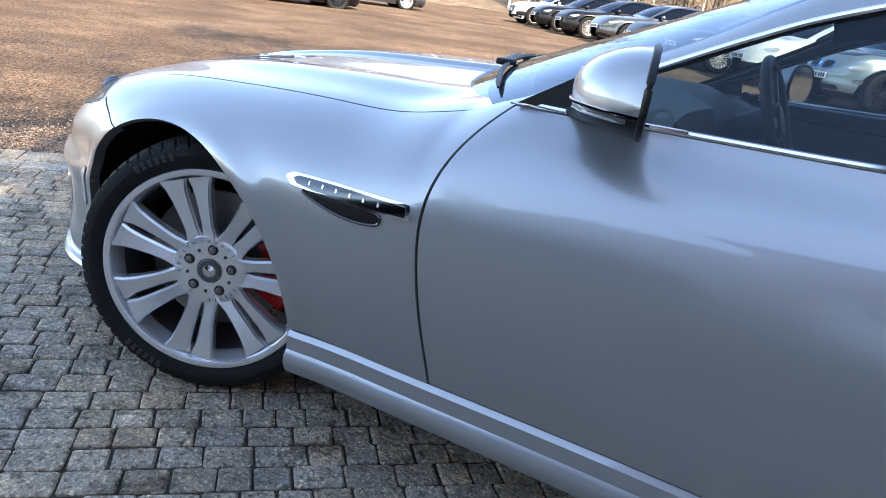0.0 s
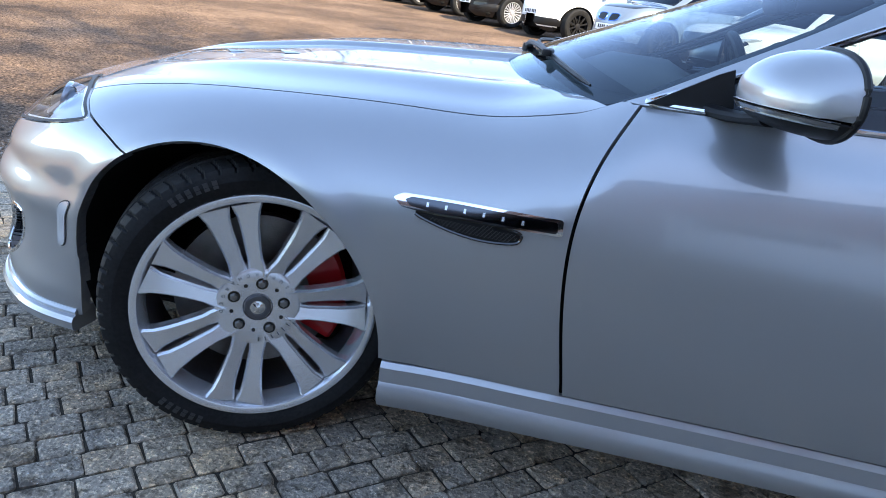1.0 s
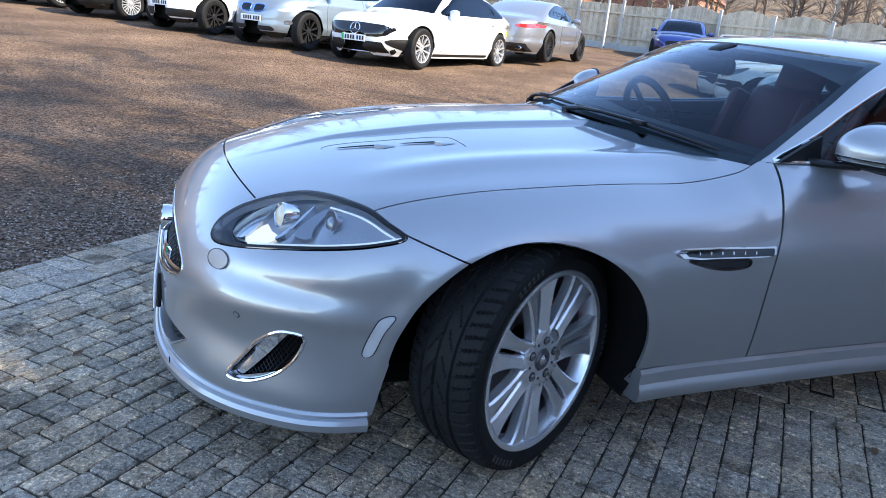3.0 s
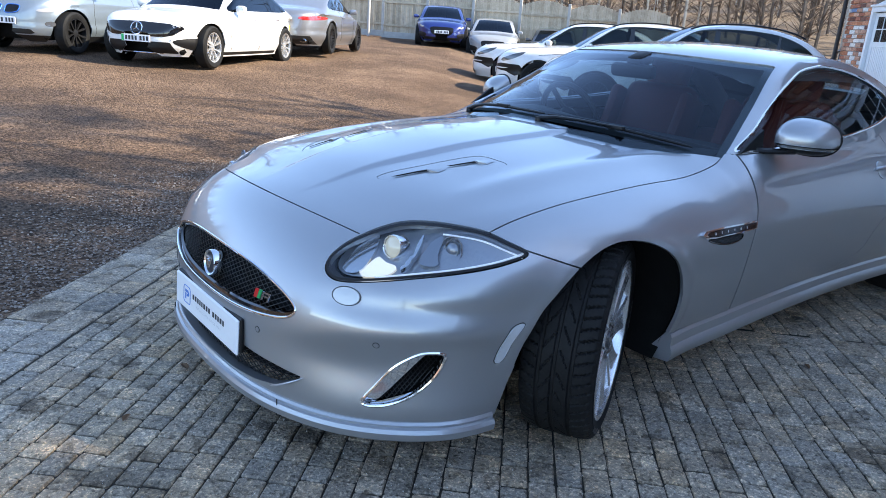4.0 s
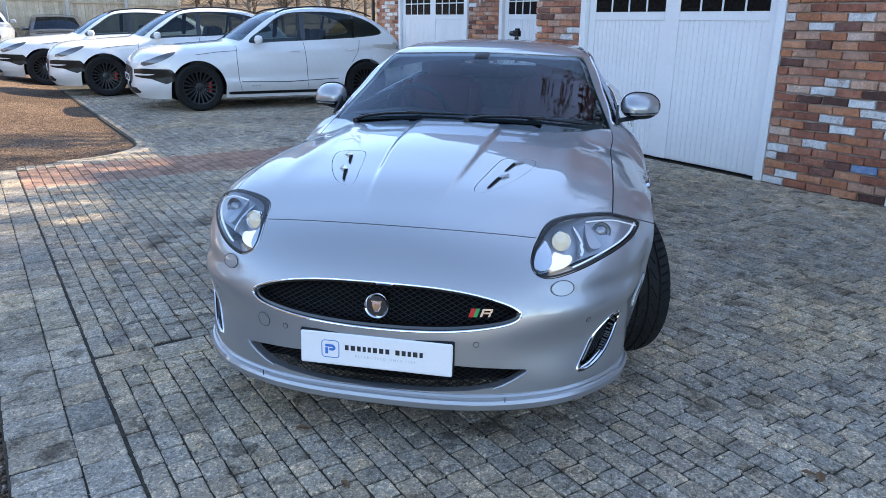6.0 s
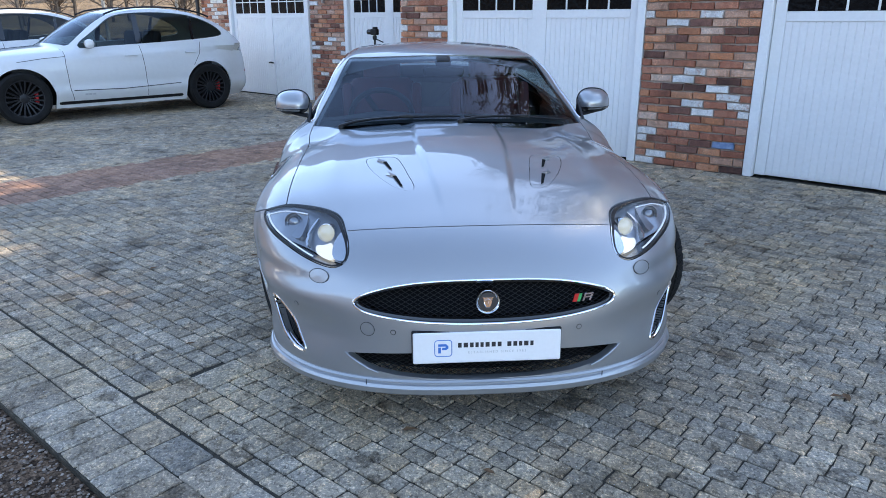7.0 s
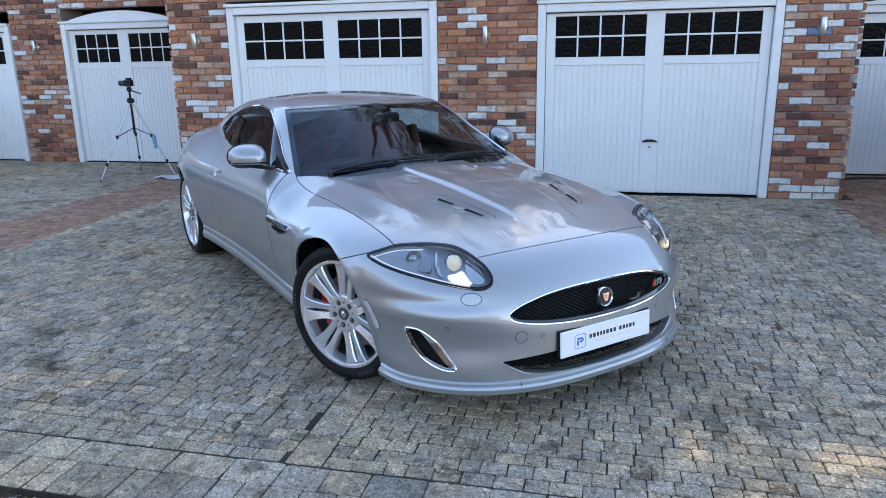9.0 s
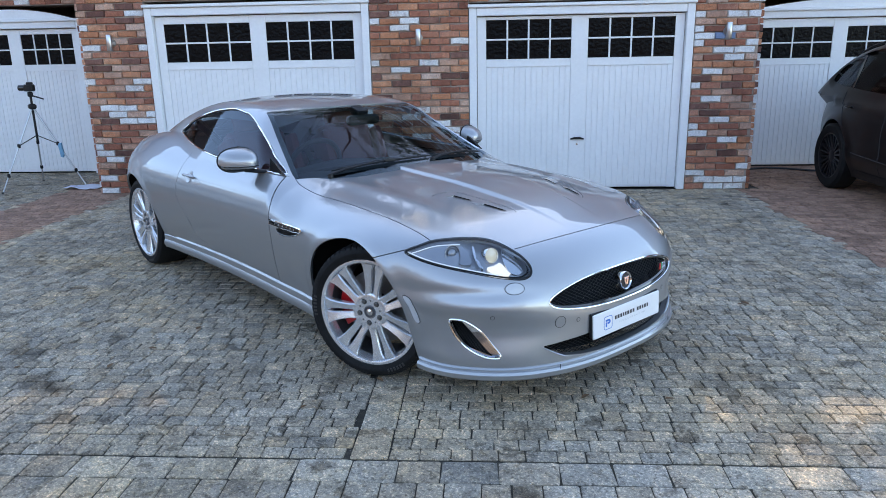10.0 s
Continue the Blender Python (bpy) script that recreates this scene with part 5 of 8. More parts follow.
for y0, y1, yb0, yb1 in ((0.30, 0.62, 0.06, 0.64), (-0.28, 0.06, -0.56, 0.04)):
    wp = new("wiper")
    wp.parent = coupe
    wp["label"] = "black windscreen wiper resting on the glass"
    ym = (yb0 + yb1) / 2
    arm = [low_pt(yb0 - 0.02, -0.01, 0.004), low_pt(yb0 + 0.06, 0.004, 0.012), low_pt(yb0 + 0.16, 0.012, 0.015), low_pt(ym + 0.02, 0.020, 0.015)]
    Geo().sweep(arm, [0.013, 0.011, 0.009, 0.008], 8, flat=0.7).ob("wiper_arm", BLACK, wp)
    Geo().box((0, 0, 0), (0.024, 0.075, 0.016), 0.005, Matrix.Translation(low_pt(ym + 0.02, 0.022, 0.012)), 2).ob("blade_clip", BLACK, wp)
    blade = [low_pt(y, 0.026 - 0.02 * abs(y - ym), 0.0075) for y in np.linspace(yb0, yb1, 14)]
    Geo().sweep(blade, [0.003] + [0.0062] * 12 + [0.003], 6).ob("wiper_blade", BLACK, wp)
    Geo().lathe([(0, 0.010), (0.014, 0.008), (0.016, 0.0), (0.016, -0.03)], 20, Matrix.Translation(low_pt(yb0 - 0.02, -0.012, 0.002))).ob("wiper_pivot", BLACK, wp)

# --- cabin ---
cab = new("cabin")
cab.parent = coupe
cab["label"] = "dark cabin with red leather seats"
Geo().box((-1.6, 0, 0.30), (2.2, 1.40, 0.10), 0.03).ob("cabin_floor", DARKTRIM, cab)
vs, fs = [], []
prof = [(-0.50, 0.885), (-0.62, 0.915), (-0.80, 0.915), (-0.92, 0.885), (-0.95, 0.80), (-0.93, 0.60)]
yy = np.linspace(-0.70, 0.70, 29)
for y in yy:
    hump = 0.028 * math.exp(-(((y + 0.37) / 0.20) ** 2))
    for x, z in prof:
        vs.append((x - 0.22 * y * y, y, z - 0.05 * y * y + (hump if -0.9 < x < -0.55 else 0)))
k = len(prof)
for i in range(28):
    fs += [(i * k + q, i * k + q + 1, (i + 1) * k + q + 1, (i + 1) * k + q) for q in range(k - 1)]
mesh_ob("dashboard", vs, fs, DARKTRIM, cab, "dark dashboard", 50)
Geo().box((-1.35, 0, 0.58), (0.95, 0.26, 0.30), 0.05, None, 2).ob("centre_console", DARKTRIM, cab)
sw = pose(-1.08, -0.37, 0.865, 0, -68, 0)
Geo().sweep([sw @ Vector((0.185 * math.cos(a), 0.185 * math.sin(a), 0)) for a in np.linspace(0, 2 * math.pi, 40, endpoint=False)], 0.016, 10, closed=True).ob("steering_wheel", BLACK, cab, "black steering wheel")
g = Geo().lathe([(0, 0.02), (0.05, 0.015), (0.065, -0.01), (0.05, -0.05), (0.03, -0.25)], 24, sw)
for a in (0, 120, 240):
    g.box((0.11, 0, 0), (0.15, 0.035, 0.014), 0.005, sw @ pose(0, 0, 0, 0, 0, a + 90))
g.ob("wheel_boss", BLACK, cab)
for s in (1, -1):
    for nm, c, sz, bev, rot in (("seat_cushion", (-1.45, s * 0.37, 0.50), (0.52, 0.52, 0.16), 0.06, -8), ("seat_back", (-1.78, s * 0.37, 0.78), (0.15, 0.46, 0.56), 0.07, 20), ("headrest", (-1.90, s * 0.37, 1.10), (0.10, 0.26, 0.20), 0.05, 15)):
        Geo().box((0, 0, 0), sz, bev, pose(*c, 0, -rot, 0), 3).ob(nm, LEATHER, cab, "red leather " + nm.replace("_", " "))
    for q in (-1, 1):
        Geo().box((0, 0, 0), (0.20, 0.07, 0.50), 0.03, pose(-1.73, s * 0.37 + q * 0.235, 0.76, 0, -20, 0), 2).ob("side_bolster", LEATHER, cab)
Geo().box((-2.35, 0, 0.56), (0.60, 1.15, 0.40), 0.10, None, 2).ob("rear_seat", LEATHER, cab, "red leather rear seat")
Geo().box((0, 0, 0), (0.05, 0.24, 0.065), 0.02, pose(-1.06, 0, 1.135, 0, 12, 0), 2).ob("rear_view_mirror", BLACK, cab, "black rear-view mirror")
Geo().box((0, 0, 0), (0.10, 0.09, 0.06), 0.02, pose(-1.10, 0, 1.185, 0, 20, 0), 2).ob("mirror_mount", BLACK, cab)
V, Fs = sections(-2.6, -1.15, 40, 45, 90, 24, lambda x, y, z: green_F(x, y, z) + 0.035)
v1 = V.tolist()
v2, f2 = flip_y(v1, Fs)
Geo().add(v1, Fs).add(v2, f2).ob("headlining", mat("headlining", (0.10, 0.10, 0.105), 0.9), cab, "grey headlining")
for s in (1, -1):
    Geo().box((-1.3, s * 0.79, 0.62), (1.3, 0.05, 0.46), 0.02).ob("door_trim", DARKTRIM, cab)

# ================= ground =================
S2 = math.sqrt(0.5)
WALL = Matrix(((S2, -S2, 0, 0), (S2, S2, 0, 0), (0, 0, 1, 0), (0, 0, 0, 1)))   # (s, n, z) to the world: s along the garages, n towards them
rng = random.Random(7)


def world_mat(name, stops, scale1, scale2, scale3, rough, bump, bump_scale, rand=0.0, spec=0.4, stain=0.0, hues=None):
    """A ground or masonry material on world metres: colour stops over broad and fine noise, with relief."""
    m = bpy.data.materials.new(name)
    m.use_nodes = True
    N, Lk = m.node_tree.nodes, m.node_tree.links
    b = N["Principled BSDF"]
    b.inputs["Roughness"].default_value = rough
    b.inputs["Specular IOR Level"].default_value = spec
    geo = N.new("ShaderNodeNewGeometry")
    noises = []
    for s, det in ((scale1, 4), (scale2, 5), (scale3, 3)):
        q = N.new("ShaderNodeTexNoise")
        q.inputs["Scale"].default_value = s
        q.inputs["Detail"].default_value = det
        q.inputs["Roughness"].default_value = 0.6
        Lk.new(geo.outputs["Position"], q.inputs["Vector"])
        noises.append(q)
    a1, a2 = N.new("ShaderNodeMath"), N.new("ShaderNodeMath")
    a1.operation, a2.operation = "ADD", "MULTIPLY_ADD"
    Lk.new(noises[0].outputs[0], a1.inputs[0])
    Lk.new(noises[1].outputs[0], a1.inputs[1])
    Lk.new(noises[2].outputs[0], a2.inputs[0])
    a2.inputs[1].default_value = 0.8
    Lk.new(a1.outputs[0], a2.inputs[2])
    last = a2
    if rand:
        oi = N.new("ShaderNodeObjectInfo")
        ad, fr, ml = N.new("ShaderNodeMath"), N.new("ShaderNodeMath"), N.new("ShaderNodeMath")
        ad.operation, fr.operation, ml.operation = "ADD", "FRACT", "MULTIPLY_ADD"
        Lk.new(oi.outputs["Random"], ad.inputs[0])
        Lk.new(geo.outputs["Random Per Island"], ad.inputs[1])
        Lk.new(ad.outputs[0], fr.inputs[0])
        Lk.new(fr.outputs[0], ml.inputs[0])
        ml.inputs[1].default_value = rand
        Lk.new(last.outputs[0], ml.inputs[2])
        last = ml
    mr = N.new("ShaderNodeMapRange")
    mr.inputs[1].default_value, mr.inputs[2].default_value = 0.95 + rand * 0.2, 1.85 + rand * 0.8
    Lk.new(last.outputs[0], mr.inputs[0])
    ramp = N.new("ShaderNodeValToRGB")
    for i, (pos, col) in enumerate(stops):
        e = ramp.color_ramp.elements[i] if i < 2 else ramp.color_ramp.elements.new(pos)
        e.position, e.color = pos, (*col, 1)
    Lk.new(mr.outputs[0], ramp.inputs[0])
    last_col = ramp.outputs[0]
    if hues:
        # each stone leans to a cooler or a warmer hue
        hr = N.new("ShaderNodeValToRGB")
        for i, (pos, col) in enumerate(hues):
            e = hr.color_ramp.elements[i] if i < 2 else hr.color_ramp.elements.new(pos)
            e.position, e.color = pos, (*col, 1)
        hm, hf = N.new("ShaderNodeMath"), N.new("ShaderNodeMath")
        hm.operation, hf.operation = "MULTIPLY", "FRACT"
        hm.inputs[1].default_value = 7.31
        Lk.new(fr.outputs[0], hm.inputs[0])
        Lk.new(hm.outputs[0], hf.inputs[0])
        Lk.new(hf.outputs[0], hr.inputs[0])
        mx = N.new("ShaderNodeMix")
        mx.data_type, mx.blend_type = "RGBA", "MULTIPLY"
        mx.inputs[0].default_value = 1.0
        Lk.new(last_col, mx.inputs[6])
        Lk.new(hr.outputs[0], mx.inputs[7])
        last_col = mx.outputs[2]
    if stain:
        # dark spills and pale dried dirt, each with its own shape
        for sc, lo, hi, tone in ((1.7, 0.56, 0.66, (0.52, 0.505, 0.49)), (0.6, 0.50, 0.62, (1.24, 1.14, 0.98)), (6.5, 0.575, 0.625, (0.50, 0.48, 0.46)), (24.0, 0.52, 0.60, (1.42, 1.34, 1.22)), (17.0, 0.56, 0.63, (0.62, 0.60, 0.57))):
            q = N.new("ShaderNodeTexNoise")
            q.inputs["Scale"].default_value = sc
            q.inputs["Detail"].default_value = 7
            q.inputs["Roughness"].default_value = 0.65
            q.inputs["Distortion"].default_value = 0.4
            off = N.new("ShaderNodeVectorMath")
            off.inputs[1].default_value = (sc * 3.1, 7.7, 0)
            Lk.new(geo.outputs["Position"], off.inputs[0])
            Lk.new(off.outputs[0], q.inputs["Vector"])
            w = N.new("ShaderNodeMapRange")
            w.inputs[1].default_value, w.inputs[2].default_value = lo, hi
            w.inputs[3].default_value, w.inputs[4].default_value = 0.0, stain
            Lk.new(q.outputs[0], w.inputs[0])
            mx = N.new("ShaderNodeMix")
            mx.data_type, mx.blend_type = "RGBA", "MULTIPLY"
            Lk.new(w.outputs[0], mx.inputs[0])
            Lk.new(last_col, mx.inputs[6])
            mx.inputs[7].default_value = (*tone, 1)
            last_col = mx.outputs[2]
        # chipped, speckled grain
        for sc, lo, hi, tone in ((95.0, 0.53, 0.60, (2.0, 1.94, 1.84)), (55.0, 0.54, 0.62, (0.40, 0.39, 0.375))):
            q = N.new("ShaderNodeTexNoise")
            q.inputs["Scale"].default_value = sc
            q.inputs["Detail"].default_value = 4
            q.inputs["Roughness"].default_value = 0.7
            Lk.new(geo.outputs["Position"], q.inputs["Vector"])
            w = N.new("ShaderNodeMapRange")
            w.inputs[1].default_value, w.inputs[2].default_value = lo, hi
            w.inputs[3].default_value, w.inputs[4].default_value = 0.0, 0.9 * stain
            Lk.new(q.outputs[0], w.inputs[0])
            mx = N.new("ShaderNodeMix")
            mx.data_type, mx.blend_type = "RGBA", "MULTIPLY"
            Lk.new(w.outputs[0], mx.inputs[0])
            Lk.new(last_col, mx.inputs[6])
            mx.inputs[7].default_value = (*tone, 1)
            last_col = mx.outputs[2]
    Lk.new(last_col, b.inputs["Base Color"])
    nb = N.new("ShaderNodeTexNoise")
    nb.inputs["Scale"].default_value = bump_scale
    nb.inputs["Detail"].default_value = 5
    Lk.new(geo.outputs["Position"], nb.inputs["Vector"])
    bp = N.new("ShaderNodeBump")
    bp.inputs["Distance"].default_value = bump
    Lk.new(nb.outputs[0], bp.inputs["Height"])
    Lk.new(bp.outputs[0], b.inputs["Normal"])
    return m


def add_stones(m, scale, depth):
    """Breaks a ground colour up into single small stones, each with its own tone and a rounded top."""
    N, Lk = m.node_tree.nodes, m.node_tree.links
    b = N["Principled BSDF"]
    geo = N.new("ShaderNodeNewGeometry")
    vo = N.new("ShaderNodeTexVoronoi")
    vo.inputs["Scale"].default_value = scale
    Lk.new(geo.outputs["Position"], vo.inputs["Vector"])
    bw, mr, mx, bp = N.new("ShaderNodeSeparateColor"), N.new("ShaderNodeMapRange"), N.new("ShaderNodeMix"), N.new("ShaderNodeBump")
    Lk.new(vo.outputs["Color"], bw.inputs[0])
    mr.inputs[3].default_value, mr.inputs[4].default_value = 0.25, 1.85
    Lk.new(bw.outputs[0], mr.inputs[0])
    mx.data_type, mx.blend_type = "RGBA", "MULTIPLY"
    mx.inputs[0].default_value = 1.0
    Lk.new(b.inputs["Base Color"].links[0].from_socket, mx.inputs[6])
    Lk.new(mr.outputs[0], mx.inputs[7])
    Lk.new(mx.outputs[2], b.inputs["Base Color"])
    bp.invert = True
    bp.inputs["Distance"].default_value = depth
    Lk.new(vo.outputs["Distance"], bp.inputs["Height"])
    Lk.new(b.inputs["Normal"].links[0].from_socket, bp.inputs["Normal"])
    Lk.new(bp.outputs[0], b.inputs["Normal"])


GRAVEL = world_mat("gravel", [(0.0, (0.042, 0.028, 0.020)), (1.0, (0.34, 0.225, 0.150)), (0.5, (0.140, 0.090, 0.059))], 0.6, 34.0, 90.0, 0.95, 0.03, 70.0, spec=0.2)
add_stones(GRAVEL, 62.0, 0.012)
STONE_HUES = [(0.0, (0.90, 0.93, 0.97)), (1.0, (1.08, 1.00, 0.91)), (0.5, (1.0, 0.985, 0.965))]
SETT = world_mat("sett_stone", [(0.0, (0.150, 0.130, 0.107)), (1.0, (0.57, 0.488, 0.390)), (0.5, (0.325, 0.278, 0.221))], 0.7, 9.0, 75.0, 0.8, 0.010, 110.0, 0.34, 0.35, 1.0, STONE_HUES)
SETTLIGHT = world_mat("kerb_stone", [(0.0, (0.15, 0.134, 0.115)), (1.0, (0.55, 0.485, 0.405)), (0.5, (0.325, 0.284, 0.235))], 0.8, 9.0, 75.0, 0.85, 0.011, 110.0, 0.40, 0.25, 0.9, STONE_HUES)
SETTRED = world_mat("red_paver", [(0.0, (0.15, 0.085, 0.062)), (1.0, (0.47, 0.285, 0.205)), (0.5, (0.30, 0.178, 0.128))], 0.7, 8.0, 60.0, 0.8, 0.004, 120.0, 0.5, 0.35, 0.6)
JOINT = world_mat("joint_sand", [(0.0, (0.016, 0.014, 0.011)), (1.0, (0.115, 0.095, 0.068)), (0.5, (0.046, 0.039, 0.029))], 1.5, 20.0, 120.0, 0.95, 0.006, 200.0)


def gz(y):
    return np.interp(-np.asarray(y, float), [0, 4, 7, 10, 21, 40, 80, 200, 600], [0, 0, 0.12, 0.28, 0.65, 1.15, 2.1, 3.5, 5.0])


def ground_z(x, y):
    n = (np.asarray(y) - np.asarray(x)) * S2
    return gz(y) * step(n, 0.2, -2.5) - 0.028


def spread(a, b, near, far_n):
    t = np.linspace(-1, 1, far_n)
    return np.sign(t) * (near * np.abs(t) + (b - near) * np.abs(t) ** 4)


gx = np.unique(np.concatenate([spread(0, 600, 30, 181)]))
gy = gx.copy()
X, Y = np.meshgrid(gx, gy, indexing="ij")
Zg = ground_z(X, Y)
tagged(mesh_ob("ground", np.stack([X, Y, Zg], -1).reshape(-1, 3).tolist(), [tuple(f) for f in grid_faces(len(gx), len(gy)).tolist()], GRAVEL), "brown gravel yard with tyre-worn patches", "ground", kind="structure")


def paved(s, n):
    """Metres inside the paved area."""
    a = min(n + 1.79, s + 5.25)
    # the drive past the gravel island, with a rounded corner
    r = 0.9
    cs, cn = -6.4, -0.15 - r
    if s > cs and n < cn + r and s < -5.2:
        b = math.hypot(s - cs, max(n - cn, 0)) - r if n > cn else s - cs - r
    else:
        b = n + 0.15
    return max(a, b)


slab = [(-5.25, -1.79), (14, -1.79), (14, 9), (-16, 9), (-16, -0.15), (-6.4, -0.15)] + [(-6.4 + 0.9 * math.sin(radians(a)), -1.05 + 0.9 * math.cos(radians(a))) for a in (15, 30, 45, 60, 75)] + [(-5.5, -1.1), (-5.25, -1.3)]
pav = tagged(Geo().add([(s, n, -0.0070) for s, n in slab] + [(s, n, -0.12) for s, n in slab], [tuple(range(len(slab)))] + [(i, len(slab) + i, len(slab) + (i + 1) % len(slab), (i + 1) % len(slab)) for i in range(len(slab))], WALL).ob("pavement", JOINT, smooth=0), "courses of weathered grey stone setts with sandy joints", "pavement", kind="structure")


def sett_verts(s, n, ls, ln, z, r):
    """A tumbled block: cut corners, worn chamfer, edges a little out of true."""
    u = r.uniform
    c = min(0.0055, 0.20 * min(ls, ln))
    a, b = ls / 2, ln / 2
    o = [(-a + c, -b), (a - c, -b), (a, -b + c), (a, b - c), (a - c, b), (-a + c, b), (-a, b - c), (-a, -b + c)]
    o = [(s + x + u(-0.0024, 0.0024), n + y + u(-0.0022, 0.0022)) for x, y in o]
    tx, ty = u(-0.012, 0.012), u(-0.012, 0.012)
    top = lambda x, y: z + (x - s) * tx + (y - n) * ty
    h = u(0.0032, 0.0058)
    v = [(x, y, -0.03) for x, y in o] + [(x, y, top(x, y) - h * 0.75) for x, y in o]
    v += [(x - (x - s) * h / a, y - (y - n) * h / b, top(x, y) + u(-0.0012, 0.0012)) for x, y in o]
    f = [(16, 17, 18, 19, 20, 21, 22, 23)]
    for k in (0, 8):
        for i in range(8):
            q = (i + 1) % 8
            f.append((k + i, k + q, k + 8 + q, k + 8 + i))
    return v, f


near, far = [], {SETT: Geo(), SETTLIGHT: Geo(), SETTRED: Geo()}


def lay(s, n, ls, ln, material, close):
    z = rng.uniform(-0.0015, 0.0015)
    if close and len(near) < 296:
        near.append((s, n, ls, ln, z, material))
    else:
        v, f = sett_verts(s, n, ls, ln, z, rng)
        far[material].add(v, f)


JNT = 0.0052
# header kerb and the slab course inside it
s = -5.2
while s < 8:
    w = rng.uniform(0.095, 0.135)
    lay(s + w / 2, -1.685, w - JNT, 0.195, SETTLIGHT, -2.2 < s < 1.8)
    s += w
s = -5.2
while s < 8:
    w = rng.uniform(0.15, 0.245)
    lay(s + w / 2, -1.512, w - JNT, 0.142, SETTLIGHT, -2.2 < s < 1.8)
    s += w
n = -1.43
while n < 6.1:
    dn = rng.uniform(0.079, 0.085)
    s = -13.5 + rng.uniform(0, 0.1)
    while s < 8.2:
        band = -5.25 < s < -4.30 or s > 2.85
        edge = 2.50 < s <= 2.85
        w = rng.uniform(0.074, 0.126)
        ls, ln, nn = w - JNT, dn - JNT, n + dn / 2
        if -0.49 < s + w / 2 < -0.34 or -0.49 < s < -0.34 < s + w or s < -0.49 < s + w:
            # joint with the drain course
            if s < -0.49:
                ls, w = -0.49 - s - JNT, -0.335 - s
                if ls > 0.03 and paved(s, nn) > 0.06 and n < 4.34:
                    lay(s + ls / 2 + JNT / 2, nn, ls, ln, SETT, n < -1.20)
            else:
                w = -0.335 - s
            s += w
            continue
        if paved(s, nn) > 0.06 and not (n > 4.34 and -4.7 < s < 3.1):
            mt = SETTRED if band else SETTLIGHT if edge else SETT
            lay(s + w / 2, nn, ls, ln, mt, n < -1.20 and -1.9 < s < 1.6)
        s += w
    n += dn
# a course of longer slabs running up to the garages
n = -1.43
while n < 4.3:
    w = rng.uniform(0.17, 0.27)
    lay(-0.412, n + w / 2, 0.148, w - JNT, SETT, False)
    n += w
# curved border of the island
for a in np.arange(0, 92, 4.6):
    for r in (0.95, 1.06):
        th = radians(a)
        v, f = sett_verts(0, 0, 0.095, 0.072, 0.0, rng)
        far[SETT].add([(x, y, z + 0.004) for x, y, z in v], f, pose(-6.4 + r * math.sin(th), -1.05 + r * math.cos(th), 0, 0, 0, -a))
for mt, g in far.items():
    vs = [tuple(WALL @ Vector(p)) for p in g.v]
    ob = mesh_ob("setts", vs, g.f, mt, pav, {SETT: "grey setts", SETTLIGHT: "pale kerb setts", SETTRED: "dull red pavers"}[mt], 0)
    ob["kind"] = "stuff"
# loose stones of the gravel beside the kerb
PEB = world_mat("pebble", [(0.0, (0.09, 0.065, 0.05)), (1.0, (0.48, 0.42, 0.36)), (0.5, (0.22, 0.165, 0.13))], 3, 30, 90, 0.75, 0.001, 300, 0.9)
vs, fs = [], []
for i in range(15000):
    n = -1.80 - abs(rng.gauss(0, 0.55))
    s = rng.uniform(-4.6, 2.4)
    r = rng.uniform(0.0035, 0.0095)
    p = WALL @ Vector((s, n, 0))
    z0 = float(-0.028 + (0.006 if rng.random() < 0.5 else 0.001))
    a = rng.uniform(0, 6.28)
    e = rng.uniform(0.6, 1.0)
    k = len(vs)
    for q in range(5):
        th = a + q * 1.2566
        vs.append((p.x + r * math.cos(th), p.y + r * e * math.sin(th), z0 + r * 0.1))
    vs += [(p.x + r * 0.2, p.y, z0 + r * 0.75), (p.x, p.y, z0 - r * 0.5)]
    fs += [(k + q, k + (q + 1) % 5, k + 5) for q in range(5)] + [(k + (q + 1) % 5, k + q, k + 6) for q in range(5)]
ob = tagged(mesh_ob("gravel_stones", vs, fs, PEB, None, "", 0), "small loose brown and grey stones on the yard", "gravel", kind="stuff")
# pale grit scattered over the setts
vs, fs = [], []
for i in range(3600):
    s, n = rng.gauss(-0.3, 1.9), rng.gauss(-0.4, 1.0)
    if not -1.75 < n < 3.5 or abs(s) > 4.5:
        continue
    r = rng.uniform(0.0009, 0.0026)
    p = WALL @ Vector((s, n, 0.0015))
    k = len(vs)
    vs += [(p.x - r, p.y, p.z), (p.x + r * 0.4, p.y - r, p.z), (p.x + r * 0.5, p.y + r, p.z), (p.x, p.y, p.z + r)]
    fs += [(k, k + 1, k + 3), (k + 1, k + 2, k + 3), (k + 2, k, k + 3)]
tagged(mesh_ob("grit", vs, fs, mat("pale_grit", (0.62, 0.60, 0.56), 0.8, rand=0.3), None, "", 0), "pale grit scattered over the setts", "grit", kind="stuff")
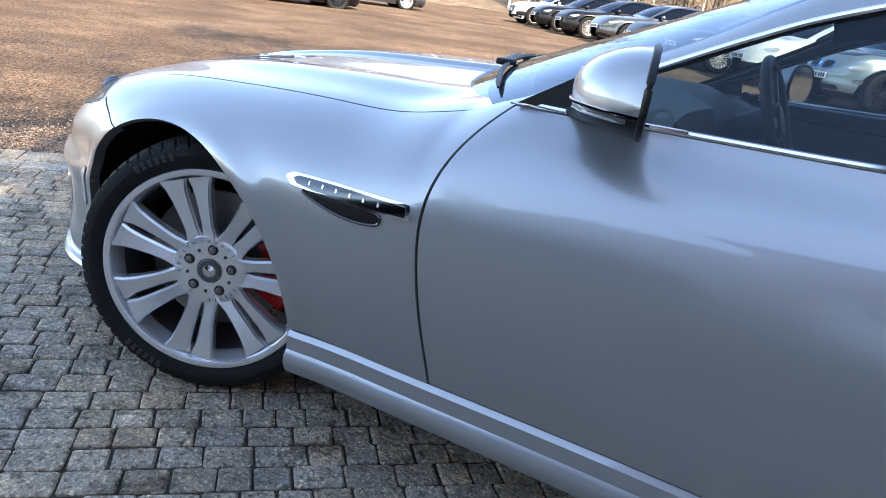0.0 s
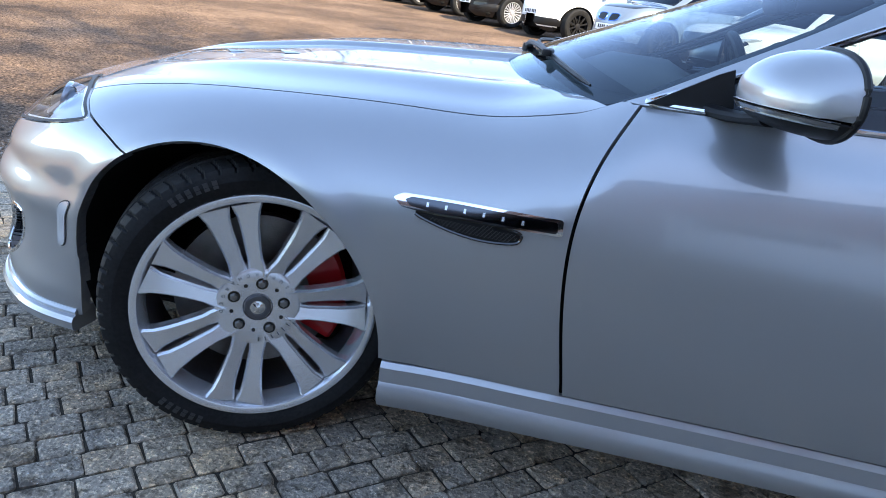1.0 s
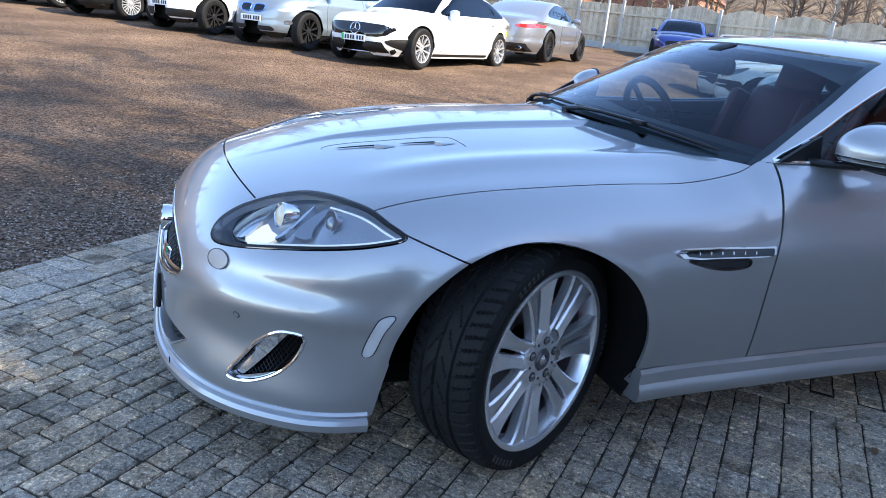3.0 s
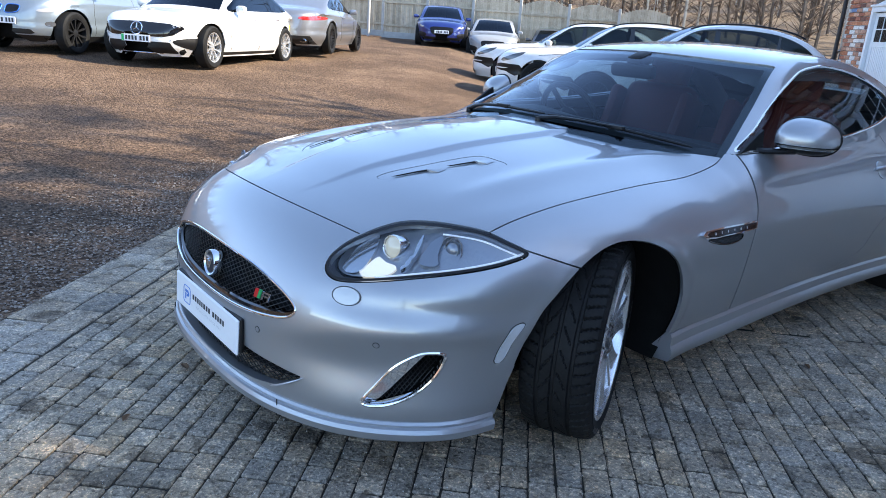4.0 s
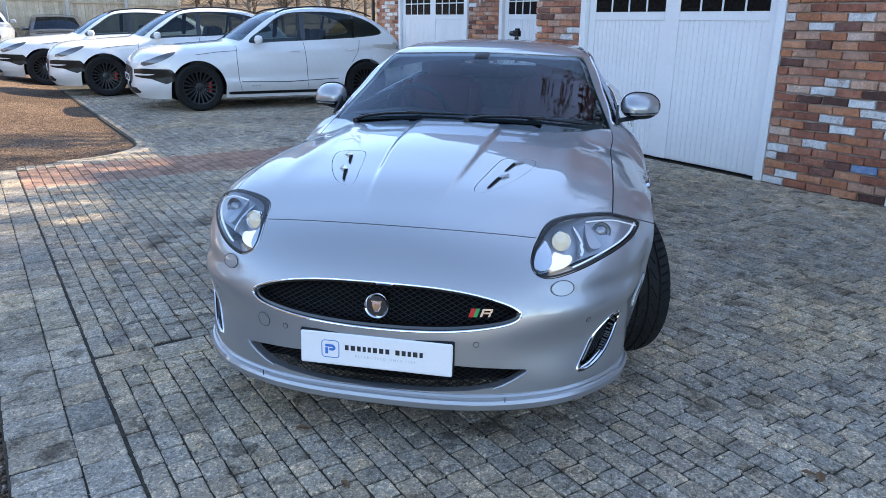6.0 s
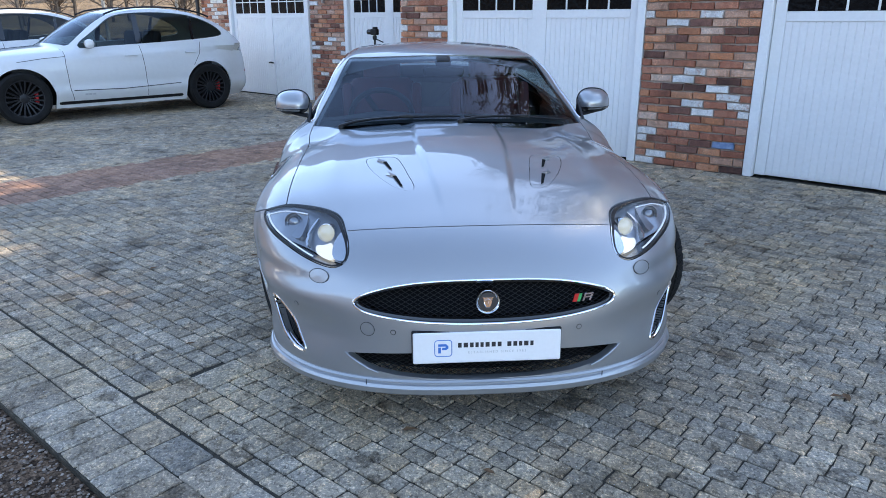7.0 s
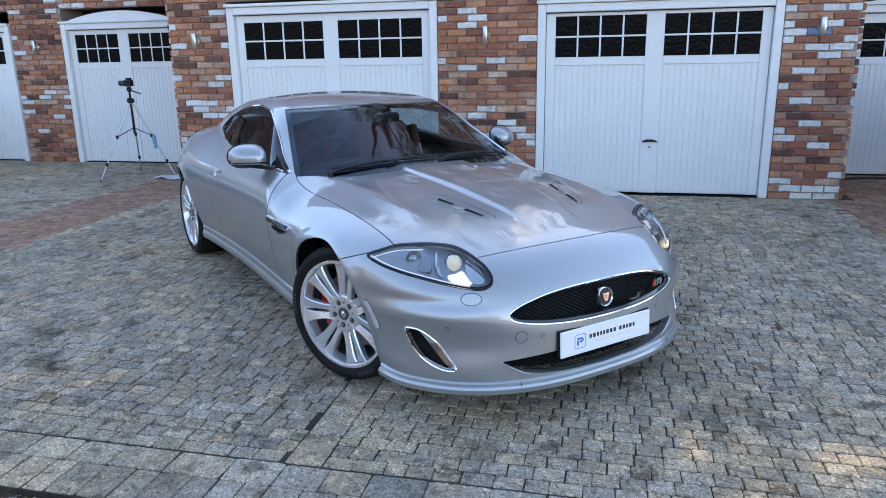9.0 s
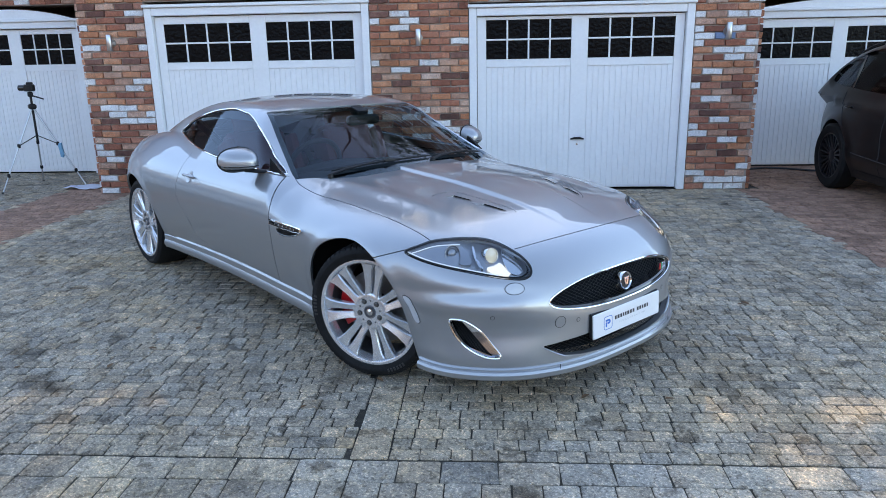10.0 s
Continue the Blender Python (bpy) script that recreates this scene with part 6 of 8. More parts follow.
# dead leaves and crumbs in the joints
LEAF = mat("dead_leaf", (0.16, 0.085, 0.04), 0.8, noise_scale=40, noise_amt=0.3)
for i in range(26):
    s, n = rng.uniform(-2.5, 2.5), rng.uniform(-1.4, 2.8)
    g = Geo()
    L = rng.uniform(0.018, 0.034)
    pts = [(-L, 0, 0.004), (-L * 0.3, L * 0.45, 0.010), (L * 0.5, L * 0.35, 0.007), (L, 0, 0.003), (L * 0.4, -L * 0.4, 0.009), (-L * 0.4, -L * 0.38, 0.005), (0, 0, 0.002)]
    g.add(pts, [(0, 1, 6), (1, 2, 6), (2, 3, 6), (3, 4, 6), (4, 5, 6), (5, 0, 6)])
    tagged(g.ob("dead_leaf", LEAF, at=WALL @ pose(s, n, 0.004, 0, 0, rng.uniform(0, 360))), "curled brown dead leaf on the setts", "leaf", "leaves on the setts")

# ================= garages =================
MORTAR = world_mat("mortar", [(0.0, (0.24, 0.18, 0.15)), (1.0, (0.50, 0.41, 0.35)), (0.5, (0.38, 0.30, 0.25))], 1.0, 12.0, 80.0, 0.9, 0.004, 150.0)
BRICKS = {
    "red": world_mat("brick_red", [(0.0, (0.17, 0.066, 0.046)), (1.0, (0.50, 0.27, 0.195)), (0.5, (0.335, 0.130, 0.086))], 2.0, 22.0, 90.0, 0.85, 0.006, 110.0, 0.6, 0.3, 0.45),
    "orange": world_mat("brick_orange", [(0.0, (0.27, 0.105, 0.060)), (1.0, (0.58, 0.33, 0.225)), (0.5, (0.45, 0.190, 0.105))], 2.0, 22.0, 90.0, 0.85, 0.006, 110.0, 0.6, 0.3, 0.45),
    "dark": world_mat("brick_dark", [(0.0, (0.06, 0.032, 0.028)), (1.0, (0.30, 0.155, 0.120)), (0.5, (0.155, 0.072, 0.058))], 2.0, 22.0, 90.0, 0.8, 0.006, 110.0, 0.6, 0.3, 0.4),
    "pale": world_mat("brick_pale", [(0.0, (0.30, 0.150, 0.105)), (1.0, (0.62, 0.48, 0.41)), (0.5, (0.46, 0.275, 0.205))], 2.0, 22.0, 90.0, 0.85, 0.006, 110.0, 0.6, 0.3, 0.45),
    "white": world_mat("brick_limewashed", [(0.0, (0.34, 0.14, 0.09)), (1.0, (0.76, 0.77, 0.79)), (0.30, (0.62, 0.61, 0.615))], 3.0, 26.0, 60.0, 0.8, 0.006, 110.0, 0.5, 0.3, 0.3),
    "blue": world_mat("brick_blue", [(0.0, (0.10, 0.14, 0.22)), (1.0, (0.35, 0.42, 0.55)), (0.5, (0.16, 0.24, 0.40))], 3.0, 20.0, 60.0, 0.8, 0.004, 130.0, 0.2),
}
KINDS = ["red"] * 36 + ["orange"] * 24 + ["dark"] * 11 + ["pale"] * 18 + ["white"] * 19 + ["blue"] * 1
brick_slots = list(BRICKS)
brick_mesh = {}
for kd, mt in BRICKS.items():
    brick_mesh[kd] = []
    for vr in range(5):
        # worn arrises: the face's corners and mid-edges wander
        u = random.Random(vr * 17 + len(brick_mesh)).uniform
        a, b = 0.1065, 0.0318
        ring = [(-a, -b), (-a * 0.35, -b), (a * 0.4, -b), (a, -b), (a, 0), (a, b), (a * 0.3, b), (-a * 0.4, b), (-a, b), (-a, 0)]
        ring = [(x + u(-0.0045, 0.0045), z + u(-0.0045, 0.0045)) for x, z in ring]
        q = len(ring)
        bvs = [(x, 0.02, z) for x, z in ring] + [(x, -0.013, z) for x, z in ring] + [(x * 0.955, -0.02 + u(-0.002, 0.002), z * 0.86) for x, z in ring]
        bfs = [tuple(range(2 * q, 3 * q))] + [(r0 * q + i, r0 * q + (i + 1) % q, (r0 + 1) * q + (i + 1) % q, (r0 + 1) * q + i) for r0 in (0, 1) for i in range(q)]
        me = bpy.data.meshes.new("brick")
        me.from_pydata(bvs, [], bfs)
        me.materials.append(mt)
        brick_mesh[kd].append(me)


class Bricks:
    """Lays courses of old bricks on a wall face: single ones as parts, the rest joined."""

    def __init__(self):
        self.v, self.f, self.m = [], [], []

    def face(self, parent, s0, s1, z0, z1, n, m, skip=None, single=False, close_ends=True):
        row, z = 0, z0
        while z < z1 - 0.03:
            s = s0 - (0.1125 if row % 2 else 0) + rng.uniform(-0.01, 0.01)
            while s < s1 - 0.02:
                a, b = max(s, s0 + 0.004), min(s + 0.215, s1 - 0.004)
                if b - a > 0.035 and not (skip and skip((a + b) / 2, z + 0.032)):
                    kd = rng.choice(KINDS)
                    dn = rng.uniform(-0.004, 0.004)
                    mm = m @ pose((a + b) / 2, n + 0.012 + dn, z + 0.0325 + rng.uniform(-0.002, 0.002), rng.uniform(-1, 1), 0, rng.uniform(-0.7, 0.7)) @ Matrix.Rotation(radians(rng.uniform(-0.9, 0.9)), 4, "Y") @ Matrix.Diagonal(((b - a) / 0.215, 1, rng.uniform(0.95, 1.02), 1))
                    if single:
                        ob = new("brick", rng.choice(brick_mesh[kd]))
                        ob.parent = parent
                        ob.matrix_local = mm
                    else:
                        k = len(self.v)
                        me = rng.choice(brick_mesh[kd])
                        self.v += [tuple(mm @ v.co) for v in me.vertices]
                        self.f += [tuple(k + i for i in p.vertices) for p in me.polygons]
                        self.m += [brick_slots.index(kd)] * len(me.polygons)
                s += 0.225
            row += 1
            z += 0.0755

    def done(self, parent):
        me = bpy.data.meshes.new("bricks")
        me.from_pydata(self.v, [], self.f)
        for kd in brick_slots:
            me.materials.append(BRICKS[kd])
        me.polygons.foreach_set("material_index", self.m)
        ob = new("bricks", me)
        ob.parent = parent
        ob["kind"] = "stuff"
        ob["label"] = "courses of reclaimed red, dark and limewashed bricks"
        return ob


def wall_box(name, s0, s1, n0, n1, z0, z1, label):
    return tagged(Geo().box(((s0 + s1) / 2, (n0 + n1) / 2, (z0 + z1) / 2), (s1 - s0, n1 - n0, z1 - z0), 0, WALL).ob(name, MORTAR, smooth=0), label, "wall", kind="structure")


NF, NB_ = 4.42, 6.10
EAVES = 3.75
BL = "reclaimed mixed red brick wall with limewashed bricks"
w_bc = wall_box("wall_1", -1.26, -0.15, NF + 0.015, 6.6, -0.1, EAVES, BL)
w_cd = wall_box("wall_2", 2.32, 3.02, NF + 0.015, 6.6, -0.1, EAVES, BL)
w_ab = wall_box("wall_3", -4.62, -3.84, NF + 0.015, 6.6, -0.1, EAVES, BL)
w_za = wall_box("wall_4", -8.50, -7.56, NB_ + 0.015, 6.6, -0.1, 3.0, BL)
w_zz = wall_box("wall_5", -12.0, -11.0, NB_ + 0.015, 6.6, -0.1, 3.0, BL)
w_b = wall_box("wall_6", -3.84, -1.26, NF + 0.015, 6.6, 2.19, EAVES, BL)
w_c = wall_box("wall_7", -0.15, 2.32, NF + 0.015, 6.6, 2.10, EAVES, BL)
w_a = wall_box("wall_8", -7.56, -5.5, NB_ + 0.015, 6.6, 2.32, 3.0, BL)
w_z = wall_box("wall_9", -11.0, -8.50, NB_ + 0.015, 6.6, 2.32, 3.0, BL)
w_d = wall_box("wall_10", 3.35, 6.0, NB_ + 0.015, 6.6, 2.20, 3.0, BL)
w_e = wall_box("wall_11", 6.0, 11.0, NB_ + 0.015, 6.6, -0.1, 3.0, BL)
w_f = wall_box("wall_12", 3.02, 3.35, NB_ + 0.015, 6.6, -0.1, 3.0, BL)
w_g = wall_box("wall_13", -5.5, -4.62, NB_ + 0.015, 6.6, -0.1, 3.0, BL)
w_back = wall_box("wall_14", -12.0, 11.0, 9.6, 9.9, -0.1, 3.0, BL)
w_end1 = wall_box("wall_15", -12.0, -11.7, 6.6, 9.6, -0.1, 3.0, BL)
w_end2 = wall_box("wall_16", 10.7, 11.0, 6.6, 9.6, -0.1, 3.0, BL)
bk = Bricks()
bk.face(w_bc, -1.26, -0.15, 0.0, EAVES, NF, WALL, single=True)
bk.face(w_cd, 2.32, 3.02, 0.0, EAVES, NF, WALL)
bk.face(w_ab, -4.62, -3.84, 0.0, EAVES, NF, WALL)
bk.face(w_za, -8.50, -7.56, 0.0, 3.0, NB_, WALL)
bk.face(w_zz, -12.0, -11.0, 0.0, 3.0, NB_, WALL)
bk.face(w_b, -3.84, -1.26, 2.20, EAVES, NF, WALL)
bk.face(w_c, -0.15, 2.32, 2.11, EAVES, NF, WALL)
bk.face(w_a, -7.56, -5.5, 2.33, 3.0, NB_, WALL)
bk.face(w_z, -11.0, -8.50, 2.33, 3.0, NB_, WALL)
bk.face(w_d, 3.35, 6.0, 2.21, 3.0, NB_, WALL)
bk.face(w_e, 6.0, 9.0, 0.0, 3.0, NB_, WALL)
bk.face(w_g, -5.5, -4.62, 0.0, 3.0, NB_, WALL)
# returns of the projecting block
bk.face(w_cd, NF, NB_, 0.0, EAVES, -0.012, WALL @ pose(3.02 + 0.014, 0, 0, 0, 0, 90))
bk.face(w_ab, NF, NB_, 0.0, EAVES, 0.0, WALL @ pose(-4.62 + 0.010, 0, 0, 0, 0, 90))
bk.done(w_cd)

TILE = world_mat("roof_tile", [(0.0, (0.06, 0.035, 0.028)), (1.0, (0.22, 0.11, 0.08)), (0.5, (0.13, 0.065, 0.048))], 1.0, 10.0, 60.0, 0.85, 0.004, 100.0)


def roof(name, s0, s1, n0, n1, z0, z1, nr):
    """A pitched roof with rows of tiles, eaves to ridge and down the far side."""
    g = Geo()
    rows = 22
    for i in range(rows):
        for side in (0, 1):
            a, b = i / rows, (i + 1.15) / rows
            if side == 0:
                na, nb2 = n0 + (nr - n0) * a, n0 + (nr - n0) * b
            else:
                na, nb2 = n1 + (nr - n1) * a, n1 + (nr - n1) * b
            za, zb = z0 + (z1 - z0) * a, z0 + (z1 - z0) * b
            g.add([(s0, na, za + 0.05), (s1, na, za + 0.05), (s1, nb2, zb + 0.015), (s0, nb2, zb + 0.015), (s0, na, za), (s1, na, za)], [(0, 1, 2, 3), (0, 1, 5, 4)], WALL)
    g.add([(s0, n0, z0), (s0, n1, z0), (s0, nr, z1), (s1, n0, z0), (s1, n1, z0), (s1, nr, z1)], [(0, 1, 2), (3, 5, 4)], WALL)
    return tagged(g.ob(name, TILE, smooth=0), "dark red tiled pitched roof over the garages", "roof", kind="structure")


roof("roof_1", -12.3, 11.3, 5.85, 10.1, 2.95, 6.0, 7.9)
roof("roof_2", -4.85, 3.25, 4.15, 9.0, 3.72, 6.2, 7.4)
GUT = mat("gutter_black", (0.02, 0.02, 0.022), 0.4)
tagged(Geo().sweep([WALL @ Vector((-4.85, 4.12, 3.70)), WALL @ Vector((3.25, 4.12, 3.70))], 0.055, 10).ob("gutter", GUT), "black half-round rain gutter under the eaves", "gutter", kind="structure")
tagged(Geo().sweep([WALL @ Vector((-12.0, 6.0, 0.0)), WALL @ Vector((-12.0, 6.0, 2.9))], 0.038, 10).ob("downpipe", GUT), "black round downpipe at the building's corner", "downpipe", kind="structure")

DOORW = mat("door_white", (0.80, 0.80, 0.80), 0.38, noise_scale=3, noise_amt=0.04, bump=0.0006, bump_scale=40, rough_var=0.06)
FRAMEW = mat("frame_white", (0.80, 0.80, 0.80), 0.45, noise_scale=4, noise_amt=0.05)
PANE = mat("obscure_pane", (0.003, 0.003, 0.0035), 0.08, spec=0.09, noise_scale=20, noise_amt=0.3, bump=0.010, bump_scale=28)


def garage_door(label, s0, s1, top, nface, leafs, win_z, handle=None, arch_h=0.0):
    """An up-and-over door in its frame: ribbed panels below, two rows of panes above."""
    d = thing("garage_door", label, "garage door", WALL @ pose(s0, nface, 0), "garage doors")
    W = s1 - s0
    fw = 0.085
    for nm, c, sz in (("frame_post", (fw / 2, 0.02, top / 2), (fw, 0.09, top)), ("frame_post", (W - fw / 2, 0.02, top / 2), (fw, 0.09, top)), ("frame_head", (W / 2, 0.02, top - fw / 2), (W - 2 * fw - 0.004, 0.088, fw))):
        Geo().box(c, sz, 0.006).ob(nm, FRAMEW, d, smooth=30)
    Geo().box((W / 2, 0.005, top + 0.02), (W + 0.02, 0.12, 0.035), 0.006).ob("frame_drip", FRAMEW, d, smooth=30)
    if arch_h:
        pts = [(0, top)] + [(W * i / 16, top + arch_h * (1 - (2 * i / 16 - 1) ** 2)) for i in range(17)] + [(W, top)]
        Geo().prism([(x, z) for x, z in pts], -0.03, 0.05, Matrix(((1, 0, 0, 0), (0, 0, -1, 0.03), (0, 1, 0, 0), (0, 0, 0, 1)))).ob("arch_panel", FRAMEW, d, "white segmental panel over the door", smooth=30)
    l0, l1 = fw + 0.006, W - fw - 0.006
    ltop = top - fw - 0.01
    Geo().box(((l0 + l1) / 2, 0.062, (0.02 + ltop) / 2), (l1 - l0, 0.02, ltop - 0.02), 0.003).ob("door_leaf", DOORW, d, smooth=30)
    wz0, wz1 = win_z
    half = (l1 - l0) / 2
    rail, mid = 0.098, 0.185
    bays = ((l0 + rail, l0 + half - mid / 2), (l0 + half + mid / 2, l1 - rail))
    g = Geo()
    for x0, x1 in ((l0, l0 + rail), (l0 + half - mid / 2, l0 + half + mid / 2), (l1 - rail, l1)):
        g.box(((x0 + x1) / 2, 0.046, (0.02 + ltop) / 2), (x1 - x0, 0.02, ltop - 0.02), 0.003)
    for z0, z1 in ((wz1, ltop), (wz0 - 0.085, wz0)):
        for q in (0, 1):
            a, b = bays[q]
            g.box(((a + b) / 2, 0.0465, (z0 + z1) / 2), (b - a - 0.002, 0.019, z1 - z0), 0.003)
    g.ob("stiles_and_rails", DOORW, d, smooth=30)
    for q in (0, 1):
        a, b = bays[q]
        # ribs
        zb, zt = 0.035, wz0 - 0.085
        n = int((b - a) / 0.061)
        vs, fs = [], []
        for i in range(n):
            x0 = a + (b - a) * i / n
            w = (b - a) / n
            prof = [(x0, 0.060), (x0 + 0.0055, 0.0455), (x0 + w - 0.0055, 0.0455), (x0 + w, 0.060)]
            k = len(vs)
            vs += [(x, y, zb) for x, y in prof] + [(x, y, zt) for x, y in prof]
            fs += [(k + j, k + j + 1, k + j + 5, k + j + 4) for j in range(3)]
        mesh_ob("ribbed_panel", vs, fs, DOORW, d, "white vertically ribbed panel", 0)
        # panes and glazing bars
        cols, rows = 4, 2
        for i in range(cols):
            for j in range(rows):
                px0, px1 = a + (b - a) * i / cols + 0.007, a + (b - a) * (i + 1) / cols - 0.007
                pz0, pz1 = wz0 + (wz1 - wz0) * j / rows + 0.007, wz0 + (wz1 - wz0) * (j + 1) / rows - 0.007
                Geo().box(((px0 + px1) / 2, 0.047, (pz0 + pz1) / 2), (px1 - px0 + 0.01, 0.006, pz1 - pz0 + 0.01), 0).ob("pane", PANE, d, smooth=0)
        for i in range(1, cols):
            x = a + (b - a) * i / cols
            Geo().box((x, 0.039, (wz0 + wz1) / 2), (0.019, 0.014, wz1 - wz0 - 0.002), 0.004).ob("glazing_bar", FRAMEW, d, smooth=30)
        Geo().box(((a + b) / 2, 0.0385, (wz0 + wz1) / 2), (b - a - 0.002, 0.013, 0.019), 0.004).ob("glazing_bar", FRAMEW, d, smooth=30)
    if handle:
        hx = l0 + half
        Geo().sweep([(hx - 0.075, 0.028, handle), (hx - 0.03, 0.012, handle + 0.012), (hx + 0.03, 0.012, handle + 0.012), (hx + 0.075, 0.028, handle)], [0.010, 0.017, 0.017, 0.010], 8, flat=0.8).ob("handle", BLACK, d, "black handle")
        Geo().lathe([(0, 0.006), (0.011, 0.005), (0.012, 0)], 16, Matrix(((1, 0, 0, hx), (0, 0, -1, 0.036), (0, 1, 0, handle - 0.06), (0, 0, 0, 1)))).ob("lock", CHROME, d, "small lock barrel")
    return d


FL = "white up-and-over garage door with dark obscure panes"
garage_door(FL, -3.835, -1.265, 2.12, NF + 0.01, 2, (1.52, 1.945), None)
garage_door(FL, -0.145, 2.315, 2.04, NF + 0.01, 2, (1.487, 1.912), 0.585)
garage_door("white arch-topped garage door with dark obscure panes", -7.555, -5.505, 2.10, NB_ - 0.02, 2, (1.53, 1.94), None, 0.17)
garage_door("white arch-topped garage door with black side handle", -10.995, -8.505, 2.10, NB_ - 0.02, 2, (1.53, 1.94), 0.62, 0.17)
garage_door("white arch-topped garage door with dark obscure panes", 3.355, 5.95, 2.02, NB_ - 0.02, 2, (1.43, 1.82), None, 0.14)

STEEL = mat("brushed_steel", (0.50, 0.50, 0.51), 0.28, 1.0, noise_scale=30, noise_amt=0.08)
for s, n, z in ((-0.705, NF, 1.74), (2.665, NF, 1.74), (-4.24, NF, 1.75), (-8.03, NB_, 1.78)):
    wl = thing("wall_light", "brushed steel cylinder wall light on brick", "wall light", WALL @ pose(s, n - 0.012, z), "garage wall lights")
    Geo().lathe([(0.0, -0.09), (0.030, -0.09), (0.032, -0.086), (0.032, 0.086), (0.030, 0.09), (0.0, 0.09)], 24, pose(0, -0.075, 0)).ob("cylinder", STEEL, wl)
    Geo().box((0, -0.025, 0), (0.03, 0.05, 0.04), 0.004).ob("bracket", STEEL, wl)
    Geo().lathe([(0, 0), (0.042, 0), (0.042, 0.012), (0, 0.012)], 24, pose(0, 0, 0, 90, 0, 0)).ob("back_plate", STEEL, wl)

# a black hose lying along the foot of the far door
hose = [WALL @ Vector((3.05 + 0.02 * i * 3, 5.92 - 0.10 * math.sin(i * 0.35) - 0.012 * i, 0.016)) for i in range(26)]
tagged(Geo().sweep(hose, 0.013, 8).ob("hose", GUT), "black rubber hose lying along the garage door", "hose")
# black handrail beyond the garages' end
hr = thing("handrail", "black painted iron handrail by steps", "handrail", WALL @ pose(-12.4, 6.3, 0))
rail_pts = [(-1.6, 0, 0.55), (-0.2, 0, 1.35), (0.15, 0, 1.35)]
Geo().sweep(rail_pts, 0.022, 8).ob("top_rail", GUT, hr)
Geo().sweep([(x, y, z - 0.75) if z > 0.9 else (x, y, max(z - 0.5, 0.05)) for x, y, z in rail_pts], 0.014, 8).ob("bottom_rail", GUT, hr)
for i in range(13):
    x = -1.55 + i * 0.13
    zt = 0.55 + 0.8 * min(max((x + 1.6) / 1.4, 0), 1)
    Geo().sweep([(x, 0, -0.02), (x, 0, zt)], 0.010 if i % 6 else 0.02, 6).ob("baluster", GUT, hr)

# --- tripod with a video camera ---
tp = thing("tripod", "black and silver tripod carrying a camera by the garage", "tripod")
foot = [Vector((-7.32, -1.03, 0)), Vector((-8.06, -0.40, 0)), Vector((-7.18, -0.10, 0))]
cen = sum(foot, Vector()) / 3
top_ = cen + Vector((0, 0, 1.02))
mid = cen + Vector((0, 0, 0.66))
TSIL = mat("tripod_silver", (0.55, 0.55, 0.56), 0.35, 0.9)
for f in foot:
    kn = top_.lerp(f, 0.46)
    lo = top_.lerp(f, 0.80)
    Geo().sweep([top_, kn], 0.013, 8).ob("upper_leg", TSIL, tp, "silver upper leg")
    Geo().sweep([kn, lo], 0.010, 8).ob("lower_leg", TSIL, tp, "silver lower leg")
    Geo().sweep([lo, f], 0.008, 8).ob("foot_tube", TSIL, tp)
    for q in (kn, lo):
        Geo().box(q, (0.034, 0.034, 0.05), 0.008).ob("leg_clamp", BLACK, tp, "black clamp")
    Geo().sweep([mid, kn], 0.006, 6).ob("brace", BLACK, tp)
    Geo().lathe([(0, 0.02), (0.012, 0.018), (0.014, 0.0), (0, 0)], 12, pose(*f)).ob("rubber_foot", BLACK, tp)
Geo().sweep([mid - Vector((0, 0, 0.08)), top_ + Vector((0, 0, 0.12))], 0.014, 10).ob("centre_column", BLACK, tp)
Geo().box(top_, (0.09, 0.09, 0.07), 0.02).ob("collar", BLACK, tp)
Geo().box(top_ + Vector((0, 0, 0.15)), (0.06, 0.06, 0.07), 0.015).ob("pan_head", BLACK, tp)
Geo().sweep([top_ + Vector((0, 0, 0.14)), top_ + Vector((0.10, 0.12, 0.09))], 0.009, 8).ob("pan_handle", BLACK, tp)
vc = thing("video_camera", "black video camera mounted on the tripod", "camera", Matrix.Translation(top_ + Vector((0, 0, 0.23))) @ pose(0, 0, 0, 0, 0, 225))
Geo().box((0, 0, 0), (0.12, 0.075, 0.085), 0.012).ob("camera_body", BLACK, vc)
Geo().lathe([(0, 0.0), (0.034, 0.0), (0.036, 0.01), (0.036, 0.08), (0.030, 0.085), (0, 0.07)], 24, pose(0.05, 0, 0, 0, 90, 0)).ob("camera_lens", GLOSSBLACK, vc, "black lens barrel")
Geo().box((-0.01, 0, 0.055), (0.07, 0.05, 0.03), 0.008).ob("viewfinder", BLACK, vc)
cl = [(0.0, 0.0), (0.05, 0.01), (0.055, -0.06), (0.07, -0.14), (0.045, -0.18), (0.02, -0.17), (0.012, -0.09)]
kn = top_.lerp(foot[2], 0.46)
g = Geo().prism(cl, -0.012, 0.012, Matrix.Translation(kn) @ pose(0, 0, 0, 90, 0, 45), inset=0.006)
tagged(g.ob("cleaning_cloth", mat("cloth_blue", (0.16, 0.36, 0.52), 0.9, noise_scale=25, noise_amt=0.2, bump=0.004, bump_scale=40)), "pale blue cloth hanging from the tripod brace", "cloth")
vs, fs = [], []
for i in range(9):
    for j in range(7):
        u, v = i / 8 - 0.5, j / 6 - 0.5
        vs.append((u * 0.42, v * 0.30, 0.008 + 0.05 * max(0, noise.noise(Vector((u * 3.1, v * 4.2, 0.3)))) + 0.02 * (u + v) ** 2))
fs = [tuple(f) for f in grid_faces(9, 7).tolist()]
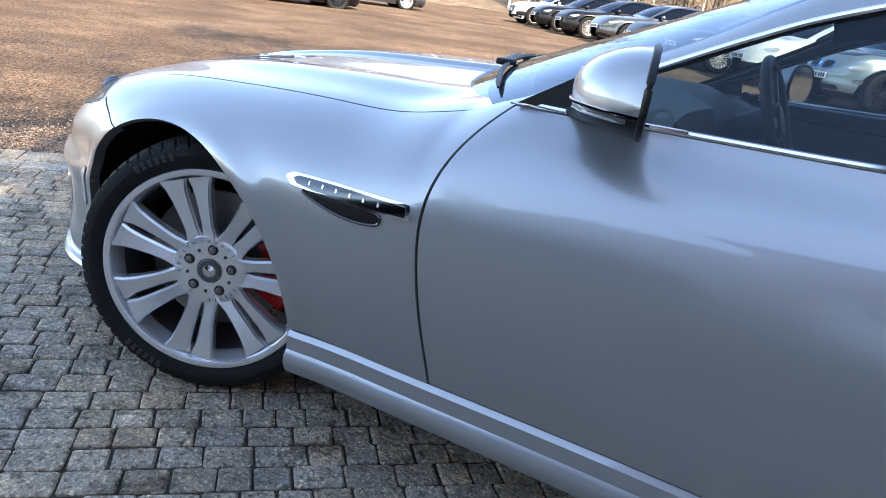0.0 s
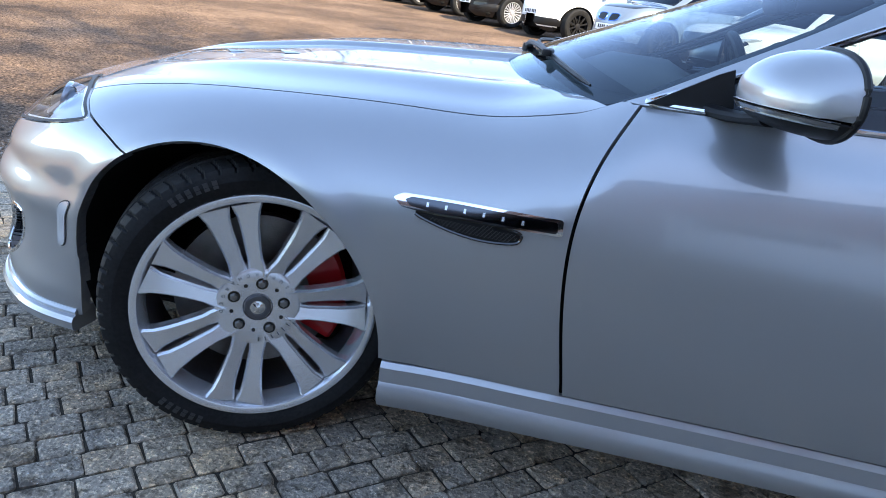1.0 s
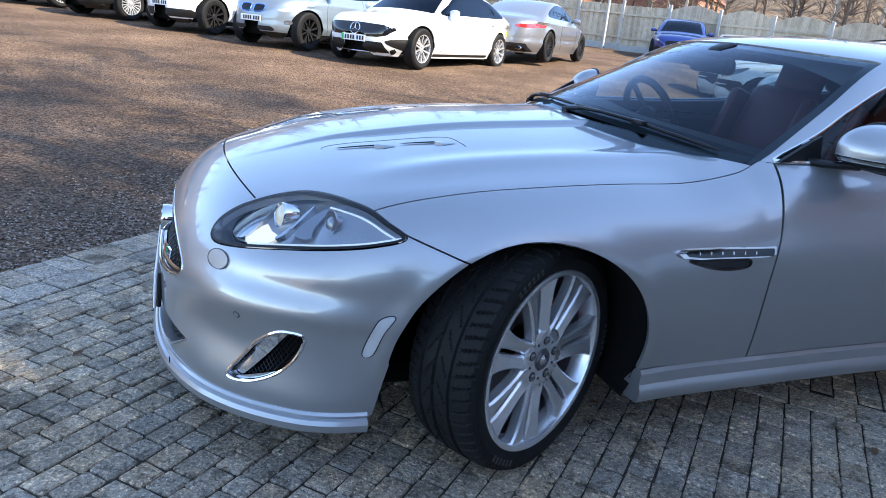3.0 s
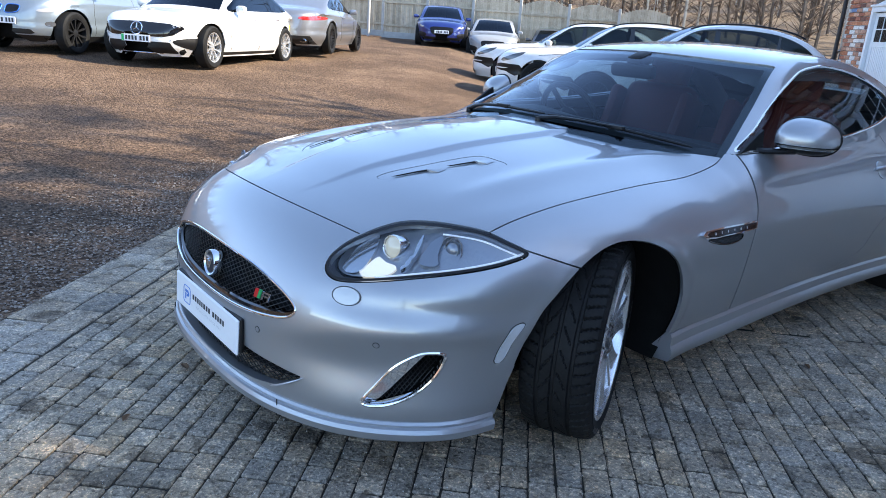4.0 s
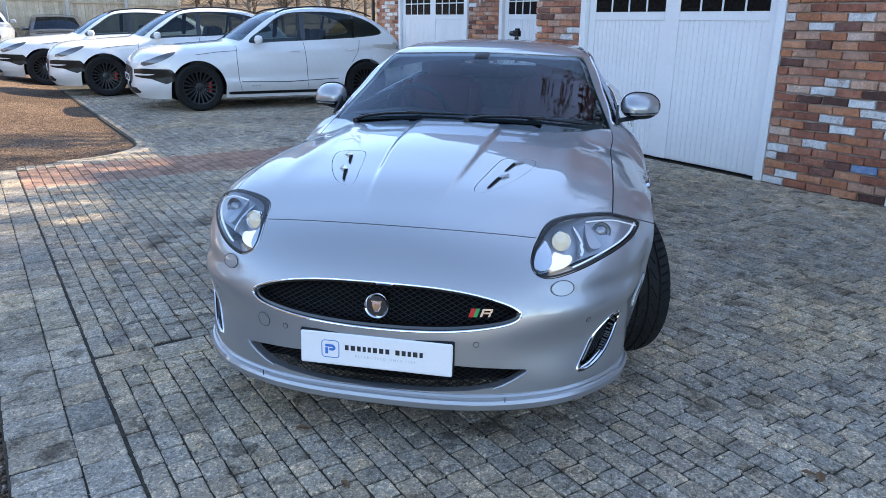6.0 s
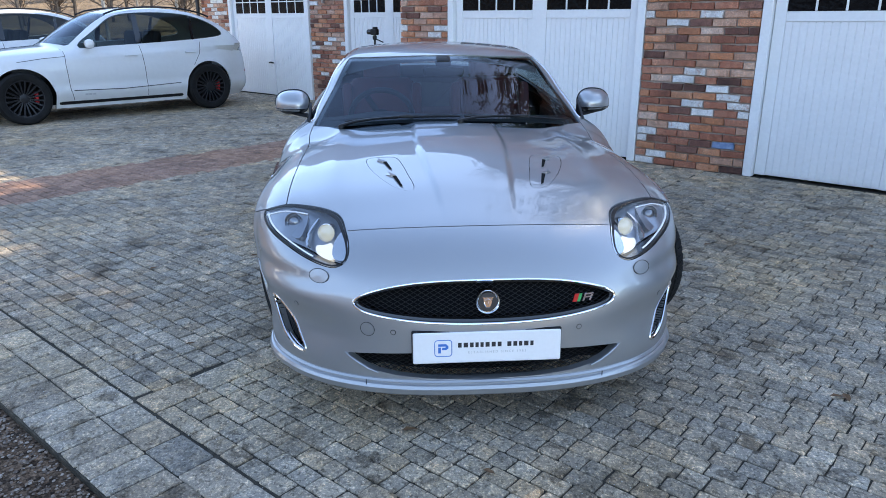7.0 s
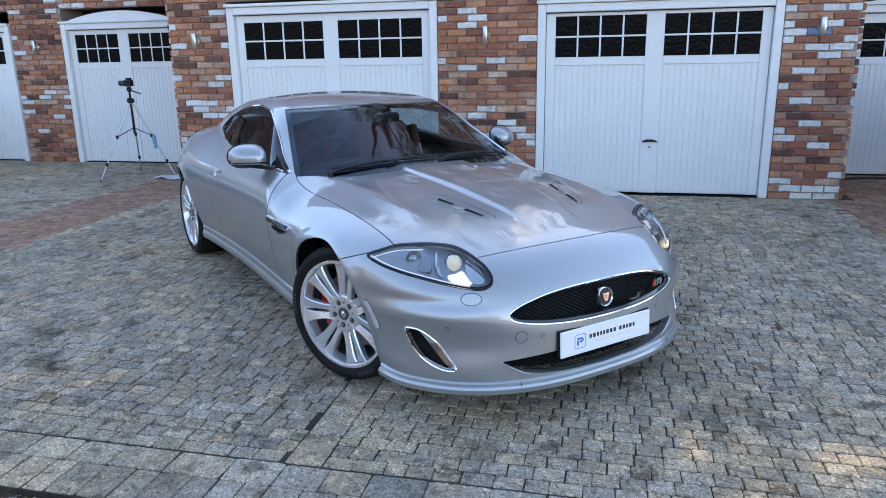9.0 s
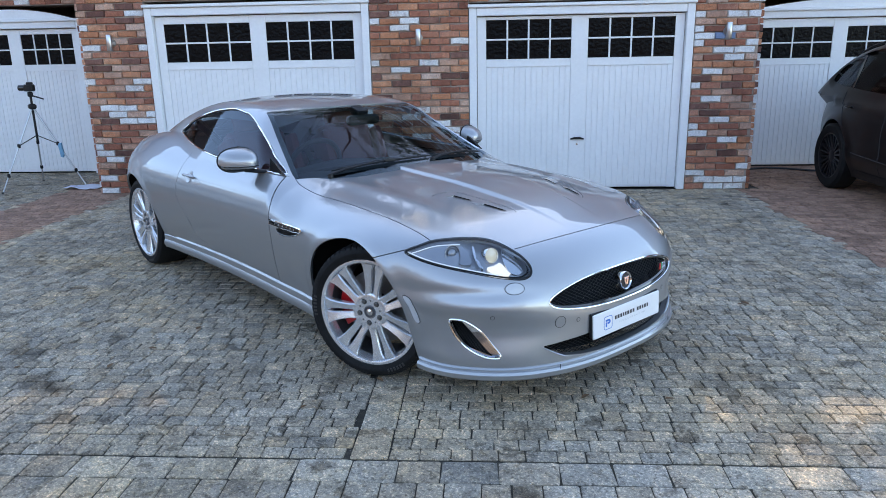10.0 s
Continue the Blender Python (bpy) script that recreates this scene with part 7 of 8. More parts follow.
ob = tagged(mesh_ob("paper_sheet", vs, fs, mat("paper", (0.70, 0.70, 0.78), 0.7, noise_scale=5, noise_amt=0.05), None, "", 180, pose(-6.98, -0.16, 0, 0, 0, 40)), "crumpled white paper sheet lying on the setts", "paper")
sol = ob.modifiers.new("thick", "SOLIDIFY")
sol.thickness = 0.002

# ================= the parked cars =================
DARKGLASS = glass_mat("tinted_glass", (0.10, 0.115, 0.12))
DARKRIM = mat("dark_alloy", (0.03, 0.03, 0.033), 0.35, 0.6)
SMOKE = mat("lamp_smoke", (0.10, 0.105, 0.115), 0.12, 0.3, coat=1.0)
CLEAR = mat("lamp_clear", (0.55, 0.57, 0.60), 0.12, 0.4, coat=1.0)
TAIL = mat("tail_red", (0.42, 0.02, 0.02), 0.15, coat=1.0)
PLATEY = mat("plate_yellow", (0.75, 0.62, 0.10), 0.4)


def road_wheel(parent, x, y, r, width, side, rim, spokes, caliper=None, at=None):
    """A road wheel as a part of a car: tyre, rim, spokes, hub."""
    w = new("wheel")
    w.parent = parent
    w.matrix_local = pose(x, y, r, -90 * side, 0, 0)
    h = width / 2
    rr = r * 0.70
    Geo().lathe([(rr, -h * 0.9), (rr + 0.02, -h), (r - 0.03, -h), (r, -h * 0.75), (r, h * 0.75), (r - 0.03, h), (rr + 0.02, h), (rr, h * 0.9)], 40).ob("tyre", RUBBER, w, "black tyre")
    Geo().lathe([(rr + 0.002, h * 0.92), (rr - 0.012, h * 0.9), (rr - 0.02, h * 0.3), (rr - 0.02, -h * 0.9)], 40).ob("rim", rim, w)
    Geo().lathe([(0, -h * 0.1), (rr - 0.021, -h * 0.1)], 24).ob("wheel_well", LINER, w)
    for i in range(spokes):
        a = 360 / spokes * i
        tw = 0.5 * rr * math.sin(math.pi / spokes)
        for sd in (-1, 1):
            i0, o0 = sd * 0.010, sd * tw
            wi, wo = 0.009, 0.012 if spokes > 6 else 0.019
            Geo().add([(0.05, i0 - wi, h * 0.62), (0.05, i0 + wi, h * 0.62), (rr - 0.015, o0 + wo, h * 0.82), (rr - 0.015, o0 - wo, h * 0.82), (0.05, i0 - wi, h * 0.3), (0.05, i0 + wi, h * 0.3), (rr - 0.015, o0 + wo, h * 0.5), (rr - 0.015, o0 - wo, h * 0.5)], [(0, 1, 2, 3), (0, 4, 5, 1), (1, 5, 6, 2), (3, 2, 6, 7), (0, 3, 7, 4)], pose(0, 0, 0, 0, 0, a)).ob("spoke", rim, w, smooth=0)
    Geo().lathe([(0, h * 0.70), (0.03, h * 0.70), (0.065, h * 0.64), (0.07, h * 0.3)], 20).ob("hub", rim, w)
    if caliper:
        Geo().box((-rr * 0.66, 0, h * 0.1), (0.06, 0.17, 0.08), 0.015).ob("brake_caliper", caliper, w, "red brake caliper")
    return w


class Car:
    """A parked car: x ahead from the front axle, y to its left, z up."""

    def __init__(self, label, at, paint_m, wb, fo, ro, W, hood, roof, belt, wheel_r, window, screen, back, glass=None, rim=None, spokes=10, tumble=0.42, clad=None, bump_p=4.2, group="parked cars", caliper=None):
        self.W, self.fo, self.ro, self.wb = W, fo, ro, wb
        self.root = thing("car", label, "car", at, group)
        self.fh, self.fr = cubic(*zip(*hood)), cubic(*zip(*roof))
        xm, a, b = (fo - wb - ro) / 2, (fo + wb + ro) / 2, W / 2
        fbelt = cubic(*zip(*belt))
        self.fbelt = fbelt

        def body(x, y, z):
            prof = 0.10 * step(z, 0.45, 0.16) + 0.16 * np.maximum(z - 0.72, 0) ** 1.5 * 2.0 + 0.012 * bell(z, 0.52, 0.07)
            u = np.abs(x - xm) + 0.10 * step(z, 0.34, 0.12) + 0.12 * np.maximum(z - 0.55, 0)
            v = np.abs(y) + prof
            s1 = (((u / a) ** bump_p + (v / b) ** bump_p) ** (1 / bump_p) - 1) * b
            for cx in (0.0, -wb):
                d = np.hypot(x - cx, z - wheel_r)
                s1 = s1 - 0.014 * bell(d, wheel_r + 0.05, 0.05)
            return smax(s1, z - (self.fh(x) - 0.07 * y * y - 0.05 * np.abs(y) ** 4), 0.10)

        def green(x, y, z):
            xs = x + 0.22 * y * y * np.sign(x - (screen[1] + back[1]) / 2)
            rf = z - (self.fr(xs) - 0.07 * y * y)
            sd = np.abs(y) - (b - 0.085 - np.maximum(z - fbelt(x), -0.2) * tumble - 0.02 * np.maximum(xm - x - 0.6, 0) ** 2)
            return np.maximum(smax(rf, sd, 0.07), fbelt(x) - 0.12 - z)

        self.F = lambda x, y, z: smin(body(x, y, z), green(x, y, z), 0.04)
        self.body = body
        t = np.linspace(0, math.pi, 132)
        xs = xm + (a - 0.004) * np.cos(t) * (1 - 0.06 * np.sin(t) ** 2)
        ang = np.radians(np.linspace(-38, 90, 64))
        X, A = np.meshgrid(xs, ang, indexing="ij")
        O = np.stack([X, 0 * X, 0 * X + 0.48], -1)
        V = cast(self.F, O, np.stack([0 * X, np.cos(A), np.sin(A)], -1), 1.6, 26).reshape(-1, 3)
        Fs = [tuple(f) for f in grid_faces(len(xs), len(ang)).tolist()]
        V = np.concatenate([V, V * [1, -1, 1]])
        k = len(xs) * len(ang)
        na = len(ang)
        Fs = Fs + [tuple(i if i % na == na - 1 else k + i for i in reversed(f)) for f in Fs]
        self.V, self.Fs = V, Fs
        holes = []
        for cx in (0.0, -wb):
            holes.append(lambda x, y, z, c=cx: np.where(np.abs(y) > b - 0.45, np.where(z > wheel_r, np.hypot(x - c, z - wheel_r), np.maximum(np.abs(x - c), 0)) - wheel_r - 0.045, 1))
        holes.append(lambda x, y, z: z - 0.19)
        V, Fs = clip(V, Fs, holes)
        # side glass
        win = inside(loop(window, 5), plan_xz, 0, 1)
        side_win = lambda x, y, z: np.where((np.abs(y) > 0.30) & (z > fbelt(x) - 0.05), win(x, y, z), -0.05)
        edge = lambda z: b - 0.085 - 0.115 - np.maximum(z - 0.9, 0) * tumble
        fr_win = lambda x, y, z: np.where(z > 0.75, np.minimum(np.minimum(screen[0] - x - 0.22 * y * y, x + 0.22 * y * y - screen[1]), edge(z) - np.abs(y)), -0.05)
        bk_win = lambda x, y, z: np.where(z > 0.75, np.minimum(np.minimum(x - 0.22 * y * y - back[1], back[0] - x + 0.22 * y * y), edge(z) - 0.02 - np.abs(y)), -0.05)
        gl = glass or DARKGLASS
        for nm, fld in (("side_windows", side_win), ("windscreen", fr_win), ("rear_window", bk_win)):
            Vw, Fw = clip(V, Fs, [fld])
            if nm == "side_windows":
                for sg in (1, -1):
                    Vq, Fq = clip(Vw, Fw, [lambda x, y, z: sg * y])
                    if len(Vq):
                        mesh_ob("side_window", Vq.tolist(), Fq, gl, self.root, "dark side glass", 60)
            elif len(Vw):
                mesh_ob(nm, Vw.tolist(), Fw, gl, self.root, "", 60)
        V, Fs = clip(V, Fs, [lambda x, y, z: -side_win(x, y, z), lambda x, y, z: -fr_win(x, y, z), lambda x, y, z: -bk_win(x, y, z)])
        if clad:
            Vd, Fd = clip(V, Fs, [lambda x, y, z: clad - z])
            for Vp, Fp in pieces(Vd, Fd):
                mesh_ob("lower_trim", *rimmed(Vp, Fp, 0.02), BLACK, self.root, "black lower trim", 40)
            V, Fs = clip(V, Fs, [lambda x, y, z: z - clad])
        mesh_ob("body", *rimmed(V, Fs, 0.02), paint_m, self.root, "", 40)
        for cx in (0.0, -wb):
            for sg in (1, -1):
                road_wheel(self.root, cx, sg * (b - 0.125), wheel_r, 0.225, sg, rim or ALLOY, spokes, caliper)
        Geo().box((xm, 0, 0.42), (2 * a - 0.5, W - 0.55, 0.40), 0.05).ob("underbody", LINER, self.root)
        Geo().box((xm, 0, 0.70), (2 * a - 1.6, W - 0.30, 0.22), 0.05).ob("cabin_trim", DARKTRIM, self.root)
        for sg in (1, -1):
            Geo().box((0, 0, 0), (0.16, 0.46, 0.62), 0.06, pose(screen[1] - 0.75, sg * 0.37, 0.95, 0, -12, 0), 2).ob("seat", DARKTRIM, self.root)

    def patch(self, name, outline, chart, material, out=0.004, label="", when=None, mirror=True, parent=None):
        fld = inside(outline, chart, 0, 1)
        f2 = (lambda x, y, z: np.where(when(x, y, z), fld(x, y, z), -0.05)) if when else fld
        V, Fs = clip(self.V, self.Fs, [f2])
        if not len(V):
            return
        V = shifted(V, self.F, -out)
        if not mirror:
            return mesh_ob(name, *rimmed(V, Fs, 0.012), material, parent or self.root, label, 40)
        for sg in (1, -1):
            Vq, Fq = clip(V, Fs, [lambda x, y, z: sg * y])
            if len(Vq):
                mesh_ob(name, *rimmed(Vq, Fq, 0.012), material, parent or self.root, label, 40)

    def on(self, x, z, sg):
        p = cast(self.F, np.array([[x, 0, z]]), np.array([[0.0, 1, 0]]), 1.4)[0]
        return at_normal(p, self.F, sg)

    def seam(self, pts, rad=0.004):
        for sg in (1, -1):
            t = np.linspace(0, len(pts) - 1, 6 * (len(pts) - 1) + 1)
            X, Z = (np.interp(t, range(len(pts)), q) for q in zip(*pts))
            O = np.stack([X, 0 * X, Z], -1)
            P = cast(self.F, O, np.broadcast_to(np.array([0.0, 1, 0]), O.shape), 1.4)
            Geo().sweep([(p[0], sg * (p[1] + 0.001), p[2]) for p in P], rad, 4).ob("door_seam", SEAM, self.root)

    def handle(self, x, z, material):
        for sg in (1, -1):
            p, n = self.on(x, z, sg)
            m = frame_at(p, n)
            Geo().sweep([m @ Vector((q, 0, 0.012 + 0.014 * (1 - (q / 0.09) ** 2))) for q in np.linspace(-0.09, 0.09, 7)], 0.013, 6, flat=0.8).ob("door_handle", material, self.root)

    def mirror(self, x, z, material):
        for sg in (1, -1):
            p, n = self.on(x, z, sg)
            c = p + Vector((0, sg * 0.13, 0.03))
            Geo().box((0, 0, 0), (0.13, 0.20, 0.13), 0.05, pose(c.x, c.y, c.z, 0, 0, -sg * 12), 2).ob("door_mirror", material, self.root)
            Geo().sweep([tuple(p), tuple(c)], 0.022, 6).ob("mirror_arm", BLACK, self.root)

    def plate(self, z, front=True, green=False, yellow=False):
        x0 = self.fo - 0.3 if front else -self.wb - self.ro + 0.3
        sgn = 1.0 if front else -1.0
        p = cast(self.F, np.array([[x0, 0.0, z]]), np.array([[sgn, 0, 0]]), 2.0)[0]
        x = p[0] + 0.012 * sgn
        pl = new("number_plate")
        pl.parent = self.root
        pl["label"] = "number plate with dark bars"
        Geo().box((x, 0, z), (0.012, 0.52, 0.112), 0.003).ob("plate_board", PLATEY if yellow else WHITE, pl)
        if green:
            Geo().box((x + 0.007 * sgn, -0.235 * sgn, z), (0.002, 0.045, 0.105), 0).ob("green_band", mat("plate_green", (0.0, 0.42, 0.12), 0.4), pl, "green band", smooth=0)
        for i in range(7):
            y = (-0.17 + i * 0.058 + (0.03 if i > 3 else 0)) * sgn
            Geo().box((x + 0.007 * sgn, y, z), (0.002, 0.038, 0.07), 0).ob("plate_bar", INKBLACK, pl, "dark bar", smooth=0)


def grounded(x, y, heading):
    return pose(x, y, float(ground_z(x, y)) if (y - x) * S2 < 0 else 0.0, 0, 0, heading)


def from_left_front(x, y, heading, W):
    """The place of a car whose left front wheel stands at x, y."""
    a = radians(heading)
    return grounded(x + math.sin(a) * (W / 2 - 0.1), y - math.cos(a) * (W / 2 - 0.1), heading)


WHITEP = paint("white_paint", (0.70, 0.70, 0.70), 0.0, 0.4)
BLACKP = mat("black_paint", (0.004, 0.004, 0.005), 0.3, 0.0, coat=0.3, spec=0.3, noise_scale=2.0, noise_amt=0.03)
GREYP = paint("dark_grey_paint", (0.07, 0.075, 0.085), 0.6, 0.35)
SILVP = paint("pale_silver_paint", (0.25, 0.26, 0.28), 0.6, 0.35)
ICEP = paint("ice_silver_paint", (0.22, 0.27, 0.32), 0.5, 0.35)
BLUEP = paint("blue_paint", (0.01, 0.025, 0.16), 0.3, 0.3)
NARDO = paint("flat_grey_paint", (0.30, 0.31, 0.32), 0.1, 0.35)
nosef = lambda x, y, z: x > 0.2
tailf = lambda fo: (lambda x, y, z: x < fo)


def suv(label, at, paint_m, group="white parked estates", caliper=RED):
    c = Car(label, at, paint_m, 2.81, 0.93, 0.95, 1.92,
            [(0.95, 0.78), (0.75, 0.90), (0.3, 0.99), (-0.3, 1.04), (-0.75, 1.07), (-2.0, 1.08), (-3.2, 1.10), (-3.6, 1.08), (-3.78, 0.98)],
            [(-0.45, 0.98), (-0.62, 1.09), (-1.30, 1.50), (-1.75, 1.60), (-2.3, 1.615), (-2.9, 1.53), (-3.35, 1.33), (-3.62, 1.10), (-3.75, 0.95)],
            [(0.9, 0.86), (-0.7, 0.99), (-1.6, 1.03), (-2.6, 1.07), (-3.4, 1.12)], 0.365,
            [(-0.82, 1.045), (-1.15, 1.30), (-1.42, 1.47), (-1.75, 1.525), (-2.25, 1.53), (-2.65, 1.485), (-2.95, 1.38), (-3.14, 1.24), (-3.10, 1.17), (-2.7, 1.125), (-2.0, 1.085), (-1.3, 1.055)],
            (-0.62, -1.36), (-3.62, -3.10), glass_mat("suv_glass", (0.34, 0.40, 0.40)), DARKRIM, 10, 0.36, None, 4.0, group, caliper)
    c.patch("headlamp", loop([(-0.12, 0.735), (0.06, 0.80), (0.22, 0.865), (0.36, 0.90), (0.35, 0.855), (0.23, 0.775), (0.08, 0.72), (-0.06, 0.695)], 4), plan_q, SMOKE, 0.004, "smoked headlamp", nosef)
    c.patch("grille", loop([(-0.3, 0.40), (-0.3, 0.67), (0.0, 0.68), (0.34, 0.67), (0.42, 0.60), (0.34, 0.42), (0, 0.40)], 4), plan_yz, MESH, 0.004, "black grille", nosef, False)
    for zz in (0.60, 0.64):
        c.patch("grille_bar", [(-0.3, zz), (-0.3, zz + 0.012), (0.36, zz + 0.010), (0.36, zz)], plan_yz, GLOSSBLACK, 0.010, "", nosef, False)
    c.patch("side_intake", [(0.47, 0.635), (0.66, 0.655), (0.86, 0.645), (0.885, 0.60), (0.875, 0.45), (0.84, 0.42), (0.74, 0.50), (0.50, 0.53)], plan_yz, MESH, 0.004, "black side intake", nosef)
    for z in (0.575,):
        c.patch("intake_slat", [(0.47, z), (0.70, z + 0.004), (0.82, z - 0.012), (0.70, z - 0.022), (0.48, z - 0.026)], plan_yz, paint_m, 0.012, "", nosef)
    c.patch("lower_grille", [(-0.5, 0.27), (-0.5, 0.36), (0.5, 0.36), (0.56, 0.30), (0.5, 0.27)], plan_yz, BLACK, 0.004, "", nosef)
    c.patch("tail_lamp", loop([(-3.38, 0.98), (-3.60, 1.0), (-3.75, 0.98), (-3.75, 0.90), (-3.58, 0.90)], 4), plan_xz, SMOKE, 0.006, "dark tail lamp", lambda x, y, z: x < -3.2)
    c.patch("rear_reflector", [(-3.60, 0.60), (-3.78, 0.59), (-3.78, 0.55), (-3.60, 0.56)], plan_xz, TAIL, 0.005, "red reflector", lambda x, y, z: x < -3.2)
    c.patch("sill_trim", [(-0.45, 0.24), (-2.35, 0.24), (-2.35, 0.285), (-0.45, 0.285)], plan_xz, BLACK, 0.006, "black sill strip")
    c.seam([(-0.62, 1.02), (-0.60, 0.80), (-0.62, 0.45), (-0.66, 0.30)])
    c.seam([(-1.72, 1.05), (-1.74, 0.75), (-1.76, 0.30)])
    c.seam([(-2.72, 1.08), (-2.68, 0.9), (-2.55, 0.72)])
    c.seam([(-0.66, 0.44), (-1.4, 0.425), (-2.3, 0.46)], 0.006)
    c.seam([(0.02, 0.86), (-0.3, 0.90), (-0.6, 0.92)])
    for x0, x1, z1 in ((-1.69, -1.77, 1.515), (-2.60, -2.65, 1.475)):
        c.patch("window_pillar", [(x0, 1.085 - 0.03 * (x0 + 1.69)), (x0 - 0.02, z1), (x1 - 0.02, z1), (x1, 1.085 - 0.03 * (x0 + 1.69))], plan_xz, GLOSSBLACK, 0.003, "black window pillar", lambda x, y, z: (np.abs(y) > 0.45) & (z > 1.04))
    c.handle(-1.55, 0.90, paint_m)
    c.handle(-2.52, 0.93, paint_m)
    c.mirror(-0.95, 1.06, paint_m)
    for sg in (1, -1):
        pts = [(x, sg * 0.60, float(c.fr(x)) - 0.015) for x in np.linspace(-1.35, -3.05, 12)]
        Geo().sweep([(p[0], p[1], p[2] + (0.012 if 0 < i < 11 else 0.0)) for i, p in enumerate(pts)], 0.013, 8).ob("roof_rail", BLACK, c.root, "black roof rail")
    c.plate(0.50)
    # small script on the door, as bars
    for i in range(3):
        p, n = c.on(-0.83 - i * 0.055, 0.375, 1)
        Geo().box((0, 0, 0.001), (0.042, 0.028, 0.002), 0, frame_at(p, n)).ob("door_script_bar", INKGREY, c.root, "grey bar", smooth=0)
    return c


a = -49.5
suv("white sports estate with black wheels and red calipers", from_left_front(-7.40, -5.47, a, 1.92), WHITEP)
suv("white sports estate parked next in the row", from_left_front(-8.95, -8.25, a, 1.92), WHITEP)
suv("white sports estate beside two others of its kind", from_left_front(-10.6, -10.9, a, 1.92), WHITEP)


def saloon(label, at, paint_m, style):
    c = Car(label, at, paint_m, 3.12, 0.84, 0.98, 1.94,
            [(0.86, 0.62), (0.65, 0.80), (0.2, 0.92), (-0.4, 0.985), (-0.8, 1.01), (-2.0, 1.02), (-3.2, 1.05), (-3.75, 1.02), (-4.05, 0.90)],
            [(-0.30, 0.93), (-0.5, 1.03), (-1.25, 1.40), (-1.75, 1.49), (-2.3, 1.49), (-2.9, 1.39), (-3.4, 1.20), (-3.8, 1.04), (-4.0, 0.95)],
            [(0.8, 0.80), (-0.7, 0.94), (-1.6, 0.975), (-2.6, 0.99), (-3.6, 1.02)], 0.36,
            [(-0.72, 0.985), (-1.05, 1.19), (-1.38, 1.355), (-1.75, 1.405), (-2.3, 1.405), (-2.8, 1.32), (-3.15, 1.20), (-3.36, 1.08), (-3.2, 1.035), (-2.5, 1.015), (-1.5, 1.005)],
            (-0.50, -1.30), (-3.72, -3.05), None, style.get("rim", ALLOY), style.get("spokes", 5), 0.40, None, 3.6)
    return c


def finish_eqe(c):
    c.patch("headlamp", loop([(-0.09, 0.69), (0.10, 0.73), (0.30, 0.755), (0.28, 0.715), (0.10, 0.675), (-0.05, 0.655)], 4), plan_q, CLEAR, 0.004, "clear headlamp", nosef)
    c.patch("grille_panel", [(-0.3, 0.50), (-0.3, 0.725), (0.0, 0.73), (0.52, 0.715), (0.70, 0.68), (0.72, 0.645), (0.60, 0.54), (0.46, 0.50)], plan_yz, GLOSSBLACK, 0.004, "gloss black blank grille", nosef, False)
    c.patch("lower_grille", [(-0.62, 0.24), (-0.55, 0.42), (0.55, 0.42), (0.62, 0.24)], plan_yz, BLACK, 0.003, "black lower intake", nosef)
    c.patch("side_intake", loop([(0.58, 0.44), (0.82, 0.50), (0.90, 0.42), (0.86, 0.28), (0.70, 0.34)], 3), plan_yz, BLACK, 0.003, "black side intake", nosef)
    for sg in (1, -1):
        pts = [tuple(on_c(c, sg * y, z)) for y, z in ((0.56, 0.46), (0.70, 0.52), (0.86, 0.50), (0.93, 0.40))]
        Geo().sweep(pts, 0.018, 6).ob("intake_trim", c_paint, c.root)
        pts = [tuple(on_c(c, sg * y, z)) for y, z in ((0.0, 0.235), (0.4, 0.235), (0.75, 0.245), (0.9, 0.27))]
        Geo().sweep(pts, 0.010, 6).ob("chin_strip", CHROME, c.root, "bright chin strip")
    p = on_c(c, 0.0, 0.62)
    m = frame_at(Vector(p), Vector((1, 0, 0.25)))
    g = Geo().sweep([m @ Vector((0.10 * math.cos(q), 0.10 * math.sin(q), 0.006)) for q in np.linspace(0, 6.283, 36, endpoint=False)], 0.009, 6, closed=True)
    for q in (90, 210, 330):
        g.sweep([m @ Vector((0, 0, 0.008)), m @ Vector((0.095 * math.cos(radians(q)), 0.095 * math.sin(radians(q)), 0.006))], [0.012, 0.004], 5)
    g.ob("round_emblem", CHROME, c.root, "round chrome emblem")


def on_c(c, y, z, front=True):
    p = cast(c.F, np.array([[0.0 if front else -c.wb, abs(y), z]]), np.array([[1.0 if front else -1.0, 0, 0]]), 2.4)[0]
    return (p[0], y, z)


c_paint = WHITEP
eqe = saloon("white electric saloon with black blank grille", from_left_front(-3.10, -10.55, 40.5, 1.94), WHITEP, dict(spokes=5, rim=ALLOY))
finish_eqe(eqe)
eqe.plate(0.46, True, True)
eqe.patch("sill_trim", [(-0.45, 0.22), (-2.65, 0.22), (-2.65, 0.27), (-0.45, 0.27)], plan_xz, BLACK, 0.006, "black sill strip")
eqe.seam([(-0.62, 0.96), (-0.60, 0.7), (-0.68, 0.30)])
eqe.seam([(-1.78, 1.0), (-1.80, 0.7), (-1.82, 0.30)])
eqe.seam([(-2.95, 1.03), (-2.85, 0.8), (-2.70, 0.62)])
eqe.handle(-1.6, 0.86, WHITEP)
eqe.handle(-2.7, 0.88, WHITEP)
eqe.mirror(-0.95, 1.0, WHITEP)

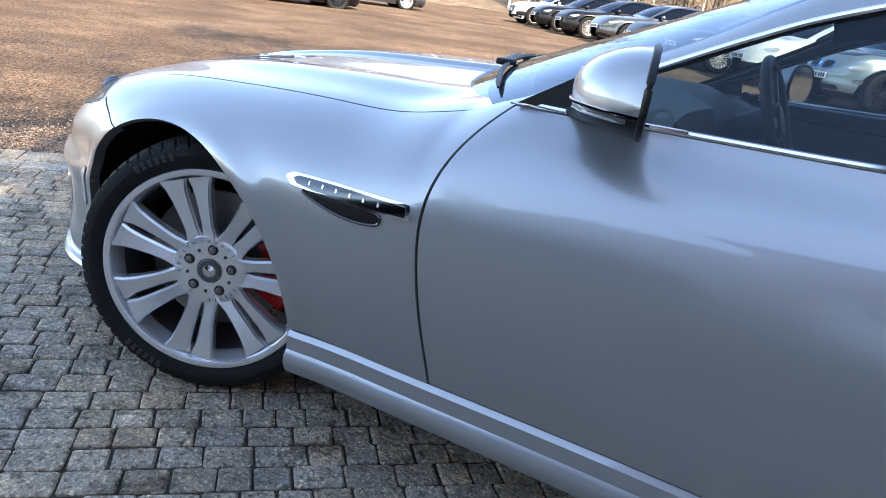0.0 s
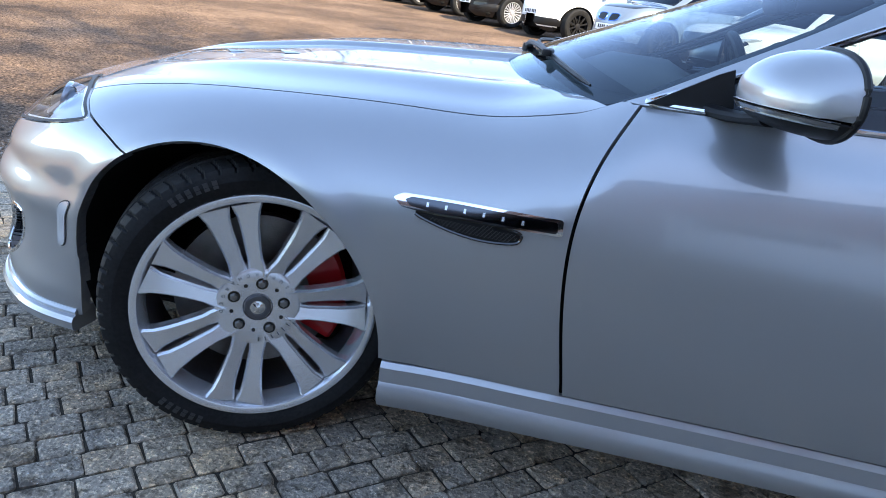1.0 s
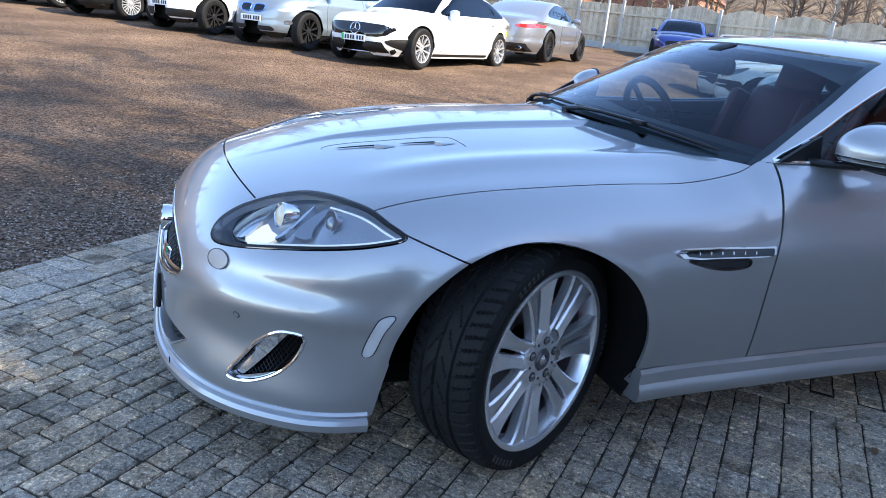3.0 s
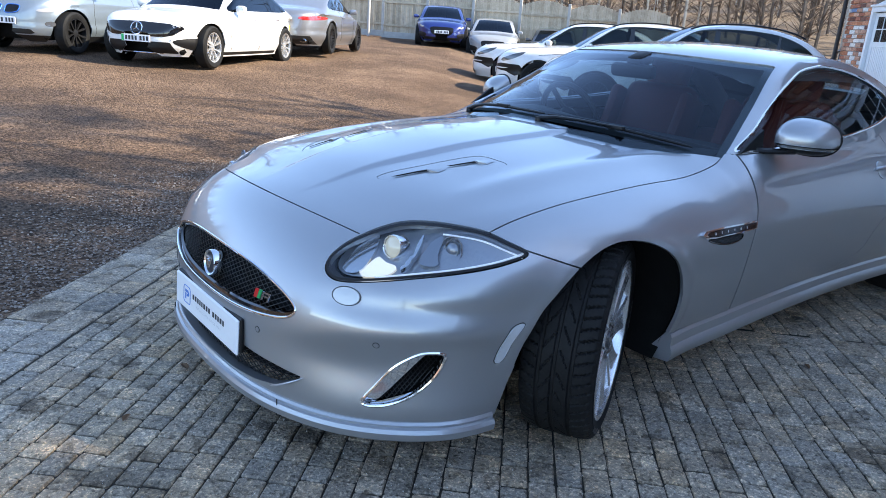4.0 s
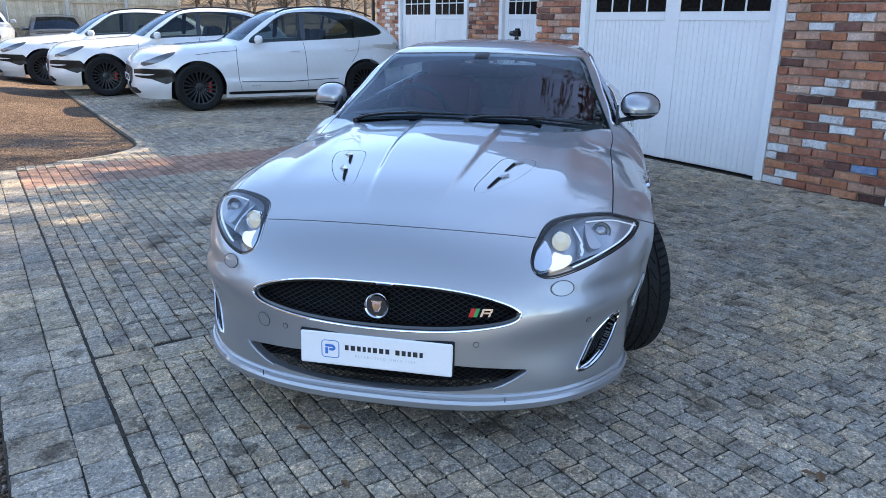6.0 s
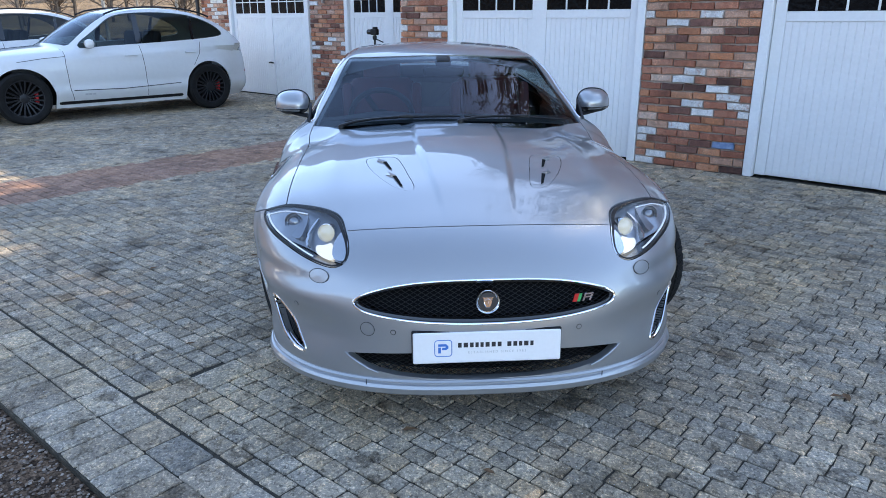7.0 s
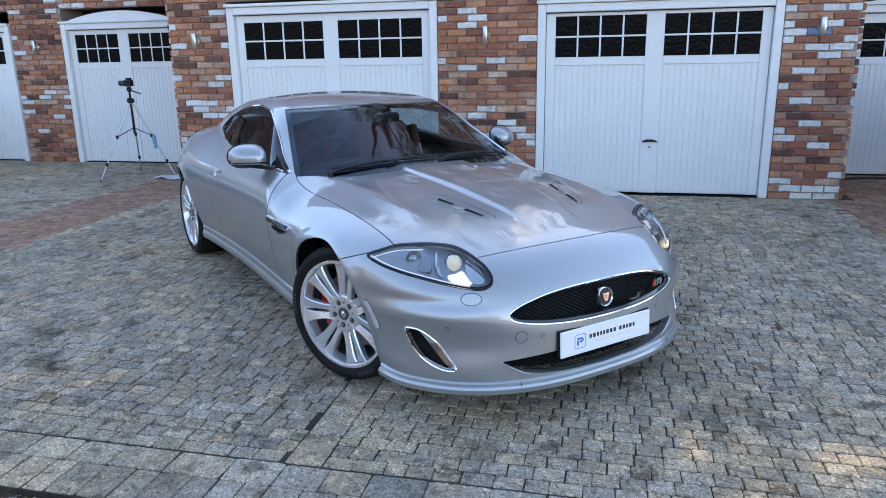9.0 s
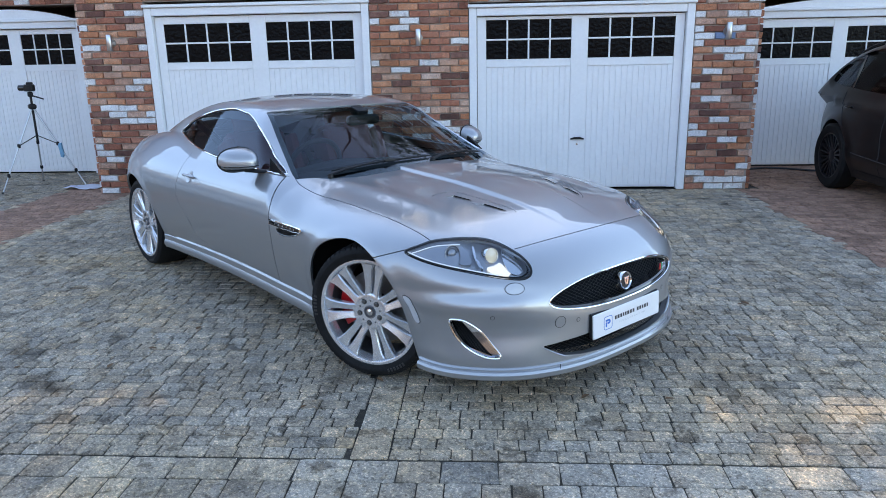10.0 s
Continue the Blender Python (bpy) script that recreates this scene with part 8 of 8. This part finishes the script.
# silver coupe seen from behind
sc = Car("silver two-door coupe seen from behind", grounded(-8.60, -16.25, 226), SILVP, 2.94, 0.88, 1.2, 1.90,
         [(0.9, 0.68), (0.5, 0.85), (-0.2, 0.96), (-0.8, 1.0), (-2.0, 1.02), (-3.0, 1.04), (-3.6, 1.02), (-4.1, 0.93)],
         [(-0.35, 0.92), (-0.6, 1.03), (-1.3, 1.34), (-1.8, 1.41), (-2.3, 1.39), (-2.8, 1.27), (-3.3, 1.09), (-3.7, 0.95)],
         [(0.8, 0.8), (-0.8, 0.94), (-2.0, 0.97), (-3.5, 1.0)], 0.36,
         [(-0.82, 0.985), (-1.15, 1.18), (-1.45, 1.29), (-1.9, 1.33), (-2.3, 1.30), (-2.75, 1.18), (-2.98, 1.06), (-2.7, 1.02), (-1.8, 1.0)],
         (-0.6, -1.32), (-3.45, -2.55), None, DARKRIM, 10, 0.48, None, 3.4)
sc.patch("tail_lamp", loop([(0.42, 0.80), (0.62, 0.83), (0.84, 0.84), (0.86, 0.78), (0.66, 0.745), (0.45, 0.755)], 4), plan_yz, TAIL, 0.006, "red tail lamp", tailf(-3.2))
sc.patch("diffuser", [(-0.7, 0.22), (-0.65, 0.40), (0.65, 0.40), (0.72, 0.22)], plan_yz, BLACK, 0.004, "black diffuser", tailf(-3.2))
for sg in (1, -1):
    x, y, z = on_c(sc, sg * 0.52, 0.30, False)
    Geo().lathe([(0.05, 0), (0.055, 0.05), (0.045, 0.055), (0.04, 0.0)], 20, pose(x + 0.02, y, z, 0, -90, 0) @ Matrix.Diagonal((0.7, 1.5, 1, 1))).ob("tailpipe", CHROME, sc.root, "chrome tailpipe")
sc.plate(0.56, False, False, True)
sc.seam([(-0.72, 0.95), (-0.72, 0.6), (-0.78, 0.3)])
sc.seam([(-2.12, 0.98), (-2.15, 0.6), (-2.0, 0.3)])
sc.handle(-1.95, 0.84, SILVP)
sc.mirror(-1.0, 0.98, SILVP)


def hatch(label, at, paint_m, lower, twin=False, rim=DARKRIM):
    c = Car(label, at, paint_m, 2.60, 0.72, 0.72, 1.79,
            [(0.74, 0.70), (0.55, 0.88), (0.1, 1.02), (-0.3, 1.06), (-0.7, 1.07), (-2.0, 1.07), (-3.0, 1.06), (-3.3, 0.95)],
            [(0.10, 0.92), (-0.15, 1.05), (-0.85, 1.42), (-1.3, 1.555), (-1.9, 1.575), (-2.6, 1.50), (-3.05, 1.30), (-3.25, 1.0)],
            [(0.7, 0.86), (-0.4, 0.98), (-1.4, 1.0), (-2.4, 1.05), (-3.0, 1.1)], 0.36,
            [(-0.42, 1.03), (-0.72, 1.25), (-1.05, 1.42), (-1.5, 1.48), (-2.1, 1.48), (-2.6, 1.40), (-2.85, 1.25), (-2.7, 1.13), (-1.9, 1.06), (-1.1, 1.04)],
            (-0.22, -0.92), (-3.25, -2.78), None, rim, 5, 0.34, lower, 3.2)
    return c


i3 = hatch("pale silver electric hatchback with black bonnet and twin grille", from_left_front(-1.33, -12.42, 41, 1.79), ICEP, 0.30)
i3.patch("bonnet_panel", loop([(0.50, 0.0), (0.46, 0.45), (0.2, 0.62), (-0.15, 0.66), (-0.15, -0.3), (0.50, -0.3)], 3), plan_xy, GLOSSBLACK, 0.004, "gloss black bonnet", lambda x, y, z: (z > 0.84) & (x > -0.2), False)
i3.patch("kidney_grille", loop([(0.05, 0.66), (0.05, 0.77), (0.16, 0.79), (0.29, 0.77), (0.28, 0.68), (0.16, 0.65)], 4), plan_yz, MESH, 0.006, "dark grille with blue edge", nosef)
for sg in (1, -1):
    pts = [tuple(np.array(on_c(i3, sg * y, z)) + np.array([0.008, 0, 0])) for y, z in loop([(0.05, 0.66), (0.05, 0.77), (0.16, 0.79), (0.29, 0.77), (0.28, 0.68), (0.16, 0.65)], 3)]
    Geo().sweep(pts, 0.010, 6, closed=True).ob("grille_edge", mat("edge_blue", (0.05, 0.20, 0.65), 0.25, 0.5, coat=1.0), i3.root, "blue grille edge")
i3.patch("headlamp", loop([(-0.02, 0.72), (0.15, 0.76), (0.33, 0.80), (0.32, 0.73), (0.16, 0.69), (0.02, 0.69)], 3), plan_q, CLEAR, 0.005, "clear headlamp", nosef)
i3.patch("fog_lamp", loop([(0.10, 0.52), (0.24, 0.54), (0.26, 0.47), (0.12, 0.46)], 3), plan_q, SMOKE, 0.005, "round fog lamp", nosef)
i3.patch("lower_grille", [(-0.45, 0.32), (-0.45, 0.40), (0.45, 0.40), (0.50, 0.34), (0.45, 0.32)], plan_yz, BLACK, 0.004, "", nosef)
i3.plate(0.53)
i3.seam([(-0.55, 1.0), (-0.5, 0.7), (-0.55, 0.32)])
i3.seam([(-1.75, 1.04), (-1.75, 0.7), (-1.7, 0.32)])
i3.mirror(-0.6, 1.05, ICEP)
id3 = hatch("white electric hatchback with black lower bumper", from_left_front(0.38, -14.35, 41.5, 1.79), WHITEP, 0.27)
id3.patch("lower_grille", [(-0.72, 0.30), (-0.66, 0.46), (0.66, 0.46), (0.74, 0.40), (0.72, 0.30)], plan_yz, BLACK, 0.004, "black lower intake", nosef)
id3.patch("headlamp", loop([(0.0, 0.74), (0.16, 0.79), (0.32, 0.80), (0.30, 0.74), (0.16, 0.71)], 3), plan_q, CLEAR, 0.005, "clear headlamp", nosef)
id3.plate(0.56)
id3.seam([(-0.55, 1.0), (-0.5, 0.7), (-0.55, 0.32)])
id3.mirror(-0.6, 1.05, WHITEP)


def plain_saloon(label, at, paint_m, rim=ALLOY, grille=True):
    c = saloon(label, at, paint_m, dict(spokes=10, rim=rim))
    c.patch("headlamp", loop([(-0.02, 0.68), (0.14, 0.72), (0.30, 0.745), (0.28, 0.695), (0.12, 0.655)], 4), plan_q, CLEAR, 0.005, "clear headlamp", nosef)
    if grille:
        c.patch("grille", loop([(-0.3, 0.44), (-0.3, 0.68), (0.0, 0.69), (0.36, 0.68), (0.42, 0.58), (0.30, 0.42), (0.0, 0.40)], 4), plan_yz, MESH, 0.005, "black grille", nosef, False)
        c.patch("side_intake", loop([(0.56, 0.45), (0.84, 0.50), (0.86, 0.36), (0.62, 0.32)], 3), plan_yz, BLACK, 0.004, "", nosef)
    c.patch("lower_grille", [(-0.6, 0.25), (-0.6, 0.34), (0.6, 0.34), (0.66, 0.25)], plan_yz, BLACK, 0.004, "", nosef)
    c.plate(0.52)
    c.seam([(-0.62, 0.96), (-0.60, 0.7), (-0.68, 0.30)])
    c.seam([(-1.78, 1.0), (-1.80, 0.7), (-1.82, 0.30)])
    c.mirror(-0.95, 1.0, paint_m)
    return c


plain_saloon("black saloon parked nose out on gravel", from_left_front(2.15, -16.3, 42, 1.94), BLACKP)
plain_saloon("black electric saloon parked nose out on gravel", from_left_front(3.9, -18.6, 42, 1.94), BLACKP, ALLOY, False)
plain_saloon("dark grey electric saloon parked nose out on gravel", from_left_front(5.8, -20.8, 42, 1.94), GREYP, ALLOY, False)
plain_saloon("black saloon with pale wheels further along the row", from_left_front(7.9, -22.8, 42, 1.94), BLACKP)
plain_saloon("black saloon near the row's far end", from_left_front(9.9, -25.0, 42, 1.94), BLACKP)
plain_saloon("white saloon at the far end of the row", from_left_front(12.0, -27.2, 42, 1.94), WHITEP)
plain_saloon("black saloon standing apart on the gravel", from_left_front(15.3, -13.6, 60, 1.94), BLACKP, DARKRIM)
plain_saloon("dark grey saloon standing apart on the gravel", from_left_front(17.6, -20.4, 50, 1.94), GREYP)
plain_saloon("deep blue saloon with pale grille by the fence", grounded(-15.35, -19.6, 52), BLUEP, DARKRIM)
plain_saloon("flat grey estate car by the fence", grounded(-16.5, -18.0, 48), NARDO, DARKRIM)
plain_saloon("dark grey saloon by the scalloped fence", grounded(-18.3, -16.7, 42), GREYP, DARKRIM)
suv("black electric estate backed up to the far garage", grounded(2.27, 4.60, -45), BLACKP, "parked cars", None)

# ================= fence, woods, houses =================
FENCE = world_mat("fence_wood", [(0.0, (0.26, 0.215, 0.15)), (1.0, (0.62, 0.54, 0.42)), (0.5, (0.46, 0.39, 0.29))], 0.6, 5.0, 30.0, 0.85, 0.003, 60.0, 0.5)
CONC = mat("concrete_post", (0.42, 0.41, 0.39), 0.85, noise_scale=6, noise_amt=0.15)
F0, F1 = Vector((-6.5, -36.0, 0)), Vector((-23.0, -13.5, 0))
fdir = (F1 - F0).normalized()
fang = math.degrees(math.atan2(fdir.y, fdir.x))
npan = int((F1 - F0).length / 1.9)
for i in range(npan):
    p = F0 + fdir * (1.9 * i)
    gzz = float(gz(p.y)) - 0.03
    fp = thing("fence_panel", "weathered timber fence panel between concrete posts", "fence", pose(p.x, p.y, gzz, 0, 0, fang), "yard fence panels")
    Geo().box((0, 0, 0.95), (0.11, 0.11, 1.95), 0.01).ob("post", CONC, fp, "concrete post")
    Geo().box((0.95, 0, 0.12), (1.80, 0.05, 0.24), 0.008).ob("gravel_board", CONC, fp, "concrete gravel board")
    scal = i > npan * 0.62
    for j in range(15):
        u = (j + 0.5) / 15
        h = 1.50 + (0.22 * math.sin(math.pi * u) if scal else rng.uniform(-0.012, 0.012))
        Geo().box((0.06 + 1.80 * u, 0.012 * (j % 2), 0.24 + h / 2), (0.113, 0.016, h), 0.002).ob("board", FENCE, fp, smooth=0)
    for z in (0.5, 1.4):
        Geo().box((0.95, -0.035, z), (1.80, 0.04, 0.07), 0.004).ob("rail", FENCE, fp, smooth=0)
pole = thing("pole", "tall pale metal pole behind the fence", "pole", pose(-14.9, -23.9, 0.7))
Geo().lathe([(0, 0), (0.06, 0), (0.05, 6.0), (0, 6.0)], 14).ob("shaft", CONC, pole)
Geo().box((0.0, 0, 3.4), (0.35, 0.03, 0.5), 0.01).ob("sign_plate", FRAMEW, pole, "plain pale plate")

BARK = world_mat("bark", [(0.0, (0.05, 0.04, 0.032)), (1.0, (0.22, 0.18, 0.145)), (0.5, (0.12, 0.095, 0.075))], 0.8, 8.0, 40.0, 0.9, 0.006, 50.0)
BIRCH = world_mat("pale_bark", [(0.0, (0.22, 0.19, 0.16)), (1.0, (0.60, 0.55, 0.48)), (0.5, (0.42, 0.38, 0.32))], 0.8, 8.0, 40.0, 0.85, 0.004, 50.0)
TWIG = mat("twig_brown", (0.115, 0.078, 0.052), 0.9, rand=0.4)


def bare_tree(r, height, spread_, depth):
    """Limbs of a leafless tree: lists of (points, radii) for trunk and for twigs."""
    trunk, limbs, twigs = [], [], []

    def grow(p, d, length, rad, lvl):
        pts, rads = [p.copy()], [rad]
        n = 4
        for i in range(n):
            d = (d + Vector((r.uniform(-1, 1), r.uniform(-1, 1), r.uniform(-0.4, 0.7))) * 0.16).normalized()
            p = p + d * (length / n)
            pts.append(p.copy())
            rads.append(rad * (1 - 0.5 * (i + 1) / n))
        (trunk if lvl == 0 else limbs if lvl < 3 else twigs).append((pts, rads))
        if lvl < depth:
            for i in range(r.randint(3, 5) if lvl else 7):
                t = r.uniform(0.35 if lvl == 0 else 0.2, 1.0)
                q = pts[min(int(t * n), n)]
                a = r.uniform(0, 6.283)
                side = Vector((math.cos(a), math.sin(a), r.uniform(0.1, 0.8))) * spread_
                grow(q, (d + side).normalized(), length * r.uniform(0.5, 0.72), rad * 0.5 * r.uniform(0.7, 1.0), lvl + 1)

    grow(Vector((0, 0, -0.3)), Vector((0, 0, 1)), height * 0.55, height * 0.022, 0)
    return trunk, limbs, twigs


def tree_thing(x, y, height, seed, label):
    r = random.Random(seed)
    t, l, w = bare_tree(r, height, 0.95, 4)
    tr = thing("tree", label, "tree", pose(x, y, float(ground_z(x, y))), "bare trees")
    for nm, rows, nn in (("trunk", t, 9), ("limbs", l, 5), ("twigs", w, 3)):
        g = Geo()
        for pts, rads in rows:
            g.sweep(pts, rads, nn)
        g.ob(nm, BARK, tr, smooth=60)


# the ones behind the garages are out of view, to dapple the sun
for i, (x, y, h) in enumerate(((-1, -33, 10), (6, -40, 11), (-9, -44, 12), (16, -42, 11), (-16, -36, 10), (26, -30, 11), (24, -8, 10), (19, 18, 11), (-2.5, 24, 13), (-13, 16, 12), (-24, 8, 12), (9, 26, 12), (-12.5, 8.5, 12), (-9.0, 13.0, 13), (-5.5, 16.0, 12), (-15.5, 5.0, 12), (-10.6, 10.4, 13), (-7.4, 12.6, 13), (-13.8, 6.9, 12))):
    tree_thing(x, y, h, 40 + i, "tall leafless winter tree with bare branching crown")

IVY = mat("ivy_leaf", (0.045, 0.075, 0.028), 0.55, noise_scale=2, noise_amt=0.3, rand=0.4)


def shade_tree(x, y, height, crown_r, low, clumps, seed):
    """An unseen tree added to block sun: bare limbs, clumps of small ivy leaves, gaps between."""
    r = random.Random(seed)
    t, l, w = bare_tree(r, height, 0.95, 3)
    tr = thing("tree", "unseen ivy-clad tree added to shade the car and yard", "tree", pose(x, y, 0.0), "ivy trees")
    for nm, rows, nn in (("trunk", t, 9), ("limbs", l, 5), ("twigs", w, 3)):
        g = Geo()
        for pts, rads in rows:
            g.sweep(pts, rads, nn)
        g.ob(nm, BARK, tr, smooth=60)
    vs, fs = [], []
    for q in range(clumps):
        c = Vector((r.gauss(0, crown_r * 0.55), r.gauss(0, crown_r * 0.55), height * r.uniform(low, 1.0)))
        for j in range(60):
            p = c + Vector((r.gauss(0, 0.30), r.gauss(0, 0.30), r.gauss(0, 0.24)))
            e = Vector((r.uniform(-1, 1), r.uniform(-1, 1), r.uniform(-1, 1))).normalized()
            f = e.orthogonal().normalized()
            a = r.uniform(0.05, 0.10)
            k = len(vs)
            vs += [tuple(p - e * a), tuple(p + f * a * 0.6), tuple(p + e * a), tuple(p - f * a * 0.6)]
            fs.append((k, k + 1, k + 2, k + 3))
    ob = mesh_ob("leaves", vs, fs, IVY, tr, "", 0)
    ob["kind"] = "stuff"


# out of view, added to keep sun off the bonnet and dapple the yard
for i, (x, y, h, cr, low, k) in enumerate(((-8.57, 7.78, 10.7, 2.0, 0.80, 170), (-11.4, 5.5, 10.6, 1.5, 0.4, 30), (-13.3, 3.7, 10.4, 1.5, 0.4, 36), (-12.9, 7.3, 17.0, 2.4, 0.80, 44), (-10.4, 9.7, 17.5, 2.4, 0.80, 44))):
    shade_tree(x, y, h, cr, low, k, 90 + i)

# woods: many thin stems and twig sprays, joined
wv, wf, bv_, bf = Geo(), None, Geo(), None
r = random.Random(5)
twv, twf = [], []
for i in range(800):
    a = radians(r.uniform(150, 330))
    d = r.uniform(44, 95)
    x, y = d * math.cos(a), d * math.sin(a)
    if y > -8 and x > -30:
        continue
    z0 = float(gz(y)) + (d - 44) * 0.05
    h = r.uniform(7, 14)
    lean = Vector((r.uniform(-0.06, 0.06), r.uniform(-0.06, 0.06), 1))
    pts = [Vector((x, y, z0 - 0.3)) + lean * (h * q) for q in (0, 0.4, 0.75, 1.0)]
    (bv_ if r.random() < 0.22 else wv).sweep(pts, [0.11, 0.085, 0.05, 0.015], 5)
    for j in range(64):
        t = r.uniform(0.12, 1.0)
        p = pts[0].lerp(pts[-1], t)
        aa, ln = r.uniform(0, 6.283), r.uniform(0.8, 2.6) * (1.15 - t * 0.5)
        q = p + Vector((math.cos(aa), math.sin(aa), r.uniform(0.2, 1.1))) * ln
        k = len(twv)
        wd = 0.016 + 0.022 * r.random()
        sd = Vector((-math.sin(aa), math.cos(aa), 0)) * wd
        twv += [tuple(p - sd), tuple(p + sd), tuple(q), tuple(p + Vector((0, 0, wd * 2)))]
        twf += [(k, k + 1, k + 2), (k + 1, k + 3, k + 2), (k + 3, k, k + 2)]
wd_ = thing("woods", "leafless brown woodland rising behind the fence", "woods", kind="stuff")
for nm, g, mt in (("stems", wv, BARK), ("pale_stems", bv_, BIRCH)):
    ob = g.ob(nm, mt, wd_, smooth=60)
    ob["kind"] = "stuff"
ob = mesh_ob("twigs", twv, twf, TWIG, wd_, "", 0)
ob["kind"] = "stuff"
# brushwood floor and far hillside
vs, fs = [], []
nseg, rows = 120, 6
for i in range(nseg + 1):
    a = radians(130 + 220 * i / nseg)
    for j in range(rows):
        d = 46 + j * 16
        h = (0.0, 2.2, 5.0, 9.0, 14.0, 20.0)[j]
        x, y = d * math.cos(a), d * math.sin(a)
        vs.append((x, y, float(gz(y)) + h + 0.8 * noise.noise(Vector((x * 0.08, y * 0.08, 0))) - 0.1))
fs = [tuple(f) for f in grid_faces(nseg + 1, rows).tolist()]
BRUSH = world_mat("brushwood", [(0.0, (0.06, 0.045, 0.03)), (1.0, (0.26, 0.20, 0.14)), (0.5, (0.15, 0.11, 0.075))], 0.25, 1.5, 9.0, 0.95, 0.15, 4.0)
tagged(mesh_ob("backdrop", vs, fs, BRUSH, None, "", 60), "brown wooded hillside in the distance", "hillside", kind="structure")

REDROOF = world_mat("house_roof", [(0.0, (0.16, 0.06, 0.04)), (1.0, (0.42, 0.18, 0.11)), (0.5, (0.30, 0.115, 0.07))], 0.5, 5.0, 30.0, 0.85, 0.004, 60.0)


def house(x, y, heading, L, W, H, R, wall_m, roof_m, name, label):
    z = float(gz(y))
    h = thing(name, label, name.replace("_", " "), pose(x, y, z, 0, 0, heading))
    Geo().box((0, 0, H / 2), (L, W, H), 0.02).ob("wall", wall_m, h, smooth=0)
    g = Geo()
    for i in range(14):
        for sd in (-1, 1):
            a, b = i / 14, (i + 1.1) / 14
            g.add([(-L / 2 - 0.3, sd * (W / 2 + 0.3) * (1 - a), H + R * a), (L / 2 + 0.3, sd * (W / 2 + 0.3) * (1 - a), H + R * a), (L / 2 + 0.3, sd * (W / 2 + 0.3) * (1 - b), H + R * b - 0.03), (-L / 2 - 0.3, sd * (W / 2 + 0.3) * (1 - b), H + R * b - 0.03)], [(0, 1, 2, 3)])
    g.ob("roof", roof_m, h, smooth=0)
    for sx in (-1, 1):
        Geo().add([(sx * L / 2, -W / 2, H), (sx * L / 2, W / 2, H), (sx * L / 2, 0, H + R * 0.97)], [(0, 1, 2)]).ob("gable", wall_m, h, smooth=0)
    for k in (-1, 1):
        for sd in (-1, 1):
            Geo().box((k * L * 0.25, sd * (W / 2 + 0.01), H * 0.55), (1.1, 0.06, 1.0), 0.01).ob("window", GLOSSBLACK, h, smooth=0)
    return h


HW = world_mat("house_brick", [(0.0, (0.20, 0.10, 0.07)), (1.0, (0.42, 0.24, 0.17)), (0.5, (0.31, 0.16, 0.11))], 0.8, 6.0, 40.0, 0.85, 0.003, 60.0)
house(-26, -52, 30, 11, 7, 3.2, 2.8, HW, REDROOF, "house", "red-roofed brick house beyond the fence")
house(-36, -50, 40, 10, 7, 3.2, 2.8, HW, REDROOF, "house", "red-roofed brick house among bare trees")
house(-14, -40, 45, 4.2, 3.4, 2.0, 1.1, mat("shed_green", (0.16, 0.20, 0.10), 0.8, noise_scale=4, noise_amt=0.2), mat("felt_grey", (0.10, 0.10, 0.10), 0.9, noise_scale=4, noise_amt=0.2), "garden_shed", "green timber shed behind the fence")

# ================= single setts nearest the path =================
shared = {}
for i, (s, n, ls, ln, z, mt) in enumerate(near):
    key = (mt.name, i % 7)
    if key not in shared:
        v, f = sett_verts(0, 0, 0.10, 0.076 if mt is SETT else 0.17, 0.0, random.Random(i))
        me = bpy.data.meshes.new("sett")
        me.from_pydata(v, [], f)
        me.materials.append(mt)
        shared[key] = me
    ob = new("sett", shared[key])
    ob.parent = pav
    ob.matrix_local = WALL @ pose(s, n, z) @ Matrix.Diagonal((ls / 0.10, ln / (0.076 if mt is SETT else 0.17), 1, 1))
